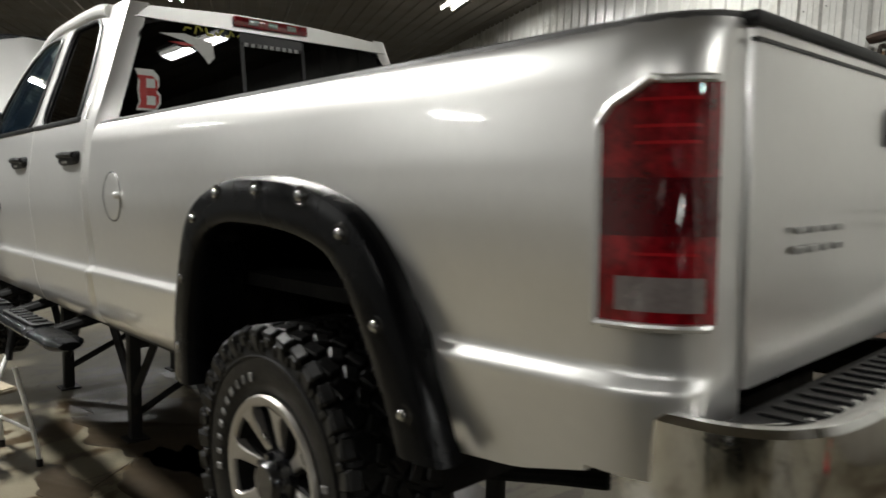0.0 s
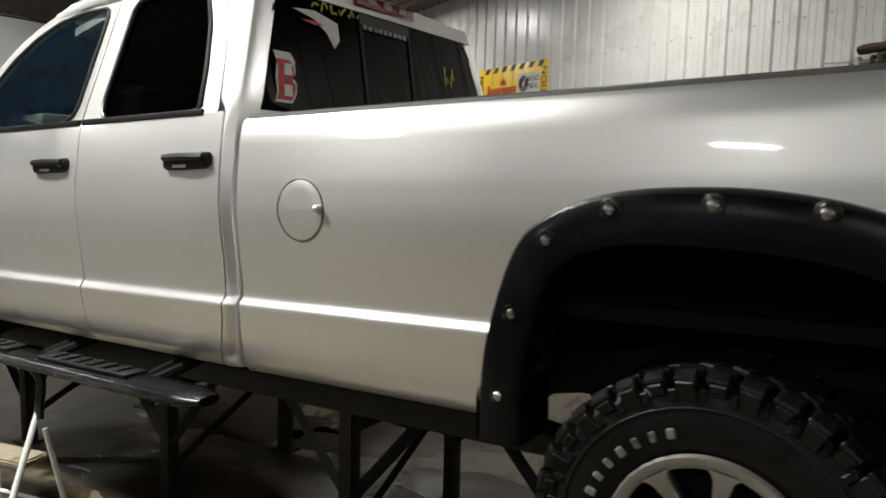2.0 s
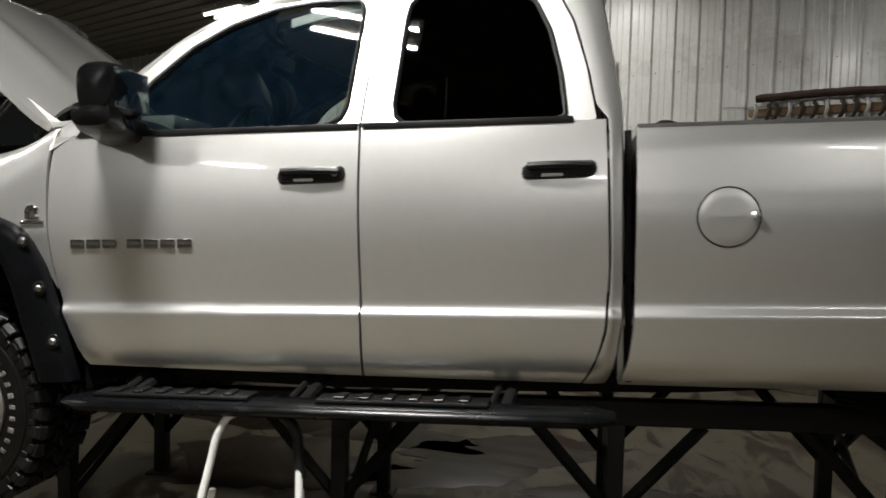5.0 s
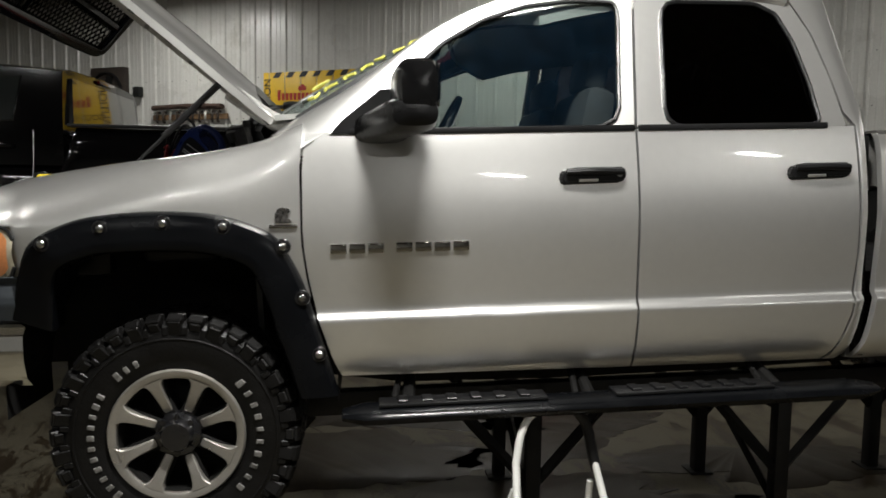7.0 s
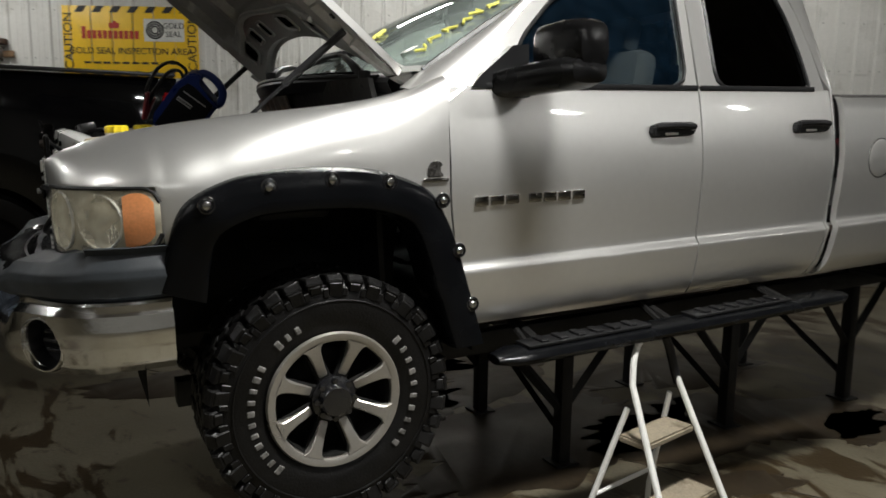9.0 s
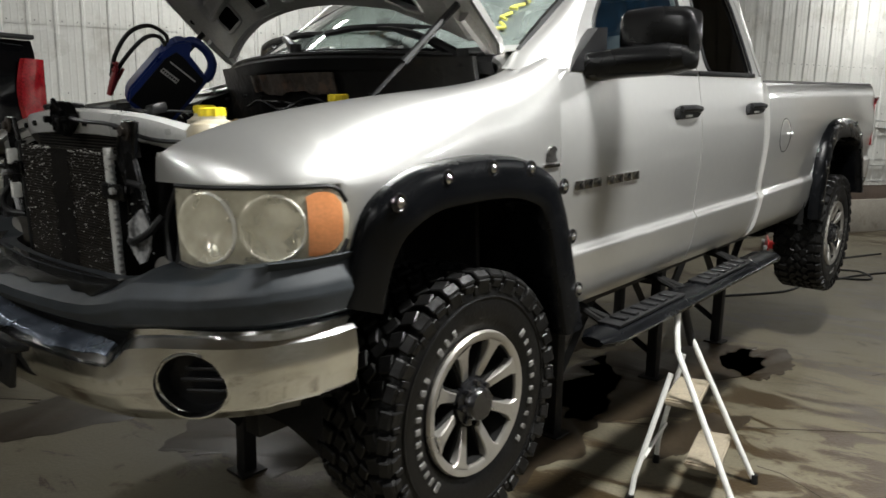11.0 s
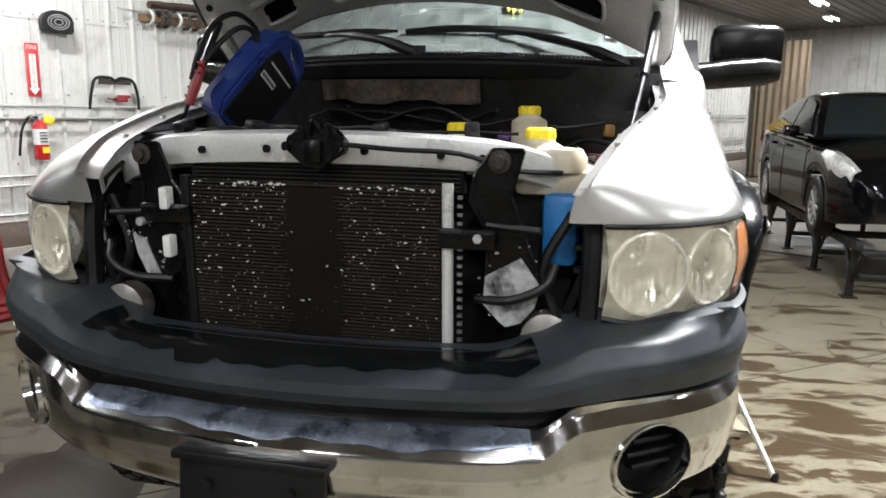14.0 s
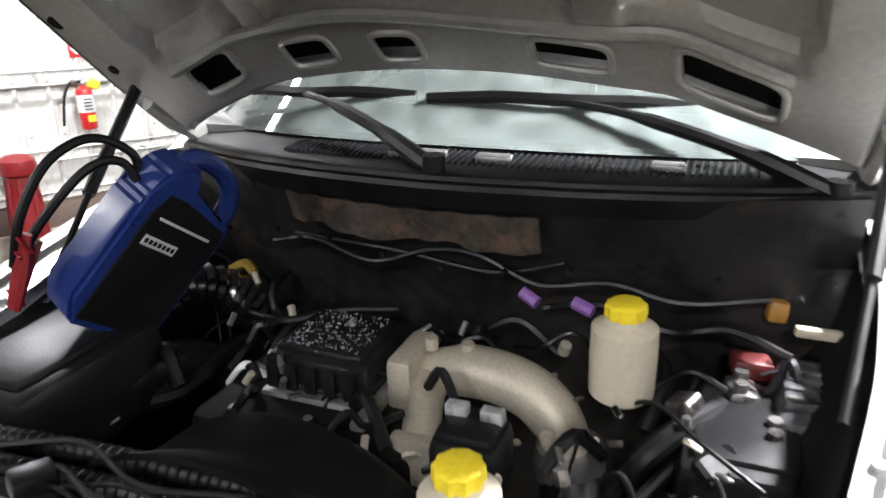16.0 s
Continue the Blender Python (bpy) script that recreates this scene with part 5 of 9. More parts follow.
def hood_pt(u, y, off=0.0):
    """u: metres forward of the hinge line; off: height over the panel."""
    a = abs(y)
    crown = 0.055 * (1 - (a / 0.80) ** 2) + 0.02 * math.exp(-((a - 0.42) / 0.08) ** 2) * min(1, u * 2)
    h = crown + off - 0.05 * (u / 1.2) ** 3
    return Vector((HX - u * math.cos(HA) + h * math.sin(HA), y, HZ + u * math.sin(HA) + h * math.cos(HA)))


REAR_U = lambda y: 0.255 * (1 - (abs(y) / 0.83) ** 2.2)
HW = lambda u: interp(u, [0, 0.06, 0.25, 1.0, 1.22], [0.80, 0.83, 0.83, 0.76, 0.68])
rows = []
for i in range(25):
    row = []
    for j in range(33):
        v = -1 + j / 16
        y = v * 0.82
        u = REAR_U(y) + (1.21 - 0.07 * v * v - REAR_U(y)) * i / 24
        y = v * HW(u)
        row.append((u, y))
    rows.append(row)
bm = bmesh.new()
panel(bm, [[hood_pt(u, y, 0.03) for u, y in r] for r in rows], (math.sin(HA) * -0.8, 0, -math.cos(HA)), 0.028)
HOOD = part("hood", bm, PAINT, TRUCK, "silver hood propped open on two struts")
# inner stamping: grid of ribs and openings
bm = bmesh.new()
P = lambda u, y, o: hood_pt(u, y, o)


def in_hole(u, y):
    rel = u - REAR_U(y)
    for hu, hy, hw, hh in ((0.118, 0.510, 0.060, 0.042), (0.106, 0.250, 0.050, 0.034), (0.100, 0.058, 0.040, 0.034), (0.106, -0.258, 0.062, 0.034), (0.120, -0.514, 0.080, 0.046)):
        if abs(rel - hu) < hh and abs(y - hy) < hw:
            return True
    return False


def inner_h(u, y):
    rel = u - REAR_U(y)
    h = -0.045
    if rel > 0.20 and abs(y) < 0.62 and u < 1.05:
        h = -0.012
        if abs(rel - 0.22) < 0.02:
            h = -0.03
        if abs(abs(y) - 0.30 - 0.10 * (u - 0.3)) < 0.045:
            h = -0.05
    if abs(y) > 0.74:
        h = -0.018
    if rel < 0.03:
        h = -0.02
    return h


vs = {}
NU, NV = 60, 96
for i in range(NU + 1):
    for j in range(NV + 1):
        v = -1 + 2 * j / NV
        yy = v * 0.82
        u = REAR_U(yy) + (1.19 - 0.07 * v * v - REAR_U(yy)) * i / NU
        y = v * (HW(u) - 0.012)
        vs[i, j] = (bm.verts.new(P(u, y, inner_h(u, y) + 0.02)), u, y)
for i in range(NU):
    for j in range(NV):
        u = sum(vs[a][1] for a in ((i, j), (i + 1, j), (i, j + 1), (i + 1, j + 1))) / 4
        y = sum(vs[a][2] for a in ((i, j), (i + 1, j), (i, j + 1), (i + 1, j + 1))) / 4
        if in_hole(u, y):
            continue
        bm.faces.new([vs[i, j][0], vs[i + 1, j][0], vs[i + 1, j + 1][0], vs[i, j + 1][0]])
for v in [v for v in bm.verts if not v.link_faces]:
    bm.verts.remove(v)
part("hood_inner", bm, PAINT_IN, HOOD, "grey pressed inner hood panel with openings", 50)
# turned rims round the openings and a raised beam above them
for hu, hy, hw, hh in ((0.118, 0.510, 0.060, 0.042), (0.106, 0.250, 0.050, 0.034), (0.100, 0.058, 0.040, 0.034), (0.106, -0.258, 0.062, 0.034), (0.120, -0.514, 0.080, 0.046)):
    bm = bmesh.new()
    ring = []
    for k in range(28):
        a = 2 * math.pi * k / 28
        y = hy + (hw + 0.006) * math.copysign(abs(math.cos(a)) ** 0.45, math.cos(a))
        ring.append(P(REAR_U(y) + hu + (hh + 0.006) * math.copysign(abs(math.sin(a)) ** 0.45, math.sin(a)), y, -0.026))
    tube(bm, ring + ring[:1], 0.0065, 8, caps=False)
    part("opening_rim", bm, PAINT_IN, HOOD)
bm = bmesh.new()
tube(bm, [P(REAR_U(y) + 0.185 + 0.012 * math.sin(y * 9), y, -0.028) for y in np.linspace(-0.60, 0.60, 41)], 0.017, 8, flat=0.7)
part("hood_beam", bm, PAINT_IN, HOOD)
# black sheet standing in for the shade behind the openings
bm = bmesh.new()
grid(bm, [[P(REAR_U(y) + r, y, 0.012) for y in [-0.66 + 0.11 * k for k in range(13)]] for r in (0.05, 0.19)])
part("hood_shade_sheet", bm, UNDER, HOOD)
for s in (-1, 1):
    for u, r in ((0.30, 0.012), (0.46, 0.016), (0.62, 0.012), (0.80, 0.016)):
        bm = bmesh.new()
        p = P(u, s * 0.775, 0.0)
        nrm = Vector((math.sin(HA), 0, math.cos(HA)))
        cyl(bm, p - nrm * 0.004, p + nrm * 0.002, r, 12)
        part("hood_hole", bm, UNDER, HOOD)
    bm = bmesh.new()
    tube(bm, [(-0.20, s * 0.70, 1.675), (-0.02, s * 0.735, 1.83)], 0.007, 8)
    tube(bm, [(-0.045, s * 0.73, 1.81), (0.165, s * 0.765, 1.99)], 0.013, 8)
    part("hood_strut", bm, BLACK, TRUCK, "black gas strut holding the hood")
    bm = bmesh.new()
    tube(bm, curve([(0.42, s * 0.76, 1.76), (0.40, s * 0.765, 1.83), (0.33, s * 0.765, 1.87), (0.20, s * 0.765, 1.965)], 4), 0.018, 8, flat=1.8)
    part("hood_hinge", bm, PAINT_IN, TRUCK)
# dark mesh liner under the front part of the hood
bm = bmesh.new()
for k in range(15):
    box(bm, P(1.02, -0.28 + 0.04 * k, -0.035), (0.16, 0.005, 0.006), 0, euler(0, math.degrees(HA), 0))
for k in range(5):
    box(bm, P(0.94 + 0.04 * k, 0, -0.035), (0.005, 0.62, 0.006), 0, euler(0, math.degrees(HA), 0))
part("scoop_mesh", bm, BLACK, HOOD)

# grille carried by the front edge of the open hood
GDIR = Vector((-0.70, 0, -0.714))
GFACE = Vector((-0.714, 0, 0.70))
GTOP = Vector((-0.50, 0, 2.60))


def grille_pt(y, d, off=0.0):
    """y across, d metres down from the hood's edge."""
    return GTOP + GDIR * d + GFACE * (off + 0.10 * (1 - (y / 0.72) ** 2)) + Vector((0, y, 0))


bm = bmesh.new()
loop = smooth_loop([(-0.72, 0.0), (0.72, 0.0), (0.74, 0.335), (0.40, 0.365), (-0.40, 0.365), (-0.74, 0.335)], 0.13)
tube(bm, [grille_pt(y, d) for y, d in loop + loop[:1]], 0.032, 8, caps=False, flat=0.7)
GR = part("grille", bm, GLOSSBLACK, HOOD, "black mesh grille fixed to the hood edge")
for a, b in (((-0.70, 0.17), (0.70, 0.17)), ((0.0, 0.0), (0.0, 0.36))):
    bm = bmesh.new()
    tube(bm, [grille_pt(a[0] + (b[0] - a[0]) * k / 12, a[1] + (b[1] - a[1]) * k / 12, 0.01) for k in range(13)], 0.03, 8)
    part("cross_bar", bm, GLOSSBLACK, GR)
bm = bmesh.new()
for k in range(-26, 68):
    for lean in (-1, 1):
        pts = []
        for q in range(0, 13):
            d = 0.02 + 0.32 * q / 12
            y = -0.70 + 0.034 * k + lean * (d - 0.17) * 0.6
            if abs(y) < 0.70:
                pts.append(grille_pt(y, d, -0.004 * lean))
        if len(pts) > 2:
            tube(bm, pts, 0.0042, 4)
tagged(part("grille_mesh", bm, mat("black_wire_mesh", (0.02, 0.02, 0.02), 0.3, 0.6), GR), kind="stuff")

# ---- front end ----
HLP = [(-0.485, 0.967), (-0.53, 0.952), (-0.58, 0.930), (-0.63, 0.895), (-0.67, 0.858), (-0.71, 0.805), (-0.74, 0.745), (-0.757, 0.69), (-0.762, 0.652)]
for s in (-1, 1):
    bm = bmesh.new()
    pts = curve([Vector((x, s * y, 0)) for x, y in HLP], 3)
    n = len(pts)
    rows = []
    for i, p in enumerate(pts):
        t = i / (n - 1)
        zl = interp(t, [0, 0.04, 0.10, 0.25, 0.5, 0.62, 0.8, 1], [1.378, 1.348, 1.336, 1.326, 1.318, 1.327, 1.312, 1.322])
        zt = interp(t, [0, 0.04, 0.10, 1], [1.458, 1.486, 1.499, 1.502])
        d = Vector((p.x + 0.35, p.y * 0.9, 0)).normalized()
        rows.append([p + Vector((0, 0, z)) + d * 0.012 * math.sin(math.pi * k / 8) for k, z in enumerate(np.linspace(zl, zt, 9))])
    grid(bm, rows)
    base = bmesh.new()
    grid(base, [[Vector((p.x * 0.9 + 0.0, p.y * 0.93, p.z)) for p in r] for r in rows])
    hl = part("headlight", base, mat("cream_lamp_housing", (0.80, 0.76, 0.62), 0.35, 0.1, 0.12, 12, 90, coat=0.5), TRUCK, "yellowed headlight with two round reflectors and amber corner")
    part("lamp_cover", bm, LENS, hl, "hazy clear plastic cover").visible_shadow = False
    for t, r, m in ((0.79, 0.084, REFLECTOR), (0.45, 0.078, REFLECTOR)):
        p = pts[int(t * (n - 1))]
        q = pts[min(int(t * (n - 1)) + 2, n - 1)]
        tan = (q - p).normalized()
        nrm = Vector((-abs(tan.y) , s * abs(tan.x), 0)).normalized()
        bm = bmesh.new()
        c = p + Vector((0, 0, 1.409)) - nrm * 0.030
        rows2 = []
        side = nrm.cross(Vector((0, 0, 1))).normalized()
        for rr, h in ((r, 0.026), (r * 0.96, 0.020), (r * 0.9, -0.006), (r * 0.6, -0.03), (r * 0.25, -0.036), (r * 0.22, -0.005), (r * 0.05, 0.006)):
            rows2.append([c + nrm * h + side * rr * math.cos(a) + Vector((0, 0, rr * math.sin(a))) for a in [2 * math.pi * k / 28 for k in range(28)]])
        grid(bm, rows2, close_v=True)
        part("lamp_bowl", bm, REFLECTOR, hl)
        bm = bmesh.new()
        ring = [c + nrm * 0.027 + side * r * math.cos(a) + Vector((0, 0, r * math.sin(a))) for a in [2 * math.pi * k / 32 for k in range(33)]]
        tube(bm, ring, 0.005, 6, caps=False)
        part("bowl_ring", bm, REFLECTOR, hl)
        bm = bmesh.new()
        lathe(bm, [(0.016, 0.0), (0.017, 0.02), (0.012, 0.03), (0.001, 0.032)], (0, 0, 0), "z", 14)
        bmesh.ops.transform(bm, matrix=Matrix.Translation(c - nrm * 0.01) @ nrm.to_track_quat("Z", "Y").to_matrix().to_4x4(), verts=bm.verts)
        part("bulb_cap", bm, STEEL, hl)
        for k in range(9):
            bm = bmesh.new()
            v = -0.8 + 0.2 * k
            hh = math.sqrt(1 - v * v)
            tube(bm, [c + nrm * (0.012 - 0.02 * (1 - abs(v))) + side * r * v + Vector((0, 0, r * hh * q)) for q in (-0.9, -0.3, 0.3, 0.9)], 0.0022, 4)
            part("lens_flute", bm, STEEL, hl)
        for k in range(5):
            bm = bmesh.new()
            a = radians(-50 + 25 * k)
            box(bm, (0, 0, 0), (0.010, 0.018, 0.005), 0.002, seg=1)
            w = side * (1 if side.x > 0 else -1)
            bmesh.ops.transform(bm, matrix=Matrix.Translation(c + nrm * 0.004 + w * r * 0.66 * math.cos(a) + Vector((0, 0, r * 0.66 * math.sin(a)))) @ nrm.to_track_quat("Z", "Y").to_matrix().to_4x4(), verts=bm.verts)
            part("reflector_facet", bm, STEEL, hl)
    bm = bmesh.new()
    rr = []
    for r, lo, hi in zip(rows[1:7], (0.18, 0.09, 0.06, 0.05, 0.05, 0.08), (0.84, 0.93, 0.955, 0.96, 0.95, 0.90)):
        rr.append([r[0].lerp(r[-1], lo + (hi - lo) * k / 6) + (r[4] - r[0].lerp(r[-1], 0.5)) * math.sin(math.pi * (lo + (hi - lo) * k / 6)) for k in range(7)])
    grid(bm, [[Vector((p.x - 0.002, p.y * 1.003, p.z)) for p in r] for r in rr])
    part("amber_corner", bm, AMBER, hl, "amber side marker")
    bm = bmesh.new()
    tube(bm, [r[0] + Vector((0.0, 0, -0.006)) for r in rows], 0.007, 6)
    tube(bm, [r[-1] + Vector((0.0, 0, 0.006)) for r in rows], 0.006, 6)
    part("headlight_gasket", bm, BLACK, hl)

# bumper plan, from the middle round the corner
BUMP = [(-0.995, 0.0), (-0.985, 0.22), (-0.955, 0.46), (-0.905, 0.63), (-0.835, 0.772), (-0.765, 0.875), (-0.69, 0.94), (-0.60, 0.972), (-0.52, 0.98), (-0.46, 0.98)]
BHALF = curve([Vector((x, y, 0)) for x, y in BUMP], 10)
BPLAN = [Vector((p.x, -p.y, 0)) for p in reversed(BHALF)] + BHALF[1:]
BX = lambda y: interp(abs(y), [p.y for p in BHALF[:-20]], [p.x for p in BHALF[:-20]])


def bar(bm, prof, end=0.0):
    """A bumper skin: prof gives (inward offset, z) down the section for half-width place y."""
    rows = []
    n = len(BPLAN)
    for i, p in enumerate(BPLAN):
        if p.x > end:
            continue
        d = (BPLAN[min(i + 1, n - 1)] - BPLAN[max(i - 1, 0)]).normalized()
        inn = Vector((d.y, -d.x, 0))
        sec = prof(abs(p.y) if p.x < -0.7 else 0.985)
        ks = np.linspace(0, len(sec) - 1, 36)
        rows.append([p + inn * interp(k, range(len(sec)), [q[0] for q in sec]) + Vector((0, 0, interp(k, range(len(sec)), [q[1] for q in sec]))) for k in ks])
    panel(bm, rows, (1, 0, 0), 0.04)


def chrome_prof(a):
    top = interp(a, [0, 0.45, 0.56, 0.62, 0.70, 0.985], [1.095, 1.100, 1.105, 1.155, 1.165, 1.172])
    back = interp(a, [0, 0.45, 0.60, 0.985], [0.085, 0.085, 0.035, 0.0])
    bot = interp(a, [0, 0.6, 0.985], [0.905, 0.925, 0.965])
    return [(back + 0.02, top + 0.012), (back, top + 0.012), (0.03, top - 0.004), (0.006, top - 0.030), (0.0, (top + bot) / 2 + 0.02), (0.004, (top + bot) / 2 - 0.02), (0.018, bot + 0.03), (0.05, bot)]


bm = bmesh.new()
bar(bm, chrome_prof, -0.512)
for f in [f for f in bm.faces if len(f.verts) == 4 and f.calc_center_median().x < -0.70]:
    c = f.calc_center_median()
    if (abs(c.y) - 0.776) ** 2 + (c.z - 1.046) ** 2 < 0.076 ** 2:
        bm.faces.remove(f)
# the cut edge drawn onto a clean round
for v in bm.verts:
    d = Vector((abs(v.co.y) - 0.776, v.co.z - 1.046))
    if v.co.x < -0.70 and 0.05 < d.length < 0.092 and any(e.is_boundary for e in v.link_edges):
        q = d.normalized() * 0.077
        y = 0.776 + q.x
        v.co = (v.co.x + BX(y) - BX(abs(v.co.y)), math.copysign(y, v.co.y), 1.046 + q.y)
FB = part("front_bumper", bm, CHROME, TRUCK, "wet chrome front bumper with round fog lamp openings")
for s in (-1, 1):
    bm = bmesh.new()
    c = Vector((BX(0.776) + 0.004, s * 0.776, 1.046))
    nrm = Vector((-0.82, s * 0.57, 0)).normalized()
    side = nrm.cross(Vector((0, 0, 1))).normalized()
    rows = []
    for r, h in ((0.104, -0.016), (0.094, -0.018), (0.090, -0.026), (0.086, -0.062), (0.001, -0.066)):
        rows.append([c + nrm * h + side * r * math.cos(a) + Vector((0, 0, r * 0.84 * math.sin(a))) for a in [2 * math.pi * k / 32 for k in range(32)]])
    grid(bm, rows, close_v=True)
    fg = part("fog_lamp_bezel", bm, BLACK, FB, "black round fog lamp insert with slats")
    for k in (-1, 0, 1):
        bm = bmesh.new()
        box(bm, c + nrm * -0.048 + side * 0.02 * s + Vector((0, 0, 0.028 * k)), (0.03, 0.125 if k == 0 else 0.10, 0.010), 0.003, Matrix((-nrm, side, Vector((0, 0, 1)))).transposed() @ euler(0, 15, 0))
        part("slat", bm, BLACK, fg)
    bm = bmesh.new()
    rows = []
    for r, h in ((0.101, -0.010), (0.099, 0.001), (0.094, 0.002), (0.089, -0.018)):
        rows.append([c + nrm * h + side * r * math.cos(a) + Vector((0, 0, r * 0.84 * math.sin(a))) for a in [2 * math.pi * k / 32 for k in range(32)]])
    grid(bm, rows, close_v=True)
    part("bezel_ring", bm, CHROME, fg, "chrome lip of the opening")


def cover_prof(a):
    top = interp(a, [0, 0.40, 0.50, 0.58, 0.64, 0.80, 0.985], [1.250, 1.252, 1.258, 1.280, 1.308, 1.312, 1.340])
    bot = interp(a, [0, 0.45, 0.56, 0.62, 0.70, 0.985], [1.160, 1.163, 1.165, 1.172, 1.178, 1.184])
    back = interp(a, [0, 0.45, 0.62, 0.80, 0.93, 0.985], [0.13, 0.13, 0.20, 0.15, 0.045, 0.012])
    m = (top + bot) / 2
    return [(back, top), (back * 0.55, top - 0.002), (0.025, top - 0.022), (0.0, m + 0.012), (-0.004, m - 0.01), (0.008, bot + 0.014), (0.03, bot), (0.06, bot + 0.004)]


bm = bmesh.new()
bar(bm, cover_prof)
BC = part("bumper_cover", bm, GREYCOVER, TRUCK, "faded dark grey bumper cover above the chrome")


def film(prof, reach, k0, k1):
    """A thin wet sheet lying on a bumper skin between the section places k0 and k1(y)."""
    bm = bmesh.new()
    rows = []
    for i in range(1, len(BPLAN) - 1):
        p = BPLAN[i]
        if abs(p.y) > reach or p.x > -0.6:
            continue
        d = (BPLAN[i + 1] - BPLAN[i - 1]).normalized()
        inn = Vector((d.y, -d.x, 0))
        sec = prof(abs(p.y))
        row = []
        for k in np.linspace(k0, k1(p.y), 9):
            row.append(p + inn * (interp(k, range(len(sec)), [q[0] for q in sec]) - 0.0025) + Vector((0, 0, interp(k, range(len(sec)), [q[1] for q in sec]) + 0.0025)))
        rows.append(row)
    panel(bm, rows, (0.4, 0, -0.4), 0.0015)
    return bm


ragged = lambda y: 1.72 + 0.16 * math.sin(9 * y + 1.0) + 0.12 * math.sin(23 * y) + 0.09 * math.sin(61 * y + 0.6) + (0.75 if 0.16 < y < 0.25 else 0.0)
part("wet_sheet", film(cover_prof, 0.56, 0.2, ragged), mat("wet_black_plastic", (0.0045, 0.005, 0.0055), 0.15, 0, 0.3, 6, 90, spec=0.45), BC, "wet black sheen with dripping edge")
part("step_film", film(chrome_prof, 0.535, 1.1, lambda y: 2.45 + 0.14 * math.sin(17 * y) + 0.10 * math.sin(41 * y)), mat("bluish_step_film", (0.32, 0.37, 0.46), 0.24, 0.7, 0.25, 14, 120, 0.1, dirt=(0.10, 0.12, 0.16), dirt_scale=13, dirt_at=0.55), FB, "bluish white mottled film on the chrome")
bm = bmesh.new()
rows = []
for y in [-0.58 + 1.16 * i / 30 for i in range(31)]:
    rows.append([Vector((BX(y) + 0.06, y, 1.165)), Vector((BX(y) + 0.10, y, 1.13)), Vector((BX(y) + 0.11, y, 1.07))])
panel(bm, rows, (1, 0, 0), 0.02)
part("lower_intake", bm, BLACK, BC)
bm = bmesh.new()
panel(bm, [[Vector((BX(y) + dx, y, z)) for dx, z in ((0.125, 1.253), (0.16, 1.250), (0.19, 1.225), (0.24, 1.20), (0.26, 1.12))] for y in [-0.62 + 1.24 * i / 24 for i in range(25)]], (0, 0, -1), 0.01)
part("air_dam_shelf", bm, GLOSSBLACK, BC)
bm = bmesh.new()
box(bm, (BX(0.1) - 0.012, 0.055, 0.985), (0.02, 0.34, 0.115), 0.008, euler(0, 8, 0))
box(bm, (BX(0.1) - 0.006, 0.055, 1.04), (0.05, 0.36, 0.02), 0.006, euler(0, 8, 0))
for y in (-0.04, 0.15):
    cyl(bm, (BX(0.1) - 0.035, y, 0.985), (BX(0.1) - 0.02, y, 0.985), 0.012, 8)
part("plate_bracket", bm, BLACK, TRUCK, "empty black number plate bracket")

# radiator support, cooler and brackets
bm = bmesh.new()
pts = curve([(-0.58, 0.66, 1.585), (-0.60, 0.61, 1.59), (-0.64, 0.54, 1.615), (-0.70, 0.42, 1.650), (-0.725, 0.2, 1.665), (-0.73, 0.0, 1.668), (-0.725, -0.2, 1.665), (-0.70, -0.42, 1.650), (-0.64, -0.54, 1.615), (-0.60, -0.61, 1.59), (-0.58, -0.66, 1.585)], 5)
rows = []
for i, p in enumerate(pts):
    d = (pts[min(i + 1, len(pts) - 1)] - pts[max(i - 1, 0)]).normalized()
    nrm = Vector((-abs(d.y), d.x * math.copysign(1, d.y), 0)).normalized()
    rows.append([p + Vector((0.065, 0, 0.006)), p - nrm * 0.02 + Vector((0, 0, 0.018)), p + nrm * 0.006 + Vector((0, 0, 0.010)), p + nrm * 0.012 + Vector((0, 0, -0.02)), p + nrm * 0.004 + Vector((0, 0, -0.052)), p - nrm * 0.02 + Vector((0, 0, -0.058))])
panel(bm, rows, (0.5, 0, -0.5), 0.01)
RS = part("radiator_support", bm, SUPPORT, TRUCK, "dirty white radiator support beam")
for y in (-0.40, -0.28, -0.12, 0.13, 0.27, 0.42):
    bm = bmesh.new()
    p = min(pts, key=lambda q: abs(q.y - y))
    cyl(bm, p + Vector((-0.012, 0, -0.022)), p + Vector((-0.020, 0, -0.022)), 0.009, 10)
    part("support_hole", bm, UNDER, RS)
bm = bmesh.new()
prism(bm, [(-0.100, 1.640), (-0.104, 1.668), (-0.078, 1.680), (-0.060, 1.700), (-0.036, 1.706), (-0.018, 1.690), (0.006, 1.708), (0.034, 1.702), (0.044, 1.682), (0.074, 1.676), (0.080, 1.646), (0.052, 1.636), (0.030, 1.612), (-0.030, 1.606), (-0.060, 1.630)], -0.772, -0.742, "x")
bmesh.ops.bevel(bm, geom=list(bm.edges), offset=0.004, segments=2, affect="EDGES")
for q in (-0.05, 0.025):
    cyl(bm, (-0.780, q, 1.682), (-0.765, q, 1.682), 0.013, 12)
box(bm, (-0.778, -0.012, 1.645), (0.016, 0.05, 0.05), 0.006)
tube(bm, curve([(-0.775, 0.0, 1.68), (-0.785, -0.02, 1.71), (-0.775, -0.04, 1.68)], 4), 0.007, 6)
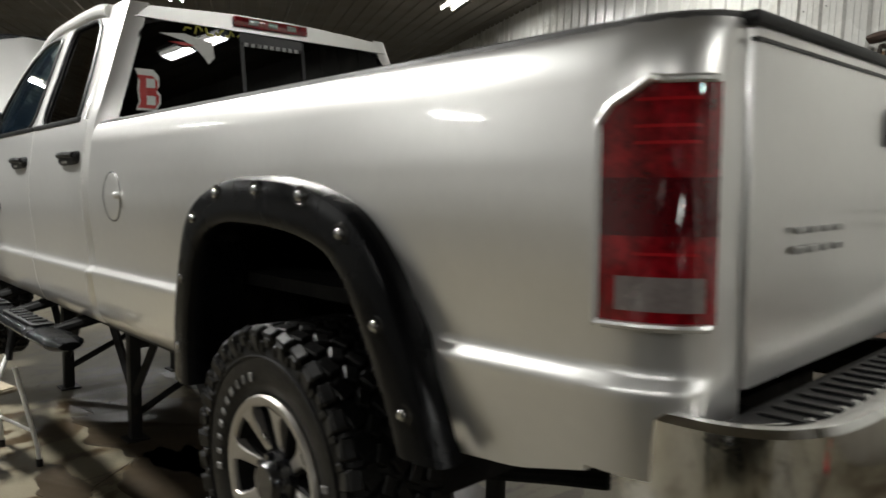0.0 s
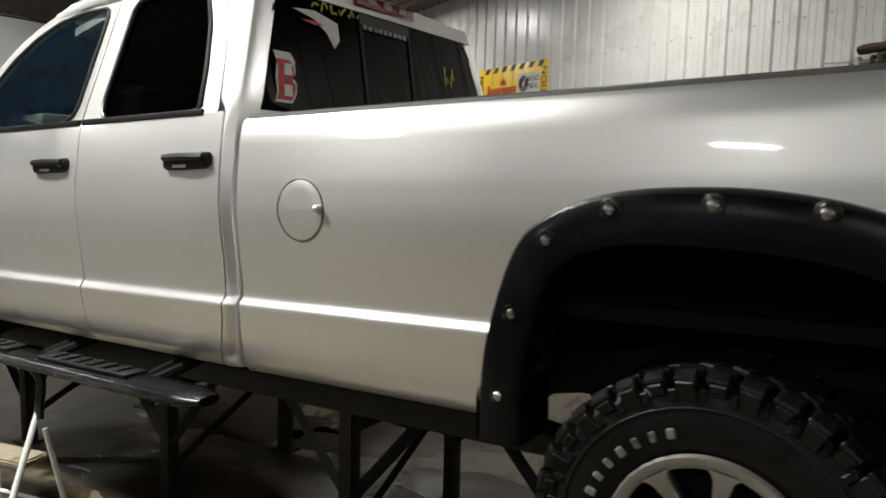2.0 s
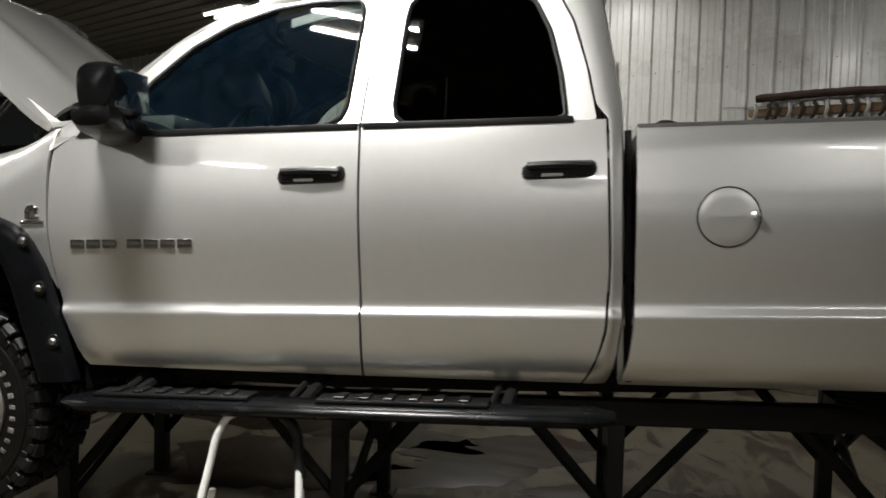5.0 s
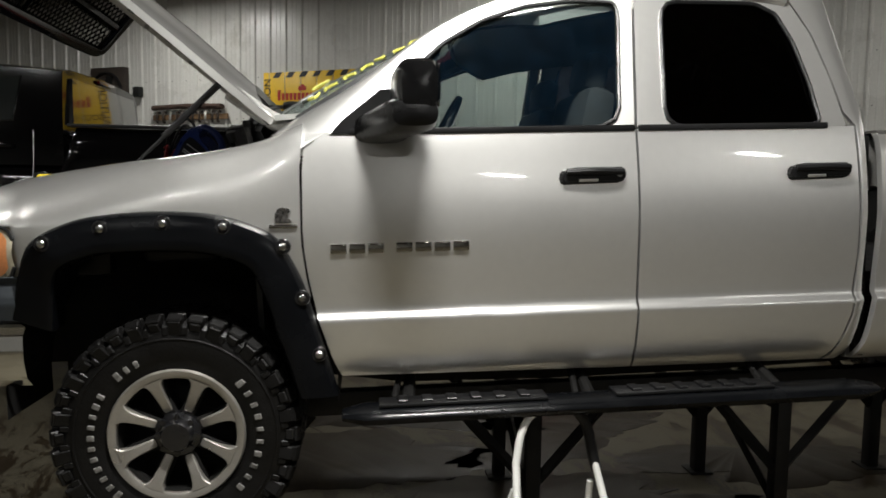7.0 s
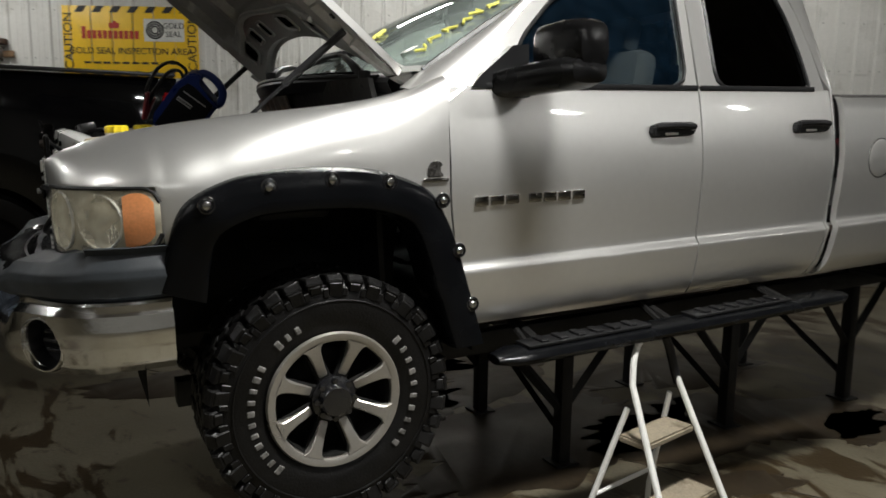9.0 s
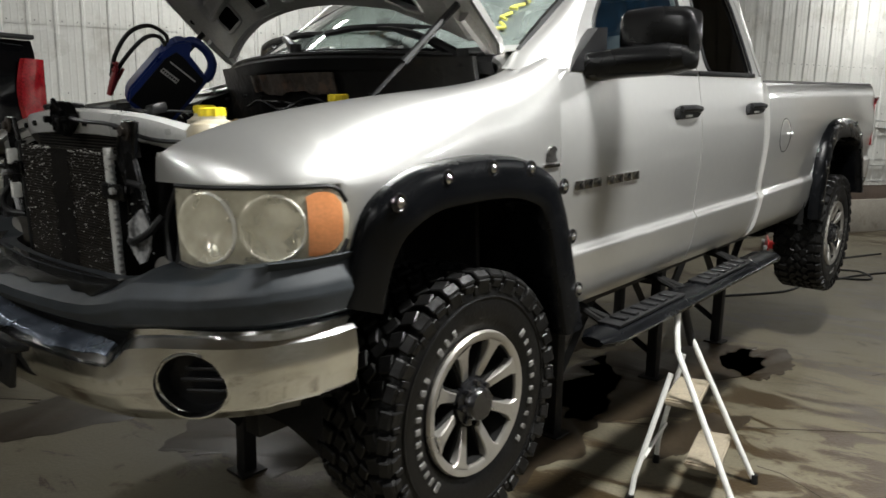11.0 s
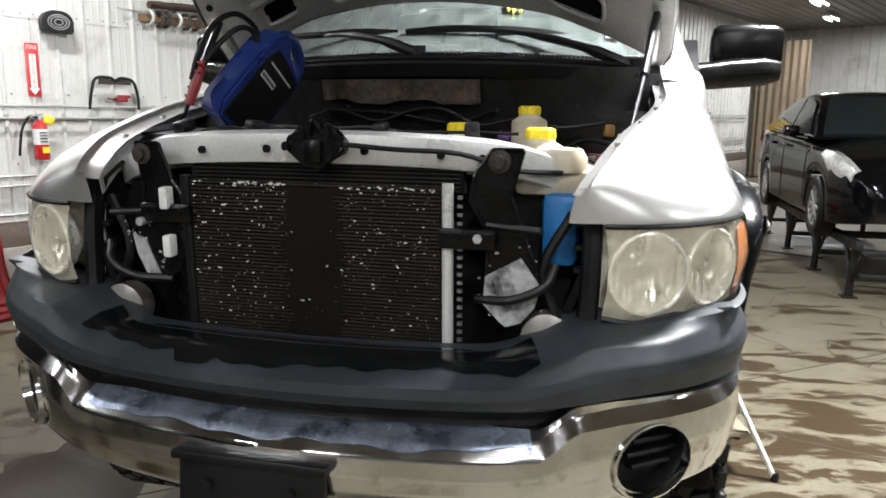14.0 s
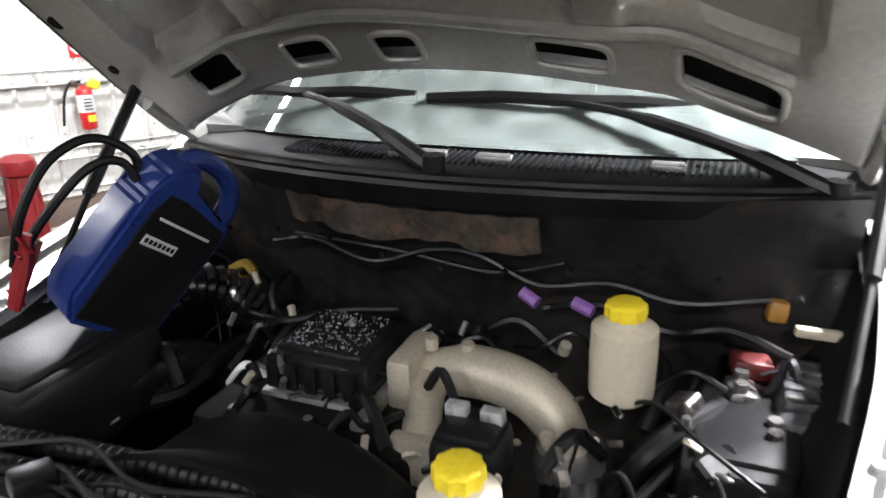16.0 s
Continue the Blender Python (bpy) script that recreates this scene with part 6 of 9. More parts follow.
cyl(bm, (-0.79, -0.09, 1.655), (-0.765, -0.09, 1.655), 0.010, 8)
cyl(bm, (-0.79, 0.07, 1.655), (-0.765, 0.07, 1.655), 0.010, 8)
bmesh.ops.transform(bm, matrix=Matrix.Translation((0, -0.012, 0)) @ Matrix.Diagonal((1, 0.78, 1, 1)) @ Matrix.Translation((0, 0.012, 0)), verts=bm.verts)
part("hood_latch", bm, BRACKET, TRUCK, "black hood latch bolted to the support")
bm = bmesh.new()
tube(bm, curve([(-0.765, -0.07, 1.66), (-0.772, -0.20, 1.652), (-0.762, -0.34, 1.645), (-0.72, -0.45, 1.61), (-0.66, -0.55, 1.60)], 5), 0.006, 6)
part("latch_cable", bm, BLACK, TRUCK)

# upper cooler strip and condenser with tubes and fins
bm = bmesh.new()
box(bm, (-0.70, 0.0, 1.585), (0.02, 0.68, 0.06), 0.003)
UC = part("upper_cooler", bm, UNDER, TRUCK)
for k in range(7):
    bm = bmesh.new()
    box(bm, (-0.712, 0.0, 1.56 + 0.009 * k), (0.006, 0.66, 0.003))
    part("cooling_fin", bm, CONDMAT, UC)
bm = bmesh.new()
box(bm, (-0.735, -0.02, 1.556), (0.012, 0.60, 0.014), 0.003)
part("cooler_rail", bm, STEEL, TRUCK)
bm = bmesh.new()
box(bm, (-0.765, 0.0, 1.385), (0.018, 0.62, 0.37))
CD = part("condenser", bm, CONDDARK, TRUCK, "black dirty air-conditioning condenser with bright chips")
for k in range(46):
    bm = bmesh.new()
    z = 1.208 + 0.0081 * k
    box(bm, (-0.7765, 0.0, z), (0.006, 0.60, 0.0034))
    part("cooling_tube", bm, CONDMAT, CD)
bm = bmesh.new()
for k in range(620):
    y = -0.295 + 0.59 * random.random()
    if -0.07 < y < 0.06 and random.random() < 0.85:
        continue
    z = 1.22 + 0.36 * random.random() ** 0.8
    r = random.choice((0.0006, 0.0006, 0.0007, 0.0008, 0.0010, 0.0012, 0.0018, 0.0030))
    box(bm, (-0.7805, y, z), (0.002, r * random.uniform(1, 2.4), r), 0, euler(random.uniform(-40, 40), 0, 0))
for k in range(60):
    y = -0.295 + 0.59 * random.random()
    if -0.07 < y < 0.06:
        continue
    box(bm, (-0.7805, y, 1.570 + random.uniform(-0.004, 0.006)), (0.002, random.uniform(0.003, 0.008), 0.003))
tagged(part("fin_chip", bm, mat("bright_chips", (0.72, 0.71, 0.68), 0.5, 0.2), CD), kind="stuff")
for y, m in ((-0.316, SUPPORT), (0.316, BLACK)):
    bm = bmesh.new()
    cyl(bm, (-0.77, y, 1.20), (-0.77, y, 1.585), 0.013, 10)
    part("header_tank", bm, m, CD)
for k in range(20):
    bm = bmesh.new()
    box(bm, (-0.775, -0.345, 1.215 + 0.018 * k), (0.012, 0.010, 0.006))
    part("tank_clip", bm, STEEL, CD)
# side brackets
BRK = {-1: ([(-0.412, 1.655), (-0.478, 1.655), (-0.452, 1.561), (-0.520, 1.381), (-0.447, 1.284), (-0.398, 1.326), (-0.405, 1.487), (-0.364, 1.550), (-0.372, 1.600)],
            [(-0.398, 1.394), (-0.432, 1.412), (-0.475, 1.431), (-0.524, 1.382), (-0.509, 1.334), (-0.480, 1.30), (-0.449, 1.288), (-0.430, 1.300), (-0.400, 1.333)], (-0.428, 1.632), (-0.300, -0.425, 1.473), (-0.388, 1.478)),
       1: ([(0.446, 1.655), (0.388, 1.655), (0.356, 1.571), (0.318, 1.520), (0.296, 1.487), (0.300, 1.455), (0.356, 1.360), (0.404, 1.338), (0.474, 1.445), (0.446, 1.487), (0.432, 1.550)],
           [(0.474, 1.442), (0.439, 1.436), (0.425, 1.402), (0.402, 1.349), (0.420, 1.340), (0.439, 1.352), (0.467, 1.402)], (0.430, 1.630), (0.430, 0.296, 1.500), (0.425, 1.480))}
for s in (-1, 1):
    outline, bare, top_bolt, (y0, y1, zs), low_bolt = BRK[s]
    bm = bmesh.new()
    prism(bm, outline, -0.765, -0.755, "x")
    br = part("support_bracket", bm, BRACKET, TRUCK, "black cooler bracket with scraped paint")
    bm = bmesh.new()
    for a, b in zip(outline, outline[1:] + outline[:1]):
        tube(bm, [(-0.766, *a), (-0.766, *b)], 0.0045, 5)
    part("bracket_flange", bm, BRACKET, br)
    bm = bmesh.new()
    lathe(bm, [(0.024, 0.0), (0.024, -0.006), (0.014, -0.008), (0.013, -0.018), (0.001, -0.018)], (-0.766, *top_bolt), "x", 14)
    part("bolt", bm, DARKMETAL, br)
    bm = bmesh.new()
    cyl(bm, (-0.806, *low_bolt), (-0.765, *low_bolt), 0.010, 6)
    part("bolt", bm, SCRAPED, br)
    bm = bmesh.new()
    box(bm, (-0.787, (y0 + y1) / 2, zs), (0.012, abs(y0 - y1), 0.044), 0.006)
    box(bm, (-0.794, (y0 + y1) / 2, zs + 0.012), (0.006, abs(y0 - y1) * 0.9, 0.008), 0.002)
    part("cross_strap", bm, BRACKET, br)
    bm = bmesh.new()
    prism(bm, [(u + random.uniform(-0.004, 0.004), w + random.uniform(-0.004, 0.004)) for u, w in bare], -0.772, -0.7665, "x")
    part("scraped_plate", bm, SCRAPED, br)
    # loose flakes of paint along the edge of the bare patch
    bm = bmesh.new()
    for k in range(26):
        u, w = random.choice(bare)
        r = random.choice((0.002, 0.003, 0.005))
        box(bm, (-0.7685, u + random.uniform(-0.03, 0.03), w + random.uniform(-0.01, 0.05)), (0.002, r * 1.6, r), 0, euler(random.uniform(-40, 40), 0, 0))
    tagged(part("paint_flake", bm, SCRAPED, br), kind="stuff")
    # dark frame beside the headlight
    bm = bmesh.new()
    tube(bm, curve([(-0.70, s * 0.62, 1.56), (-0.72, s * 0.625, 1.45), (-0.74, s * 0.62, 1.30), (-0.78, s * 0.60, 1.20)], 4), 0.022, 8)
    box(bm, (-0.66, s * 0.62, 1.42), (0.06, 0.02, 0.30), 0.006)
    for k in range(6):
        box(bm, (-0.70, s * 0.60, 1.25 + 0.05 * k), (0.03, 0.03, 0.012), 0.003, seg=1)
    part("lamp_mount", bm, BLACK, TRUCK)
    bm = bmesh.new()
    tube(bm, curve([(-0.70, s * 0.58, 1.52), (-0.72, s * 0.52, 1.40), (-0.74, s * 0.56, 1.28), (-0.72, s * 0.50, 1.22)], 5), 0.012, 8)
    tube(bm, curve([(-0.76, s * 0.40, 1.50), (-0.78, s * 0.52, 1.495)], 3), 0.008, 8)
    tube(bm, curve([(-0.76, s * 0.38, 1.34), (-0.79, s * 0.46, 1.35), (-0.78, s * 0.53, 1.38), (-0.75, s * 0.55, 1.42)], 5), 0.010, 8)
    part("hose", bm, BLACK, TRUCK)
    bm = bmesh.new()
    lathe(bm, [(0.055, 0), (0.06, -0.02), (0.058, -0.05), (0.03, -0.06), (0.001, -0.06)], (-0.70, s * 0.535, 1.255), "x", 20)
    part("horn", bm, RIMCUT, TRUCK)
bm = bmesh.new()
box(bm, (-0.60, 0, 1.36), (0.05, 1.15, 0.50))
part("radiator", bm, UNDER, TRUCK)
for s in (-1, 1):
    bm = bmesh.new()
    prism(bm, [(s * 0.44, 1.12), (s * 0.72, 1.12), (s * 0.70, 1.42), (s * 0.66, 1.575), (s * 0.52, 1.59), (s * 0.44, 1.60)], -0.585, -0.565, "x")
    part("splash_panel", bm, UNDER, TRUCK)
# wet streak down the middle of the condenser
bm = bmesh.new()
lft = [(-0.066 + random.uniform(-0.024, 0.012), 1.568 - 0.0092 * k) for k in range(40)]
rgt = [(0.060 + random.uniform(-0.012, 0.024), 1.208 + 0.0092 * k) for k in range(40)]
prism(bm, lft + rgt, -0.7806, -0.7797, "x")
part("wet_streak", bm, CONDDARK, CD)
# loose wiring and hoses along the top of the support
for k in range(4):
    bm = bmesh.new()
    y0, y1 = random.uniform(0.25, 0.58), random.uniform(-0.50, -0.10)
    x0 = random.uniform(-0.665, -0.56)
    pts = [(x0 + random.uniform(-0.025, 0.025), y0 + (y1 - y0) * q / 6, 1.672 + random.uniform(-0.004, 0.016)) for q in range(7)]
    tube(bm, curve(pts, 5), random.choice((0.003, 0.004, 0.005)), 7)
    part("cable", bm, BLACK if k % 3 else RUBBER, TRUCK)
for y in (0.40, 0.20, -0.12, -0.34):
    bm = bmesh.new()
    box(bm, (-0.635, y, 1.685), (0.05, 0.035, 0.028), 0.006, euler(random.uniform(-10, 10), random.uniform(-10, 10), random.uniform(-30, 30)))
    part("connector_block", bm, BLACK, TRUCK)
for y, w in ((0.50, 0.06), (0.43, 0.05)):
    bm = bmesh.new()
    box(bm, (-0.635, y, 1.640), (0.035, w, 0.002), 0, euler(0, 4, 0))
    part("warning_label", bm, YELLOW, RS)
bm = bmesh.new()
box(bm, (-0.62, -0.55, 1.475), (0.11, 0.085, 0.16), 0.02)
part("washer_tank", bm, BLUEFLUID, TRUCK, "blue washer fluid tank behind the headlight")

# ---- engine bay ----
bm = bmesh.new()
panel(bm, [[Vector((x, y, z)) for x, z in ((0.10 + 0.16 * abs(y / 0.8) ** 2, 1.838), (0.15 + 0.14 * abs(y / 0.8) ** 2, 1.70), (0.22, 1.60), (0.26, 1.40), (0.27, 1.0))] for y in [-0.76 + 0.095 * k for k in range(17)]], (1, 0, 0), 0.02)
part("firewall", bm, BLANKET, TRUCK, "dark insulated firewall with stains")
bm = bmesh.new()
tube(bm, curve([(0.15, 0.42, 1.675), (0.13, 0.30, 1.70), (0.13, 0.16, 1.665), (0.14, 0.03, 1.70), (0.13, -0.08, 1.705), (0.14, -0.20, 1.655), (0.14, -0.34, 1.675), (0.15, -0.47, 1.65), (0.18, -0.62, 1.665)], 6), 0.006, 6)
tube(bm, curve([(0.15, 0.36, 1.70), (0.14, 0.10, 1.69), (0.16, -0.1, 1.66), (0.15, -0.25, 1.70)], 6), 0.005, 6)
tube(bm, curve([(0.20, -0.2, 1.58), (0.17, -0.32, 1.615), (0.18, -0.45, 1.575), (0.15, -0.56, 1.61), (0.1, -0.66, 1.60)], 6), 0.008, 6)
part("wiring_loom", bm, BLACK, TRUCK)
bm = bmesh.new()
panel(bm, [[Vector((0.082 + 0.05 * (abs(y) / 0.4) ** 2 + 0.022 * t + 0.005 * math.sin(k * 1.7), y, 1.80 - (0.072 + 0.008 * math.sin(k * 0.45) + 0.003 * math.sin(k * 1.3)) * t)) for t in (0, 0.25, 0.5, 0.75, 1)] for k, y in enumerate(np.linspace(-0.21, 0.36, 28))], (1, 0, 0), 0.008)
part("heat_shield", bm, mat("stained_foil", (0.085, 0.070, 0.058), 0.42, 0.3, 0.5, 9, 60, 0.8, dirt=(0.20, 0.125, 0.085), dirt_scale=11, dirt_at=0.58), TRUCK)
bm = bmesh.new()
box(bm, (-0.03, 0.13, 1.30), (0.46, 0.44, 0.42), 0.03)
part("engine_block", bm, UNDER, TRUCK, "dark engine block")
bm = bmesh.new()
box(bm, (-0.055, 0.14, 1.550), (0.19, 0.22, 0.075), 0.020)
box(bm, (-0.05, 0.14, 1.590), (0.155, 0.18, 0.016), 0.008)
VC = part("valve_cover", bm, mat("wet_black_cover", (0.010, 0.010, 0.011), 0.16, 0, 0.3, 9, 60, 0.5), TRUCK, "wet black engine cover")
for k in range(5):
    bm = bmesh.new()
    box(bm, (-0.158, 0.06 + 0.04 * k, 1.552), (0.010, 0.024, 0.05), 0.002, seg=1)
    part("cover_rib", bm, VC.data.materials[0], VC)
# pale beads put the wet cover's white sparkle into their colour
bm = bmesh.new()
for k in range(300):
    x, y = random.uniform(-0.12, 0.022), random.uniform(0.06, 0.22)
    r = random.choice((0.0009, 0.0012, 0.0016, 0.0022))
    bmesh.ops.create_icosphere(bm, subdivisions=1, radius=r, matrix=Matrix.Translation((x, y, 1.599)) @ Matrix.Diagonal((1.6, 1, 0.6, 1)))
tagged(part("water_glints", bm, mat("pale_water_glints", (0.42, 0.43, 0.45), 0.06, 0.4), VC), kind="stuff")
bm = bmesh.new()
box(bm, (-0.145, 0.15, 1.490), (0.04, 0.20, 0.060), 0.008)
for k in range(4):
    cyl(bm, (-0.168, 0.08 + 0.045 * k, 1.49), (-0.15, 0.08 + 0.045 * k, 1.49), 0.010, 8)
box(bm, (-0.03, 0.02, 1.50), (0.36, 0.03, 0.05), 0.008)
part("cylinder_head", bm, ALU, TRUCK)
bm = bmesh.new()
tube(bm, curve([(-0.05, -0.03, 1.53), (-0.055, -0.10, 1.562), (-0.06, -0.18, 1.568), (-0.072, -0.25, 1.556), (-0.085, -0.302, 1.518), (-0.09, -0.322, 1.46)], 5), [0.042] * 6 + [0.046] * 14 + [0.044] * 6, 16)
for q in (-0.06, -0.13):
    cyl(bm, (-0.06, q, 1.60), (-0.06, q, 1.622), 0.012, 8)
box(bm, (-0.06, -0.02, 1.54), (0.13, 0.05, 0.12), 0.012)
tube(bm, curve([(-0.03, -0.055, 1.55), (-0.12, -0.07, 1.53), (-0.22, -0.10, 1.48)], 5), 0.034, 12)
box(bm, (-0.215, -0.10, 1.485), (0.03, 0.10, 0.09), 0.01)
part("intake_elbow", bm, BEIGE, TRUCK, "cast metal intake elbow")
bm = bmesh.new()
lathe(bm, [(0.058, -0.03), (0.062, 0.0), (0.058, 0.03)], (-0.092, -0.325, 1.455), "z", 20)
part("hose_clamp", bm, STEEL, TRUCK)
bm = bmesh.new()
tube(bm, curve([(-0.092, -0.322, 1.46), (-0.105, -0.335, 1.42), (-0.18, -0.37, 1.35), (-0.28, -0.42, 1.28), (-0.45, -0.48, 1.22), (-0.55, -0.45, 1.2)], 5), 0.058, 14)
tube(bm, curve([(-0.5, 0.10, 1.50), (-0.40, 0.05, 1.52), (-0.28, 0.10, 1.47)], 5), 0.03, 10)
tube(bm, curve([(0.02, -0.42, 1.35), (-0.06, -0.52, 1.42), (-0.18, -0.56, 1.40), (-0.24, -0.50, 1.30)], 5), 0.03, 12)
tube(bm, curve([(-0.40, 0.55, 1.50), (-0.30, 0.48, 1.55), (-0.15, 0.46, 1.53), (-0.02, 0.42, 1.45)], 5), 0.045, 12)
tube(bm, curve([(0.10, 0.30, 1.50), (-0.02, 0.28, 1.56), (-0.12, 0.30, 1.48)], 5), 0.012, 8)
tube(bm, curve([(-0.55, 0.45, 1.60), (-0.56, 0.2, 1.615), (-0.555, 0.0, 1.61), (-0.54, -0.2, 1.60), (-0.50, -0.38, 1.57)], 6), 0.015, 8)
part("engine_hose", bm, BLACK, TRUCK, "black rubber hoses of the engine")
for z in (1.535, 1.425):
    bm = bmesh.new()
    box(bm, (-0.790, 0.358, z), (0.03, 0.022, 0.05), 0.005)
    part("white_connector", bm, WHITE, TRUCK)
# ribbed intake hose
bm = bmesh.new()
pts = curve([(-0.20, 0.575, 1.555), (-0.10, 0.56, 1.595), (0.0, 0.545, 1.610), (0.08, 0.50, 1.57), (0.11, 0.45, 1.50)], 8)
tube(bm, pts, [0.045 + (0.007 if k % 2 else 0.0) for k in range(len(pts))], 14)
part("ribbed_hose", bm, GLOSSBLACK, TRUCK, "black ribbed air intake hose")
# fan shroud
bm = bmesh.new()
rows = []
for k in range(25):
    a = radians(-10 + 200 * k / 24)
    rows.append([Vector((x, 0.05 + r * math.cos(a), 1.30 + r * math.sin(a))) for x, r in ((-0.34, 0.315), (-0.36, 0.325), (-0.46, 0.335), (-0.54, 0.38))])
panel(bm, rows, (0, 0, -1), 0.01)
box(bm, (-0.545, -0.02, 1.50), (0.02, 1.05, 0.20), 0.006)
for k in range(60):
    box(bm, (-0.50, -0.46 + 0.016 * k, 1.606), (0.03, 0.004, 0.006))
part("fan_shroud", bm, BLACK, TRUCK, "black plastic fan shroud")
bm = bmesh.new()
for k in range(9):
    a = 2 * math.pi * k / 9
    box(bm, (-0.42, 0.05 + 0.17 * math.cos(a), 1.30 + 0.17 * math.sin(a)), (0.03, 0.22, 0.075), 0.004, euler(math.degrees(a), 0, 0) @ euler(0, 0, 28), 1)
cyl(bm, (-0.45, 0.05, 1.30), (-0.36, 0.05, 1.30), 0.075, 20)
part("fan", bm, BLACK, TRUCK)
# batteries and fuse boxes
for c, sz, nm, lab in (((-0.34, 0.60, 1.565), (0.30, 0.34, 0.16), "air_box", "black air filter box"), ((-0.02, -0.60, 1.44), (0.26, 0.20, 0.18), "fuse_box", "black fuse box"), ((-0.40, -0.56, 1.40), (0.24, 0.18, 0.20), "battery", "black battery"), ((-0.285, -0.222, 1.570), (0.10, 0.11, 0.10), "filter_box", "small black box on the engine")):
    bm = bmesh.new()
    box(bm, c, sz, 0.022)
    box(bm, (c[0], c[1], c[2] + sz[2] / 2), (sz[0] * 0.8, sz[1] * 0.8, 0.02), 0.008)
    part(nm, bm, BLACK, TRUCK, lab)
for y in (-0.250, -0.195):
    bm = bmesh.new()
    box(bm, (-0.27, y, 1.636), (0.02, 0.035, 0.02), 0.003)
    part("terminal_cover", bm, SCRAPED, TRUCK)
for k in range(14):
    bm = bmesh.new()
    p = Vector((random.uniform(-0.25, 0.12), random.uniform(-0.68, -0.48), random.uniform(1.44, 1.55)))
    if k % 3:
        box(bm, p, (random.uniform(0.02, 0.06), random.uniform(0.02, 0.05), 0.03), 0.006, euler(random.uniform(-30, 30), random.uniform(-30, 30), random.uniform(0, 90)), 1)
    else:
        tube(bm, [p, p + Vector((random.uniform(-0.06, 0.06), random.uniform(-0.05, 0.05), 0.03))], random.uniform(0.008, 0.018), 10)
    part("brake_valve", bm, (DULL, BLACK, BLACK, DULL, GLOSSBLACK)[k % 5], TRUCK)
bm = bmesh.new()
lathe(bm, [(0.055, 0), (0.058, 0.03), (0.034, 0.05), (0.001, 0.05)], (0.06, -0.58, 1.49), "z", 18)
part("brake_unit", bm, DULL, TRUCK, "bright metal brake unit")
# small random bright bits, added for the bay's crisp highlights
for k in range(58):
    bm = bmesh.new()
    p = Vector((random.uniform(-0.38, 0.16), random.uniform(-0.66, 0.50), random.uniform(1.50, 1.60)))
    if k % 2:
        cyl(bm, p, p + Vector((random.uniform(-0.02, 0.02), random.uniform(-0.02, 0.02), 0.02)), random.uniform(0.005, 0.012), 8)
    else:
        box(bm, p, (0.03, 0.012, 0.006), 0.002, euler(random.uniform(-40, 40), random.uniform(-40, 40), random.uniform(0, 180)), 1)
    part("clamp", bm, (STEEL, DULL, GLOSSBLACK, BEIGE, DULL)[k % 5], TRUCK)
PURPLE = mat("purple_plastic", (0.22, 0.10, 0.32), 0.5)
for p, q in (((0.165, -0.16, 1.625), (0.155, -0.195, 1.61)), ((0.15, -0.27, 1.625), (0.14, -0.31, 1.615))):
    bm = bmesh.new()
    tube(bm, [p, q], 0.013, 8)
    part("connector", bm, PURPLE, TRUCK)
bm = bmesh.new()
tube(bm, curve([(0.13, 0.47, 1.60), (0.14, 0.50, 1.615), (0.13, 0.535, 1.60)], 4), 0.012, 8)
part("brass_fitting", bm, mat("brass", (0.55, 0.36, 0.08), 0.35, 0.8), TRUCK)
for k in range(14):
    bm = bmesh.new()
    a = Vector((random.uniform(-0.25, 0.15), random.uniform(-0.55, 0.55), random.uniform(1.42, 1.55)))
    b = a + Vector((random.uniform(-0.12, 0.12), random.uniform(-0.2, 0.2), random.uniform(-0.05, 0.06)))
    tube(bm, curve([a, a.lerp(b, 0.5) + Vector((0, 0, 0.05)), b], 5), random.choice((0.006, 0.009, 0.012)), 6)
    part("cable", bm, BLACK, TRUCK)


def reservoir(c, r, h, label):
    bm = bmesh.new()
    lathe(bm, [(r * 0.8, -h), (r, -h * 0.93), (r * 1.02, -h * 0.4), (r, -0.012), (r * 0.62, 0.0), (r * 0.55, 0.02)], c, "z", 24)
    ob = part("reservoir", bm, MILKY, TRUCK, label)
    bm = bmesh.new()
    lathe(bm, [(r * 0.60, 0.008), (r * 0.62, 0.012), (r * 0.60, 0.028), (r * 0.5, 0.032), (0.001, 0.032)], c, "z", 40)
    for v in bm.verts:
        a = math.atan2(v.co.y - c[1], v.co.x - c[0])
        if v.co.z < c[2] + 0.030:
            g = 1 + 0.05 * math.cos(a * 10)
            v.co.x, v.co.y = c[0] + (v.co.x - c[0]) * g, c[1] + (v.co.y - c[1]) * g
    part("reservoir_cap", bm, YELLOW, ob, "yellow screw cap")
    return ob


reservoir((-0.028, -0.395, 1.690), 0.055, 0.135, "milky brake fluid reservoir with yellow cap")
reservoir((-0.552, -0.488, 1.656), 0.058, 0.10, "milky coolant filler neck with yellow cap")
reservoir((-0.45, -0.27, 1.660), 0.052, 0.075, "milky fluid bottle with yellow cap")
bm = bmesh.new()
box(bm, (-0.57, -0.53, 1.575), (0.16, 0.18, 0.06), 0.02)
lathe(bm, [(0.048, 0), (0.047, 0.03), (0.036, 0.047), (0.001, 0.052)], (-0.615, -0.555, 1.60), "z", 20)
part("coolant_tank", bm, MILKY, TRUCK, "cream coolant tank beside the support")

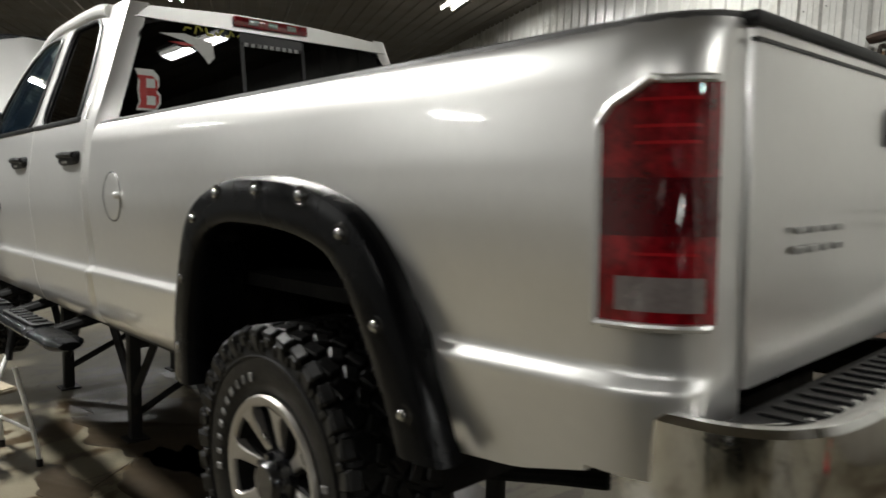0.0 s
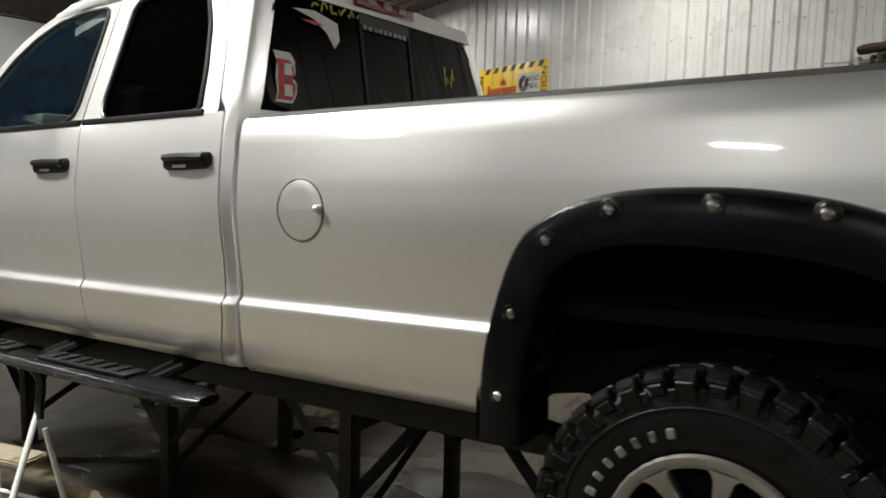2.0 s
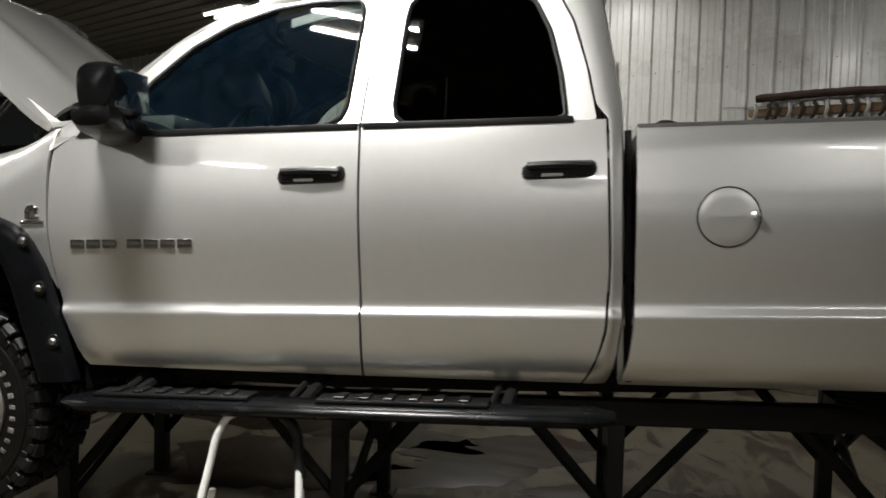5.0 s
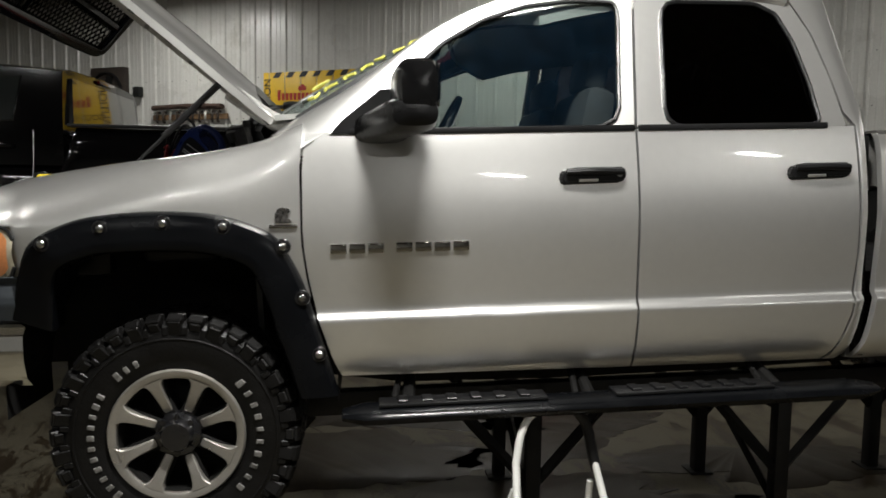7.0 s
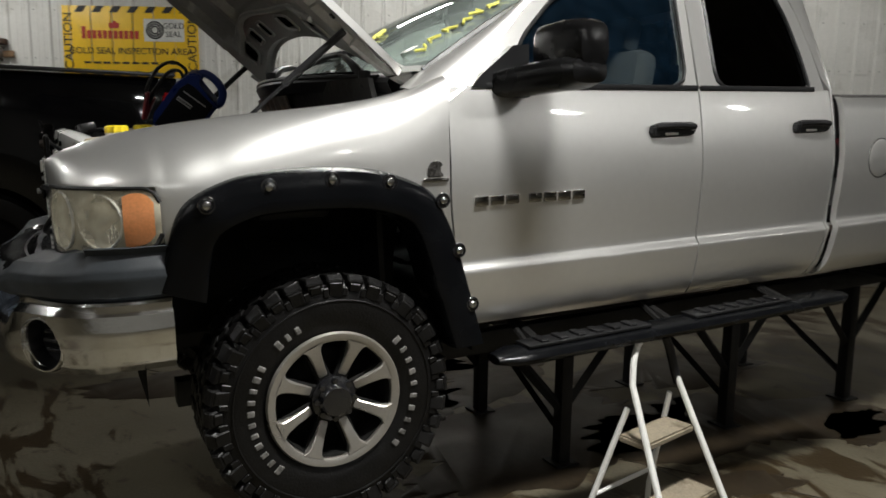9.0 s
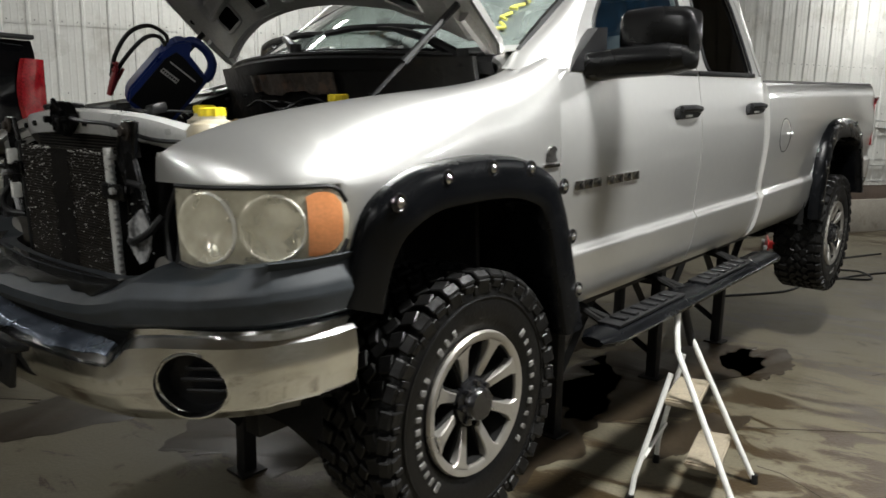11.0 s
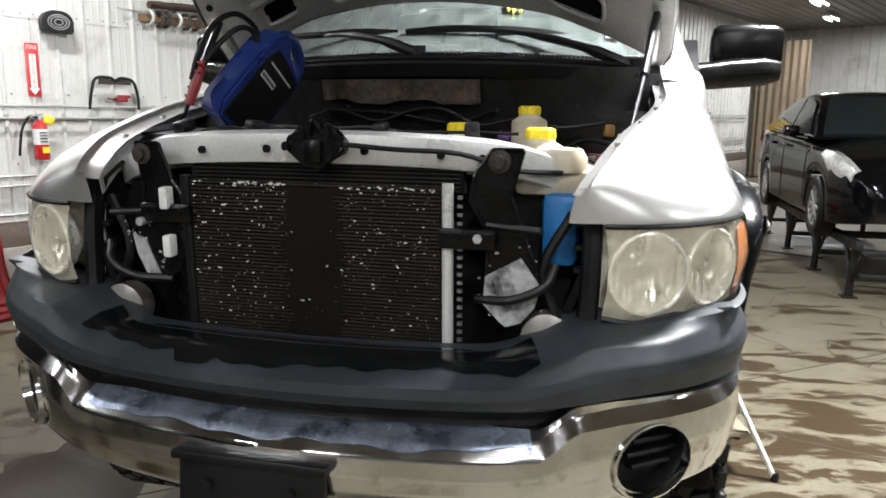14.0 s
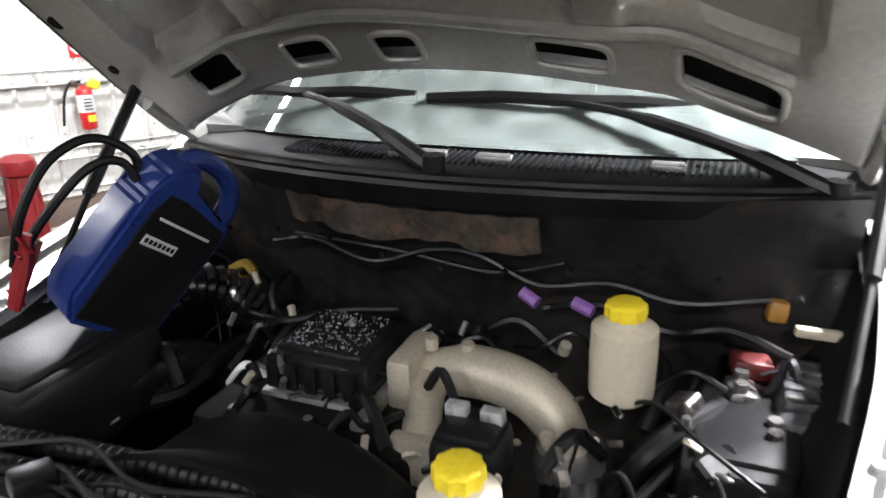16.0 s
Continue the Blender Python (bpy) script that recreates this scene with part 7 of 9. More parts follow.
# corrugated looms along the fan shroud
for pts in ([(-0.56, 0.56, 1.60), (-0.535, 0.45, 1.622), (-0.52, 0.25, 1.630), (-0.51, 0.05, 1.628), (-0.505, -0.12, 1.622), (-0.50, -0.20, 1.60)], [(-0.60, 0.40, 1.640), (-0.59, 0.20, 1.652), (-0.585, 0.0, 1.652), (-0.58, -0.22, 1.645), (-0.56, -0.40, 1.60)]):
    bm = bmesh.new()
    p = curve(pts, 24)
    tube(bm, p, [0.013 + (0.0035 if k % 2 else 0.0) for k in range(len(p))], 10)
    part("corrugated_loom", bm, BLACK, TRUCK, "black corrugated cable sleeve")
# air pump, sensors and hoses beside the air box
bm = bmesh.new()
cyl(bm, (-0.27, 0.59, 1.555), (-0.215, 0.555, 1.555), 0.030, 18)
cyl(bm, (-0.215, 0.555, 1.555), (-0.17, 0.527, 1.553), 0.016, 14)
part("sensor_housing", bm, ALU, TRUCK, "bright metal sensor on the air box")
bm = bmesh.new()
tube(bm, curve([(-0.14, 0.345, 1.50), (-0.125, 0.315, 1.535), (-0.11, 0.29, 1.52), (-0.10, 0.27, 1.49)], 5), 0.012, 8, flat=0.5)
part("hose_strap", bm, WHITE, TRUCK)
for pts, r in (([(-0.30, 0.50, 1.52), (-0.20, 0.42, 1.50), (-0.05, 0.40, 1.52), (0.06, 0.36, 1.50)], 0.020), ([(0.12, 0.42, 1.56), (0.05, 0.36, 1.57), (0.02, 0.30, 1.54)], 0.010), ([(0.16, 0.40, 1.60), (0.06, 0.37, 1.60), (0.03, 0.345, 1.53)], 0.008), ([(0.04, 0.44, 1.55), (0.0, 0.30, 1.57), (0.06, 0.20, 1.58), (0.12, 0.1, 1.57)], 0.009)):
    bm = bmesh.new()
    tube(bm, curve(pts, 6), r, 9)
    part("coolant_hose", bm, RUBBER, TRUCK)
# looped hoses, fuse block and brake parts at the driver's side
for pts, r in (([(-0.12, -0.40, 1.42), (-0.10, -0.455, 1.505), (-0.02, -0.525, 1.53), (0.04, -0.565, 1.52), (0.02, -0.62, 1.50), (-0.08, -0.66, 1.50), (-0.16, -0.62, 1.47), (-0.20, -0.54, 1.42)], 0.021), ([(-0.14, -0.44, 1.43), (-0.05, -0.52, 1.49), (0.0, -0.58, 1.49), (-0.06, -0.62, 1.48), (-0.14, -0.60, 1.46)], 0.013), ([(0.14, -0.42, 1.56), (0.04, -0.46, 1.56), (-0.04, -0.44, 1.50)], 0.016)):
    bm = bmesh.new()
    tube(bm, curve(pts, 8), r, 10)
    part("looped_hose", bm, BLACK, TRUCK, "black rubber hose bent in a loop")
bm = bmesh.new()
box(bm, (0.075, -0.705, 1.505), (0.20, 0.13, 0.10), 0.02)
box(bm, (0.085, -0.700, 1.562), (0.15, 0.10, 0.02), 0.008)
part("control_box", bm, mat("grey_box_plastic", (0.075, 0.078, 0.085), 0.35, 0.1, 0.3, 9, 90, 0.2), TRUCK, "grey control box with fine ribs")
for k in range(5):
    bm = bmesh.new()
    box(bm, (0.02 + 0.030 * k, -0.700, 1.574), (0.010, 0.09, 0.006), 0.001, seg=1)
    part("box_rib", bm, DULL, TRUCK)
for c, sz, m, nm in (((0.145, -0.600, 1.552), (0.06, 0.07, 0.035), mat("dull_red_cap", (0.09, 0.008, 0.008), 0.5), "red_cap"), ((0.075, -0.585, 1.522), (0.08, 0.055, 0.06), DULL, "valve_block"), ((-0.030, -0.640, 1.505), (0.07, 0.06, 0.06), DULL, "pump_body"), ((0.195, -0.634, 1.640), (0.03, 0.035, 0.04), mat("orange_clip_plastic", (0.32, 0.16, 0.03), 0.5), "orange_clip"), ((0.165, -0.708, 1.620), (0.02, 0.09, 0.018), MILKY, "label_tag")):
    bm = bmesh.new()
    box(bm, c, sz, min(sz) * 0.25, euler(6, 4, 12))
    if nm in ("valve_block", "pump_body"):
        for q in (-1, 1):
            cyl(bm, (c[0] + q * sz[0] * 0.25, c[1], c[2] + sz[2] * 0.4), (c[0] + q * sz[0] * 0.25, c[1], c[2] + sz[2] * 0.75), 0.012, 10)
    part(nm, bm, m, TRUCK)

# finer wiring and hoses across the bay
for k in range(22):
    bm = bmesh.new()
    a = Vector((random.uniform(-0.42, 0.13), random.uniform(-0.68, 0.52), random.uniform(1.50, 1.58)))
    b = a + Vector((random.uniform(-0.22, 0.22), random.uniform(-0.28, 0.28), random.uniform(-0.06, 0.05)))
    tube(bm, curve([a, a.lerp(b, 0.33) + Vector((0.02, 0, random.uniform(0.02, 0.06))), a.lerp(b, 0.66) + Vector((-0.02, 0, random.uniform(0.0, 0.05))), b], 5), random.choice((0.003, 0.004, 0.006, 0.010)), 6)
    part("cable", bm, (GLOSSBLACK, BLACK, RUBBER)[k % 3], TRUCK)
for k in range(10):
    bm = bmesh.new()
    y = -0.66 + 0.13 * k
    cyl(bm, (0.118, y, 1.70 + 0.02 * math.sin(k)), (0.10, y, 1.70 + 0.02 * math.sin(k)), 0.006, 8)
    part("firewall_stud", bm, BLACK, TRUCK)

# ---- steel rack under the truck ----
RK = empty("support_rack", pose(0, 0, 0), "black welded steel rack with braced legs carrying the truck", "vehicle rack")
RZ = lambda x: 0.655 + 0.036 * x
for s in (-1, 1):
    bm = bmesh.new()
    y = s * 0.40
    m = Matrix.Translation((1.75, y, RZ(1.75)))
    box(bm, (1.75, y, RZ(1.75)), (4.4, 0.075, 0.10), 0.004, euler(0, -2.06, 0))
    part("rail", bm, RACK, RK)
    for x in (0.05, 1.36, 2.52, 3.58):
        bm = bmesh.new()
        zt = RZ(x) - 0.05
        box(bm, (x, y, zt / 2), (0.065, 0.065, zt), 0.003)
        box(bm, (x, y, 0.006), (0.13, 0.13, 0.012))
        leg = part("leg", bm, RACK, RK)
        for d in (-1, 1):
            bm = bmesh.new()
            if -0.4 < x + d * 0.33 < 3.95:
                tube(bm, [(x + d * 0.02, y, zt - 0.36), (x + d * 0.34, y, RZ(x + d * 0.34) - 0.05)], 0.026, 4)
                part("brace", bm, RACK, leg)
            else:
                bm.free()
for x in (0.05, 1.36, 2.52, 3.58):
    bm = bmesh.new()
    box(bm, (x, 0, RZ(x) - 0.11), (0.06, 0.78, 0.06), 0.003)
    part("cross_beam", bm, RACK, RK)
    bm = bmesh.new()
    tube(bm, [(x, -0.38, 0.16), (x, 0.38, RZ(x) - 0.16)], 0.022, 4)
    part("brace", bm, RACK, RK)

# ---- white folding step stool ----
ST = empty("step_stool", pose(0, 0, 0), "white folding steel step stool with dirty treads beside the truck", "step stool")
F1, F2, R1, R2 = Vector((1.10, -1.46, 0.012)), Vector((1.54, -1.36, 0.012)), Vector((0.99, -1.03, 0.012)), Vector((1.43, -0.94, 0.012))
T1, T2 = Vector((1.13, -1.13, 0.665)), Vector((1.42, -1.06, 0.665))
bm = bmesh.new()
tube(bm, [F1, T1] + curve([T1, T1 + Vector((0.02, 0.02, 0.10)), T1.lerp(T2, 0.25) + Vector((0, 0.02, 0.165)), T1.lerp(T2, 0.75) + Vector((0, 0.02, 0.165)), T2 + Vector((-0.02, 0.02, 0.10)), T2], 5)[1:] + [F2], 0.013, 10)
part("front_frame", bm, WHITE, ST)
bm = bmesh.new()
tube(bm, curve([T2 + Vector((0.012, -0.01, -0.05)), T2 + Vector((0, 0.0, 0.0)), T2 + Vector((-0.02, 0.02, 0.10)), T1.lerp(T2, 0.78) + Vector((0, 0.02, 0.16))], 4), 0.019, 10)
part("grip", bm, BLACK, ST, "black foam grip on the handle")
for r, t in ((R1, T1), (R2, T2)):
    bm = bmesh.new()
    tube(bm, [r, r.lerp(t, 0.16) + Vector((-0.004, 0.012, 0)), t + Vector((0, 0.02, -0.10))], 0.012, 10)
    part("rear_leg", bm, WHITE, ST)
bm = bmesh.new()
tube(bm, [R1.lerp(T1, 0.3), R2.lerp(T2, 0.3)], 0.009, 8)
part("rear_stretcher", bm, WHITE, ST)
for h, nm in ((0.46, "tread"), (0.22, "tread")):
    a, b = F1.lerp(T1, (h) / 0.69), F2.lerp(T2, (h) / 0.69)
    c, d = R1.lerp(T1, h / 0.69), R2.lerp(T2, h / 0.69)
    bm = bmesh.new()
    depth = 1.0 if h > 0.3 else 0.5
    q = [a, b, b.lerp(d, depth), a.lerp(c, depth)]
    cen = sum(q, Vector()) / 4
    q = [cen + (p - cen) * 0.94 for p in q]
    va = [bm.verts.new((p.x, p.y, h)) for p in q]
    vb = [bm.verts.new((p.x, p.y, h - 0.03)) for p in q]
    bm.faces.new(va)
    bm.faces.new(vb)
    for i in range(4):
        bm.faces.new([va[i], va[(i + 1) % 4], vb[(i + 1) % 4], vb[i]])
    bmesh.ops.bevel(bm, geom=list(bm.edges), offset=0.008, segments=2, affect="EDGES")
    part("tread", bm, mat("dirty_tread", (0.23, 0.195, 0.14), 0.8, 0, 0.2, 12, 90, 0.3, dirt=(0.10, 0.08, 0.05), dirt_scale=10, dirt_at=0.58), ST, "dirty worn step tread")
for p in (F1, F2, R1, R2):
    bm = bmesh.new()
    cyl(bm, p - Vector((0, 0, 0.012)), p + Vector((0, 0, 0.03)), 0.018, 10)
    part("rubber_foot", bm, BLACK, ST)

# ---- booster pack lying in the engine bay ----
TR_M = pose(0, 0, -0.043, 0, -2.2, 0)
BUP = Vector((0.52, -0.44, 0.73)).normalized()
BWI = (Vector((0.80, -0.10, -0.59)) - BUP * Vector((0.80, -0.10, -0.59)).dot(BUP)).normalized()
BNO = BWI.cross(BUP)
BK = empty("booster_pack", TR_M @ Matrix.Translation((-0.325, 0.435, 1.755)) @ Matrix((BWI, BNO, BUP)).transposed().to_4x4() @ Matrix.Diagonal((0.90, 0.90, 0.84, 1)), "blue portable jump starter with black face leaning in engine bay", "jump starter")
NAVY = mat("navy_blue_plastic", (0.011, 0.028, 0.145), 0.36, 0, 0.15, 8, 220, 0.10)
# local axes: x across the face, y out of the face, z up the case
bm = bmesh.new()
prism(bm, [(0.0, 0.0), (0.0, 0.225), (0.018, 0.245), (0.018, 0.30), (0.05, 0.335), (0.085, 0.335), (0.085, 0.285), (0.20, 0.265), (0.225, 0.25), (0.225, -0.03), (0.20, -0.05), (0.03, -0.05)], -0.055, 0.045, "y")
bmesh.ops.bevel(bm, geom=list(bm.edges), offset=0.009, segments=2, affect="EDGES")
part("case", bm, NAVY, BK, "dark blue moulded case")
bm = bmesh.new()
tube(bm, curve([(0.06, -0.005, 0.30), (0.08, -0.005, 0.345), (0.14, -0.005, 0.352), (0.20, -0.005, 0.325), (0.225, -0.005, 0.27), (0.215, -0.005, 0.235)], 5), 0.021, 10)
part("carry_handle", bm, NAVY, BK)
bm = bmesh.new()
prism(bm, [(0.030, -0.03), (0.030, 0.215), (0.045, 0.265), (0.08, 0.268), (0.20, 0.245), (0.207, 0.23), (0.207, -0.03)], 0.044, 0.051, "y")
fp = part("face_plate", bm, BLACK, BK, "black front panel with white label strips")
for x0, x1, z, h in ((0.05, 0.18, 0.215, 0.006), (0.045, 0.125, 0.165, 0.022)):
    bm = bmesh.new()
    box(bm, ((x0 + x1) / 2, 0.052, z), (x1 - x0, 0.002, h))
    part("label_strip", bm, mat("label_white", (0.5, 0.5, 0.49), 0.6), fp)
for k in range(7):
    bm = bmesh.new()
    box(bm, (0.052 + 0.011 * k, 0.0535, 0.165), (0.007, 0.001, 0.010))
    part("label_mark", bm, UNDER, fp)
for pts in ([(0.03, -0.03, 0.24), (0.0, -0.05, 0.285), (-0.07, -0.075, 0.27), (-0.11, -0.075, 0.19), (-0.10, -0.06, 0.08), (-0.06, -0.05, -0.01)],
            [(0.03, -0.01, 0.24), (-0.02, -0.04, 0.262), (-0.06, -0.05, 0.21), (-0.06, -0.06, 0.06), (-0.035, -0.05, -0.02)]):
    bm = bmesh.new()
    tube(bm, curve(pts, 6), 0.009, 8)
    part("jumper_cable", bm, RUBBER, BK)
bm = bmesh.new()
tube(bm, [(-0.08, -0.045, 0.06), (-0.055, -0.035, -0.005), (-0.025, -0.03, -0.08)], [0.012, 0.022, 0.017], 8, flat=0.6)
tube(bm, [(-0.04, -0.065, 0.05), (-0.035, -0.055, -0.01), (-0.02, -0.04, -0.075)], [0.010, 0.018, 0.014], 8, flat=0.6)
for k in range(5):
    box(bm, (-0.075 + 0.012 * k, -0.04, 0.04 - 0.026 * k), (0.034, 0.03, 0.007), 0.002, euler(0, 20, 0), 1)
part("cable_clamp", bm, RED, BK, "red jumper cable clamp")

# ---- generic wheels for the cars standing by ----
CARBLACK = mat("black_car_paint", (0.002, 0.002, 0.0024), 0.10, 0.0, 0.2, 3, 300, coat=0.35, spec=0.16, rough_vary=0.02)
CARGLASS = mat("dark_car_glass", (0.016, 0.019, 0.019), 0.06, 0, 0.1, 3, 50, coat=0.4, rough_vary=0.02)
ALLOY = mat("car_alloy", (0.55, 0.55, 0.54), 0.35, 0.7, 0.1, 9, 90)


def car_wheel(parent, c, r, w, side, spokes=10, finish=None):
    ob = new("wheel")
    ob.parent = parent
    ob.matrix_basis = pose(*c, 0, 7 * c[0], 0 if side < 0 else 180)
    bm = bmesh.new()
    lathe(bm, [(r * 0.66, -w * 0.42), (r * 0.80, -w * 0.5), (r * 0.95, -w * 0.46), (r, -w * 0.36), (r, w * 0.36), (r * 0.95, w * 0.46), (r * 0.8, w * 0.5), (r * 0.66, w * 0.42)], (0, 0, 0), "y", 36, close=True)
    o = part("tyre", bm, RUBBER, ob)
    bm = bmesh.new()
    lathe(bm, [(r * 0.62, w * 0.1), (r * 0.64, -w * 0.38), (r * 0.69, -w * 0.44), (r * 0.68, -w * 0.2), (r * 0.66, w * 0.3)], (0, 0, 0), "y", 36)
    for f in list(bm.faces):
        if len(f.verts) > 8:
            bm.faces.remove(f)
    for k in range(spokes):
        a = 2 * math.pi * k / spokes
        box(bm, (r * 0.37 * math.cos(a), -w * 0.36, r * 0.37 * math.sin(a)), (r * 0.58, w * 0.10, r * 0.085), 0.004, Euler((0, -a, 0)).to_matrix(), 1)
    lathe(bm, [(r * 0.16, -w * 0.3), (r * 0.15, -w * 0.44), (0.001, -w * 0.45)], (0, 0, 0), "y", 16)
    part("rim", bm, finish or ALLOY, ob)
    bm = bmesh.new()
    lathe(bm, [(r * 0.60, -w * 0.05), (0.001, -w * 0.06)], (0, 0, 0), "y", 24)
    part("brake_disc", bm, UNDER, ob)
    return ob


def body_shell(xs, half, bottom, top, shoulder, crown=0.04, ny=9):
    """The painted body below the belt line: sections along x, with wheel arches left open."""
    bm = bmesh.new()
    rows = []
    for x in xs:
        W, b, t, sh = half(x), bottom(x), top(x), shoulder(x)
        sec = []
        for f, z in ((0.975, 0), (0.995, 0.18), (1.0, 0.42), (0.995, 0.66), (0.985, 0.84), (0.965, 0.94), (0.92, 1.0)):
            sec.append((W * f, b + (sh - b) * z))
        for k in range(1, 6):
            v = k / 5
            sec.append((W * 0.92 * (1 - v), sh + (t - sh) * math.sin(v * math.pi / 2)))
        line = [Vector((x, -w, z)) for w, z in sec] + [Vector((x, w, z)) for w, z in reversed(sec[:-1])]
        rows.append(line)
    vs = grid(bm, rows)
    bm.faces.new(vs[0])
    bm.faces.new(vs[-1])
    return bm


# ---- black sedan on its rack; x from its nose, z from its tyres ----
SD = empty("sedan", pose(4.90, -3.46, 0.475), "black four-door sedan with paper on its windshield on a rack", "car")
arch = lambda x, c, r: math.sqrt(max(0.0, r * r - (x - c) ** 2))
S_BOT = lambda x: max(interp(x, [0, 0.3, 0.9, 3.5, 4.2, 4.45], [0.24, 0.19, 0.20, 0.20, 0.24, 0.36]), 0.30 + arch(x, 0.86, 0.35) if abs(x - 0.86) < 0.349 else 0, 0.30 + arch(x, 3.46, 0.35) if abs(x - 3.46) < 0.349 else 0)
S_SH = lambda x: interp(x, [0, 0.08, 0.30, 0.7, 1.2, 2.4, 3.6, 4.2, 4.38, 4.45], [0.52, 0.64, 0.78, 0.86, 0.91, 0.95, 1.00, 1.00, 0.92, 0.78])
S_TOP = lambda x: interp(x, [0, 0.08, 0.30, 0.7, 1.2, 2.4, 3.6, 4.2, 4.38, 4.45], [0.56, 0.72, 0.84, 0.93, 1.00, 1.00, 1.05, 1.06, 1.00, 0.80])
S_W = lambda x: interp(x, [0, 0.06, 0.20, 0.45, 0.9, 3.6, 4.1, 4.35, 4.45], [0.52, 0.62, 0.74, 0.82, 0.85, 0.85, 0.82, 0.74, 0.62])
part("body", body_shell(list(np.linspace(0, 4.45, 100)), S_W, S_BOT, S_TOP, S_SH), CARBLACK, SD, angle=40)


def cabin(parent, paint, glass, base, roof, wb, wr):
    """Greenhouse: base and roof as (x, z) from front to back with half widths wb and wr."""
    bm = bmesh.new()
    rows = []
    for (xb, zb), (xr, zr) in zip(base, roof):
        rows.append([Vector((xb, -wb, zb)), Vector((xb * 0.5 + xr * 0.5, -(wb * 0.5 + wr * 0.5) - 0.012, zb * 0.5 + zr * 0.5)), Vector((xr, -wr, zr - 0.03)), Vector((xr, -wr * 0.85, zr)), Vector((xr, 0, zr + 0.02)),
                     Vector((xr, wr * 0.85, zr)), Vector((xr, wr, zr - 0.03)), Vector((xb * 0.5 + xr * 0.5, (wb * 0.5 + wr * 0.5) + 0.012, zb * 0.5 + zr * 0.5)), Vector((xb, wb, zb))])
    vs = grid(bm, rows)
    bm.faces.new(vs[0])
    bm.faces.new(vs[-1])
    return part("cabin", bm, paint, parent, angle=30)


cabin(SD, CARBLACK, CARGLASS, [(1.12, 0.95), (1.6, 0.95), (2.2, 0.96), (2.9, 0.98), (3.5, 1.0), (3.85, 1.02)], [(1.88, 1.40), (2.1, 1.44), (2.4, 1.455), (2.8, 1.44), (3.05, 1.41), (3.15, 1.38)], 0.80, 0.60)


def pane_between(name, parent, corners, material, off, label=""):
    """A pane with thickness between four corners, set proud of its frame."""
    bm = bmesh.new()
    n = (Vector(corners[1]) - Vector(corners[0])).cross(Vector(corners[-1]) - Vector(corners[0])).normalized() * off
    a = [bm.verts.new(Vector(p) + n) for p in corners]
    b = [bm.verts.new(Vector(p) - n * 0.5) for p in corners]
    bm.faces.new(a)
    bm.faces.new(b)
    k = len(corners)
    for i in range(k):
        bm.faces.new([a[i], a[(i + 1) % k], b[(i + 1) % k], b[i]])
    return part(name, bm, material, parent, label)


WSG = mat("dark_windshield_glass", (0.012, 0.016, 0.016), 0.05, 0, 0.1, 3, 50, spec=0.3)
ws = pane_between("windshield", SD, [(1.17, 0.73, 0.985), (1.17, -0.73, 0.985), (1.84, -0.54, 1.38), (1.84, 0.54, 1.38)], WSG, 0.03)
pane_between("paper_sheet", ws, [(1.36, -0.14, 1.137), (1.36, -0.54, 1.137), (1.54, -0.50, 1.243), (1.54, -0.14, 1.243)], mat("white_paper", (0.75, 0.75, 0.72), 0.8), 0.04, "white paper sheet")
pane_between("rear_window", SD, [(3.78, -0.70, 1.04), (3.78, 0.70, 1.04), (3.20, 0.52, 1.36), (3.20, -0.52, 1.36)], CARGLASS, 0.03)
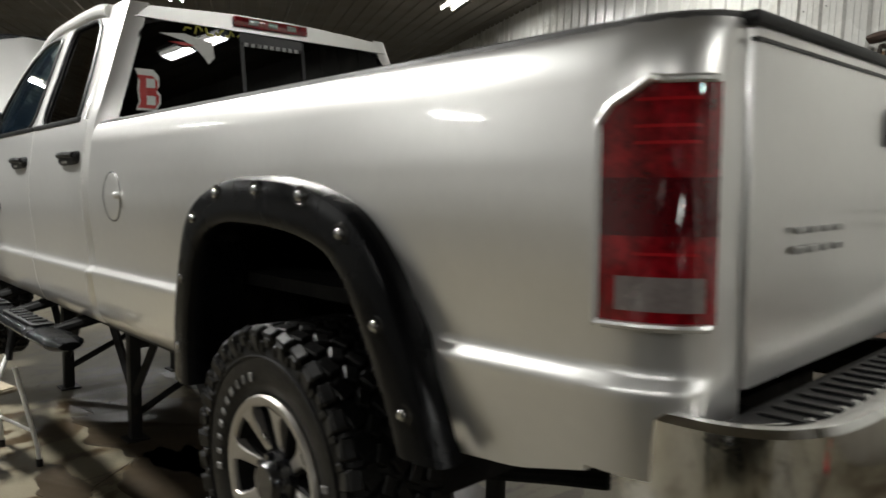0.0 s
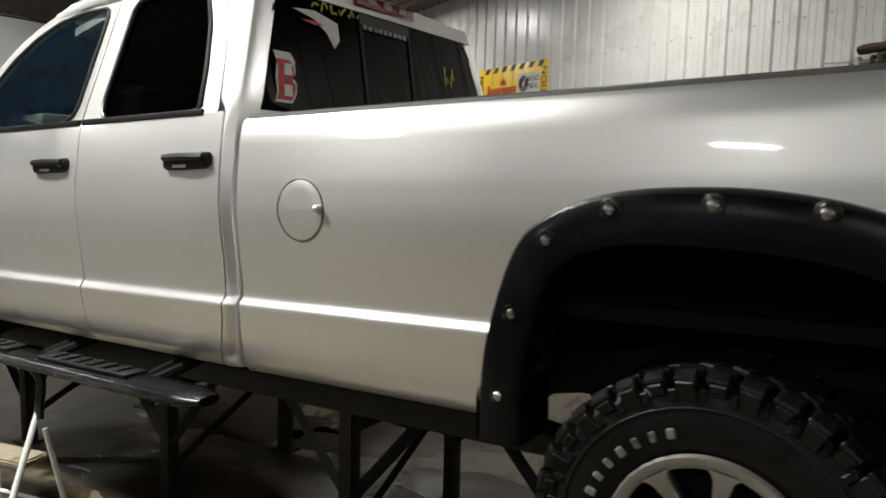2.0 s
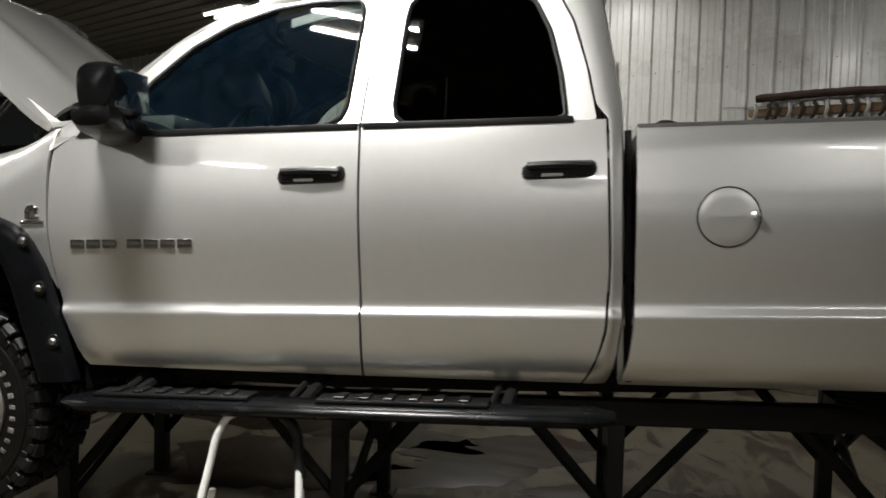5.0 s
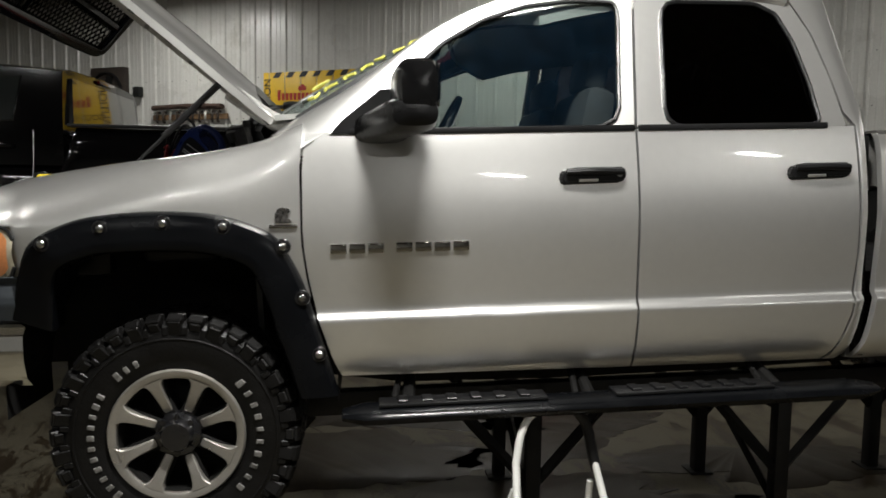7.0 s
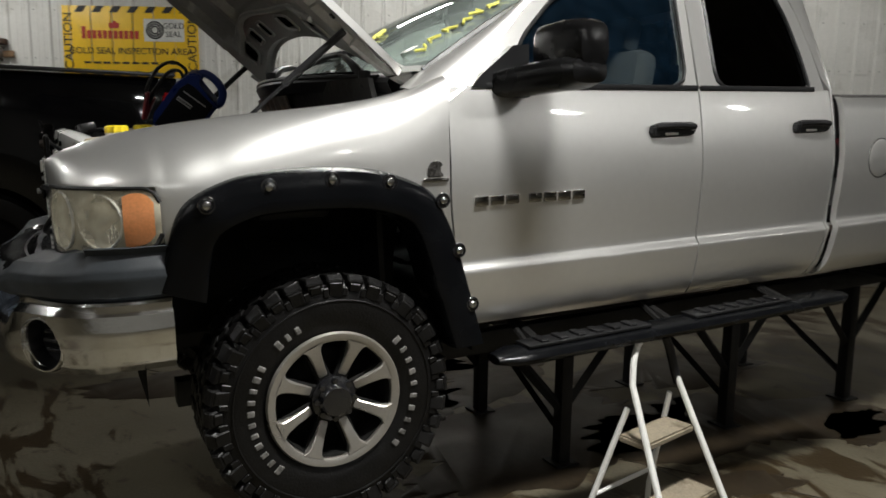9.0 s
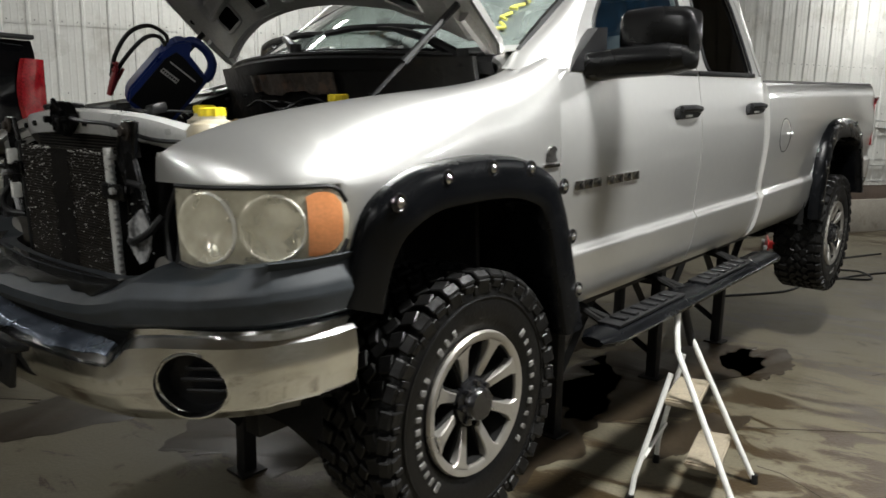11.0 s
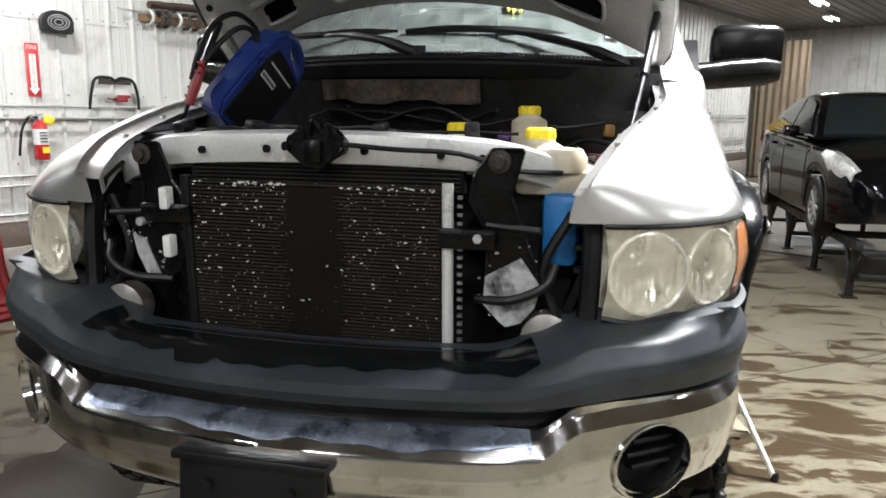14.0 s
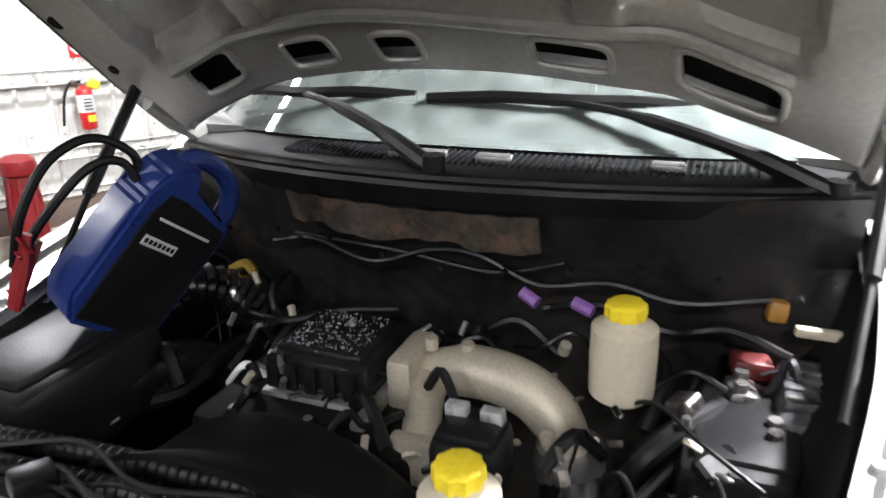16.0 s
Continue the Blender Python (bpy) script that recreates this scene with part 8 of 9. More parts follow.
for s in (-1, 1):
    side = lambda x, z: (x, s * (0.80 - (z - 0.96) * 0.445 + 0.012), z)
    for nm, q in (("front_window", [(1.42, 1.0), (2.36, 1.005), (2.36, 1.385), (2.05, 1.375), (1.86, 1.32)]), ("rear_side_window", [(2.43, 1.01), (3.32, 1.045), (3.22, 1.20), (3.02, 1.335), (2.80, 1.385), (2.43, 1.39)])):
        pts = [side(*p) for p in (q if s < 0 else q[::-1])]
        pane_between(nm, SD, pts, CARGLASS, 0.012)
    bm = bmesh.new()
    tube(bm, [side(x, z) for x, z in ((1.36, 0.99), (2.4, 0.995), (3.45, 1.04))], 0.008, 6)
    part("belt_trim", bm, STEEL, SD)
    bm = bmesh.new()
    rows = []
    for x, z0, z1 in ((0.16, 0.60, 0.70), (0.30, 0.63, 0.80), (0.50, 0.68, 0.86), (0.72, 0.78, 0.87)):
        w = S_W(x) + 0.004
        rows.append([Vector((x, s * w * 0.99, z0)), Vector((x, s * w, (z0 + z1) / 2)), Vector((x, s * w * 0.95, z1))])
    panel(bm, rows, (0, -s, 0), 0.05)
    part("headlight", bm, mat("bright_headlamp", (0.62, 0.62, 0.60), 0.12, 0.6, 0.3, 25, 90, coat=1.0), SD, "clear swept headlight")
    bm = bmesh.new()
    rows = []
    for x, z0, z1 in ((4.12, 0.86, 0.98), (4.28, 0.80, 0.96), (4.40, 0.74, 0.90)):
        w = S_W(x) + 0.006
        rows.append([Vector((x, s * w, z0)), Vector((x, s * w * 0.97, z1))])
    panel(bm, rows, (0, -s, 0), 0.05)
    part("tail_light", bm, TAILRED, SD)
    bm = bmesh.new()
    box(bm, (1.60, s * 0.95, 1.03), (0.10, 0.17, 0.12), 0.03)
    box(bm, (1.62, s * 0.86, 0.99), (0.06, 0.10, 0.03), 0.01)
    part("side_mirror", bm, CARBLACK, SD)
    for x in (2.22, 3.05):
        bm = bmesh.new()
        box(bm, (x, s * 0.855, 0.86), (0.17, 0.03, 0.03), 0.01)
        part("door_handle", bm, CARBLACK, SD)
    for x in (1.28, 2.40, 3.34):
        bm = bmesh.new()
        tube(bm, [(x, s * 0.848, 0.24 if x < 3 else 0.62), (x + 0.01, s * 0.856, 0.55 if x < 3 else 0.75), (x + 0.02, s * 0.832, 0.93)], 0.003, 4)
        part("door_gap", bm, UNDER, SD)
    bm = bmesh.new()
    lathe(bm, [(0.06, -0.02), (0.05, 0.0), (0.001, 0.01)], (0.13, s * 0.58, 0.36), "x", 14)
    part("fog_lamp", bm, STEEL, SD)
    for x in (0.86, 3.46):
        car_wheel(SD, (x, s * 0.75, 0.30), 0.30, 0.19, s)
bm = bmesh.new()
for z in (0.30, 0.36, 0.42):
    box(bm, (0.015, 0, z), (0.03, 0.8, 0.025), 0.006)
part("lower_grille", bm, UNDER, SD)
bm = bmesh.new()
prism(bm, [(-0.34, 0.60), (0.34, 0.60), (0.22, 0.50), (-0.22, 0.50)], -0.012, 0.06, "x")
part("grille", bm, STEEL, SD)
bm = bmesh.new()
box(bm, (2.2, 0, 0.27), (3.6, 1.3, 0.16), 0.02)
part("underbody", bm, UNDER, SD)
SM = mat("yellow_paint_marker", (0.60, 0.50, 0.10), 0.7)
for x0, z0 in ((3.30, 1.10), (3.42, 1.12), (3.55, 1.10), (3.36, 0.97), (3.5, 0.98)):
    bm = bmesh.new()
    tube(bm, curve([(x0, -(0.80 - (z0 - 0.96) * 0.445) - 0.03, z0), (x0 + 0.03, -0.80 + (z0 - 0.96) * 0.44 - 0.03, z0 + 0.07), (x0 + 0.08, -0.80 + (z0 - 0.96) * 0.44 - 0.03, z0 + 0.02)], 3), 0.010, 5)
    part("marker_stroke", bm, SM, SD)

# rack under the sedan
SR = empty("support_rack", pose(4.90, -3.46, 0), "black welded steel rack with splayed legs carrying the sedan", "vehicle rack")
for s in (-1, 1):
    bm = bmesh.new()
    box(bm, (2.1, s * 0.60, 0.50), (4.1, 0.07, 0.09), 0.004)
    part("rail", bm, RACK, SR)
    for x in (0.16, 1.45, 2.78, 4.05):
        bm = bmesh.new()
        tube(bm, [(x, s * 0.62, 0.0), (x, s * 0.60, 0.46)], 0.035, 4)
        box(bm, (x, s * 0.62, 0.006), (0.13, 0.13, 0.012))
        leg = part("leg", bm, RACK, SR)
        for d in (-1, 1):
            bm = bmesh.new()
            tube(bm, [(x + d * 0.02, s * 0.61, 0.16), (x + d * 0.30, s * 0.60, 0.46)], 0.022, 4)
            part("brace", bm, RACK, leg)
for x in (0.16, 1.45, 2.78, 4.05):
    for z in (0.42, 0.20):
        bm = bmesh.new()
        box(bm, (x, 0, z), (0.05, 1.20, 0.05), 0.003)
        part("cross_beam", bm, RACK, SR)

# ---- black pickup beside the wall; x towards its tail ----
BT = empty("black_pickup", pose(-5.70, 3.15, 0.42), "glossy black pickup truck with red tail lights on a rack", "pickup truck")
B_BOT = lambda x: max(0.42, 0.40 + arch(x, 0.95, 0.45) if abs(x - 0.95) < 0.449 else 0, 0.40 + arch(x, 4.45, 0.45) if abs(x - 4.45) < 0.449 else 0)
B_W = lambda x: interp(x, [0, 0.1, 0.4, 1.0, 5.4, 5.66], [0.72, 0.84, 0.92, 0.96, 0.96, 0.93])
B_SH = lambda x: interp(x, [0, 0.1, 0.3, 1.7, 4.08, 4.12, 5.66], [0.90, 1.05, 1.15, 1.28, 1.30, 1.575, 1.575])
part("body", body_shell(list(np.linspace(0, 5.66, 110)), B_W, B_BOT, B_SH, B_SH), CARBLACK, BT, angle=40)
cabin(BT, CARBLACK, CARGLASS, [(1.55, 1.28), (2.2, 1.28), (3.0, 1.28), (3.7, 1.29), (4.08, 1.29)], [(2.25, 1.96), (2.5, 2.01), (3.0, 2.04), (3.6, 2.045), (4.06, 2.02)], 0.93, 0.87)
for s in (-1, 1):
    side = lambda x, z: (x, s * (0.93 - (z - 1.28) * 0.10 + 0.018), z)
    for nm, q in (("front_window", [(1.95, 1.56), (2.80, 1.58), (2.80, 1.94), (2.38, 1.93)]), ("rear_side_window", [(2.92, 1.58), (3.72, 1.62), (3.77, 1.945), (2.92, 1.945)])):
        pts = [side(*p) for p in (q if s < 0 else q[::-1])]
        pane_between(nm, BT, pts, CARGLASS, 0.012)
        bm = bmesh.new()
        tube(bm, [Vector(p) for p in pts] + [Vector(pts[0])], 0.010, 6, caps=False)
        part("window_trim", bm, GLOSSBLACK, BT)
    bm = bmesh.new()
    rows = []
    for z in np.linspace(1.10, 1.47, 7):
        q = 0.03 * math.sin((z - 1.10) / 0.37 * math.pi)
        rows.append([Vector((5.585 - q, s * 0.962, z)), Vector((5.63, s * 0.972, z)), Vector((5.685, s * 0.955, z)), Vector((5.705, s * 0.91, z)), Vector((5.71, s * 0.84, z))])
    panel(bm, rows, (-0.6, -s * 0.6, 0), 0.03)
    tlb = part("tail_light", bm, mat("deep_red_lens", (0.20, 0.006, 0.010), 0.15, 0, 0.5, 14, 90, coat=1.0), BT, "tall red tail light with a dark middle")
    bm = bmesh.new()
    box(bm, (5.697, s * 0.90, 1.285), (0.008, 0.05, 0.10), 0.003)
    part("clear_lens", bm, CLEARLENS, tlb)
    bm = bmesh.new()
    tube(bm, [(5.3, s * 0.9, 0.62), (5.75, s * 0.88, 0.62), (5.82, s * 0.6, 0.62)], 0.07, 8)
    part("bumper_end", bm, GLOSSBLACK, BT)
    bm = bmesh.new()
    box(bm, (3.62, s * 0.945, 1.43), (0.22, 0.03, 0.035), 0.01)
    part("door_handle", bm, CARBLACK, BT)
    bm = bmesh.new()
    box(bm, (2.0, s * 1.08, 1.40), (0.12, 0.22, 0.20), 0.04)
    part("side_mirror", bm, GLOSSBLACK, BT)
    bm = bmesh.new()
    box(bm, (4.88, s * 0.94, 1.587), (1.52, 0.07, 0.025), 0.006)
    part("rail_cap", bm, BLACK, BT)
    for x in (0.95, 4.45):
        car_wheel(BT, (x, s * 0.80, 0.40), 0.40, 0.27, s, 6, GLOSSBLACK)
pane_between("rear_window", BT, [(4.085, -0.80, 1.60), (4.085, 0.80, 1.60), (4.062, 0.74, 1.955), (4.062, -0.74, 1.955)], mat("mirroring_rear_glass", (0.02, 0.021, 0.02), 0.03, 0, 0.2, 3, 20, coat=1.0), 0.02, "pale reflecting rear window")
bm = bmesh.new()
box(bm, (4.075, 0, 2.005), (0.03, 0.36, 0.028), 0.008)
part("brake_light", bm, TAILDARK, BT)
for s in (-1, 1):
    bm = bmesh.new()
    tube(bm, [(3.86, s * 0.905, 1.62), (3.87, s * 0.945, 1.30), (3.84, s * 0.965, 0.80)], 0.004, 6)
    tube(bm, [(2.86, s * 0.905, 1.60), (2.86, s * 0.945, 1.30), (2.86, s * 0.965, 0.80)], 0.004, 6)
    part("door_seam", bm, STEEL, BT)
bm = bmesh.new()
box(bm, (5.69, 0, 1.12), (0.05, 1.55, 0.66), 0.02)
tg = part("tailgate", bm, CARBLACK, BT)
bm = bmesh.new()
box(bm, (5.72, 0, 1.36), (0.02, 0.25, 0.08), 0.01)
part("tailgate_handle", bm, STEEL, tg)
bm = bmesh.new()
box(bm, (5.85, 0, 0.60), (0.12, 1.5, 0.18), 0.04)
part("rear_bumper", bm, GLOSSBLACK, BT)
BR = empty("support_rack", pose(-5.75, 3.15, 0), "black steel rack carrying the black pickup", "vehicle rack")
for s in (-1, 1):
    bm = bmesh.new()
    box(bm, (2.9, s * 0.55, 0.60), (4.6, 0.07, 0.10), 0.004)
    part("rail", bm, RACK, BR)
    for x in (0.8, 2.2, 3.6, 5.0):
        bm = bmesh.new()
        box(bm, (x, s * 0.55, 0.275), (0.065, 0.065, 0.55), 0.003)
        part("leg", bm, RACK, BR)
bm = bmesh.new()
box(bm, (2.9, 0, 0.72), (4.8, 1.2, 0.16), 0.02)
part("underbody", bm, UNDER, BT)

# ---- things on the side wall ----
def on_side(along, z, out=0.022):
    return ROOM @ pose(along, -out, z)


SIGNY = mat("yellow_sign_paint", (0.80, 0.50, 0.012), 0.45, 0, 0.08, 4, 90, dirt=(0.55, 0.36, 0.03), dirt_scale=5, dirt_at=0.66)
SIGNK = mat("black_sign_paint", (0.012, 0.012, 0.012), 0.5)
SIGNR = mat("red_sign_paint", (0.42, 0.025, 0.015), 0.45)
SG = empty("caution_sign", on_side(-0.022, 2.62), "large yellow caution sign with black striped borders", "sign")
W2, H2 = 0.742, 0.38
bm = bmesh.new()
box(bm, (0, 0, 0), (2 * W2, 0.008, 2 * H2), 0.002)
part("panel", bm, SIGNY, SG)
for z in (-H2 + 0.035, H2 - 0.035):
    x = -W2 + 0.14
    while x < W2 - 0.19:
        bm = bmesh.new()
        k = 0.05
        prism(bm, [(x, z - 0.033), (x + 0.085, z - 0.033), (x + 0.085 + k, z + 0.033), (x + k, z + 0.033)], -0.008, -0.004, "y")
        part("stripe", bm, SIGNK, SG)
        x += 0.19
for s in (-1, 1):
    writing("CAUTION", 0.135, SIGNK, pose(s * (W2 - 0.065), -0.008, 0, 90, -90, 0) if s < 0 else pose(s * (W2 - 0.065), -0.008, 0, 90, -90, 0), SG)
writing("GOLD SEAL INSPECTION AREA", 0.098, SIGNK, pose(-0.0, -0.008, -0.10, 90, 0, 0), SG)
for k in range(10):
    bm = bmesh.new()
    box(bm, (-0.48 + 0.105 * k, -0.006, -0.225), (0.075, 0.004, 0.022))
    part("small_print", bm, SIGNK, SG)
for k in range(11):
    bm = bmesh.new()
    h = 0.13 if k == 0 else 0.085
    box(bm, (-0.51 + 0.058 * k, -0.006, 0.075 + (0.02 if k == 0 else 0)), (0.040, 0.004, h))
    part("emblem_bar", bm, SIGNR, SG)
bm = bmesh.new()
prism(bm, [(-0.23, 0.145), (-0.12, 0.145), (-0.12, 0.20), (-0.15, 0.20), (-0.15, 0.22), (-0.19, 0.22), (-0.19, 0.20), (-0.23, 0.20)], -0.008, -0.004, "y")
part("emblem", bm, SIGNR, SG)
bm = bmesh.new()
box(bm, (0.37, -0.006, 0.13), (0.44, 0.004, 0.24))
lp = part("emblem_panel", bm, mat("white_sign_paint", (0.62, 0.62, 0.58), 0.5), SG)
bm = bmesh.new()
for r in (0.09, 0.065, 0.04):
    tube(bm, [Vector((0.27 + r * math.cos(a), -0.010, 0.13 + r * math.sin(a))) for a in [2 * math.pi * k / 20 for k in range(21)]], 0.008, 4, caps=False)
part("emblem_ring", bm, SIGNK, lp)
writing("GOLD", 0.085, SIGNK, pose(0.475, -0.010, 0.175, 90, 0, 0), SG)
writing("SEAL", 0.085, SIGNK, pose(0.475, -0.010, 0.085, 90, 0, 0), SG)

# brush racks
def brush_rack(along, z, length, label):
    root = empty("brush_rack", on_side(along, z), label, "rack")
    bm = bmesh.new()
    box(bm, (0, -0.02, 0), (length, 0.03, 0.07), 0.004)
    part("back_board", bm, CARDB, root)
    bm = bmesh.new()
    n = 40
    rows = [[Vector((-length * 0.44 + length * 0.9 * i / n, -0.07 + (0.05 + random.uniform(-0.005, 0.005)) * math.cos(a), 0.12 + (0.035 + random.uniform(-0.004, 0.004)) * math.sin(a) + 0.015 * math.sin(i / n * 3))) for a in [2 * math.pi * k / 10 for k in range(10)]] for i in range(n + 1)]
    vs = grid(bm, rows, close_v=True)
    bm.faces.new(vs[0])
    bm.faces.new(vs[-1])
    part("brush_head", bm, mat("brown_bristle", (0.06, 0.035, 0.025), 0.9, 0, 0.4, 20, 200, 0.6), root, "long brown bristle brush")
    for k in range(int(length / 0.1)):
        x = -length * 0.46 + 0.1 * k + random.uniform(-0.02, 0.02)
        bm = bmesh.new()
        tube(bm, curve([(x, -0.03, 0.06), (x + 0.02, -0.10, 0.055), (x + 0.03, -0.12, 0.0), (x + 0.01, -0.10, -0.06), (x - 0.01, -0.05, -0.07)], 4), 0.016, 6)
        part("hook", bm, DARKMETAL if k % 3 else PIPE, root)
    return root


brush_rack(-1.92, 2.47, 1.24, "wooden board rack with brushes and dark hanging hooks on wall")
brush_rack(5.05, 2.50, 1.30, "board rack with brown brush and dark hanging hooks on wall")
bm = bmesh.new()
tube(bm, curve([(-0.32, -0.05, 0.07), (0, -0.04, 0.06), (0.35, -0.05, 0.09)], 4), 0.008, 6)
wr = thing("hanging_rod", bm, PIPE, "thin grey rod hanging on the wall beside the rack", "rod")
wr.matrix_basis = on_side(4.5, 2.49)

# wall fan with its switch box
FN = empty("wall_fan", on_side(-3.24, 2.80), "dark wall fan in a square housing", "fan")
bm = bmesh.new()
box(bm, (0, -0.05, 0), (0.60, 0.10, 0.72), 0.012)
part("housing", bm, DARKMETAL, FN)
bm = bmesh.new()
lathe(bm, [(0.27, -0.10), (0.275, -0.14), (0.255, -0.14), (0.25, -0.10)], (0, 0, 0.02), "y", 32, close=True)
part("fan_ring", bm, BLACK, FN)
for k in range(5):
    a = 2 * math.pi * k / 5
    bm = bmesh.new()
    box(bm, (0.13 * math.cos(a), -0.115, 0.02 + 0.13 * math.sin(a)), (0.20, 0.012, 0.10), 0.004, Euler((0.4, -a, 0)).to_matrix(), 1)
    part("blade", bm, UNDER, FN)
bm = bmesh.new()
box(bm, (0, -0.06, 0), (0.11, 0.09, 0.13), 0.01)
tube(bm, curve([(-0.05, -0.05, -0.05), (-0.15, -0.05, -0.11), (-0.30, -0.05, -0.08), (-0.4, -0.05, 0.0)], 5), 0.008, 6)
thing("switch_box", bm, BLACK, "small black switch box with a cable beside the fan", "switch box").matrix_basis = on_side(-2.74, 2.82)

# fire extinguisher and its sign
FE = empty("fire_extinguisher", on_side(3.43, 1.23), "red fire extinguisher with a black hose and yellow tag", "fire extinguisher")
bm = bmesh.new()
lathe(bm, [(0.001, 0.0), (0.055, 0.002), (0.060, 0.015), (0.060, 0.27), (0.052, 0.30), (0.022, 0.322), (0.020, 0.335), (0.001, 0.336)], (0, -0.075, 0), "z", 24)
cy = part("cylinder", bm, REDP, FE)
bm = bmesh.new()
lathe(bm, [(0.0608, 0.13), (0.0614, 0.14), (0.0614, 0.25), (0.0608, 0.26)], (0, -0.075, 0), "z", 24)
for f in list(bm.faces):
    if len(f.verts) > 8:
        bm.faces.remove(f)
lb = part("label_band", bm, WHITE, cy, "white instruction label")
for k in range(4):
    bm = bmesh.new()
    box(bm, (0, -0.138, 0.155 + 0.025 * k), (0.06, 0.003, 0.010))
    part("print_bar", bm, SIGNK, lb)
bm = bmesh.new()
box(bm, (0.012, -0.137, 0.085), (0.055, 0.004, 0.05))
part("inspection_label", bm, YELLOW, cy)
bm = bmesh.new()
box(bm, (0, -0.075, 0.345), (0.035, 0.04, 0.03), 0.005)
box(bm, (-0.03, -0.085, 0.372), (0.11, 0.02, 0.012), 0.004, euler(0, -12, 0))
part("valve", bm, STEEL, FE)
bm = bmesh.new()
tube(bm, curve([(-0.01, -0.08, 0.355), (-0.08, -0.08, 0.36), (-0.14, -0.075, 0.26), (-0.165, -0.07, 0.12), (-0.175, -0.07, 0.04)], 6), 0.011, 8)
part("hose", bm, BLACK, FE)
bm = bmesh.new()
box(bm, (0.075, -0.085, 0.335), (0.085, 0.012, 0.07), 0.004, euler(0, 30, 0))
part("tag", bm, YELLOW, FE, "yellow inspection tag")
AS = empty("arrow_sign", on_side(3.445, 1.98), "red fire extinguisher arrow sign with white letters", "sign")
bm = bmesh.new()
box(bm, (0, 0, 0), (0.104, 0.004, 0.44), 0.001)
part("panel", bm, mat("red_notice", (0.55, 0.03, 0.03), 0.4), AS)
bm = bmesh.new()
prism(bm, [(-0.026, 0.13), (0.026, 0.13), (0.026, -0.15), (0.045, -0.15), (0.0, -0.205), (-0.045, -0.15), (-0.026, -0.15)], -0.006, -0.002, "y")
part("arrow", bm, WHITE, AS)
writing("FIRE", 0.048, WHITE, pose(0, -0.004, 0.185, 90, 0, 0), AS)
for k, ch in enumerate("EXTINGUISHER"):
    writing(ch, 0.026, SIGNR, pose(0, -0.008, 0.115 - 0.0235 * k, 90, 0, 0), AS)

# round black lamp unit, bent frame and red clip on the wall
LU = empty("wall_horn", on_side(3.645, 2.38), "black rounded horn unit with a silver grille on wall", "horn")
bm = bmesh.new()
prism(bm, [(-0.125, -0.07), (0.125, -0.09), (0.13, 0.02), (0.10, 0.075), (0.04, 0.095), (-0.05, 0.095), (-0.11, 0.06), (-0.13, 0.0)], -0.10, 0.0, "y")
bmesh.ops.bevel(bm, geom=list(bm.edges), offset=0.012, segments=2, affect="EDGES")
part("housing", bm, BLACK, LU)
for r in (0.075, 0.055, 0.03):
    bm = bmesh.new()
    tube(bm, [Vector((r * 1.15 * math.cos(a), -0.104, r * 0.8 * math.sin(a))) for a in [2 * math.pi * k / 24 for k in range(25)]], 0.006, 5, caps=False)
    part("grille_ring", bm, STEEL, LU)
FR = empty("bent_frame", on_side(4.105, 1.66), "black bent frame hanging on the wall rail", "frame")
bm = bmesh.new()
tube(bm, curve([(-0.235, -0.05, 0.0), (-0.21, -0.06, 0.16), (-0.17, -0.07, 0.27), (-0.05, -0.08, 0.28), (0.0, -0.08, 0.255), (0.06, -0.08, 0.28), (0.17, -0.07, 0.25), (0.215, -0.06, 0.12), (0.22, -0.05, 0.0)], 5), 0.014, 8)
part("frame_bar", bm, BLACK, FR)
bm = bmesh.new()
prism(bm, [(-0.15, 0.22), (0.15, 0.22), (0.13, 0.285), (0.04, 0.26), (-0.04, 0.26), (-0.13, 0.29)], -0.085, -0.06, "y")
part("plate", bm, DARKMETAL, FR)
bm = bmesh.new()
box(bm, (0, -0.05, 0), (0.10, 0.05, 0.04), 0.012)
box(bm, (0.02, -0.05, 0.03), (0.12, 0.03, 0.03), 0.008)
tube(bm, [(-0.13, -0.05, 0.01), (-0.04, -0.05, 0.0)], 0.008, 6)
thing("red_clip", bm, RED, "small red plastic clip on the wall pipe", "clip").matrix_basis = on_side(4.17, 1.745)

# galvanised service pipes
for z, r, lab in ((1.68, 0.013, ""), (1.58, 0.011, ""), (1.10, 0.013, ""), (1.02, 0.011, ""), (0.78, 0.013, "")):
    pr = empty("service_pipe", on_side(0, z), "galvanised service pipe clipped along the wall", "pipe", "pipes along the wall")
    bm = bmesh.new()
    cyl(bm, (A0 + 0.5, -0.045, 0), (A1 - 0.2, -0.045, 0), r, 10)
    part("pipe_run", bm, PIPE, pr)
    for k in range(22):
        bm = bmesh.new()
        x = -8 + 1.35 * k + z
        box(bm, (x, -0.03, 0), (0.03, 0.05, r * 2 + 0.012), 0.004, seg=1)
        part("pipe_clip", bm, STEEL, pr)

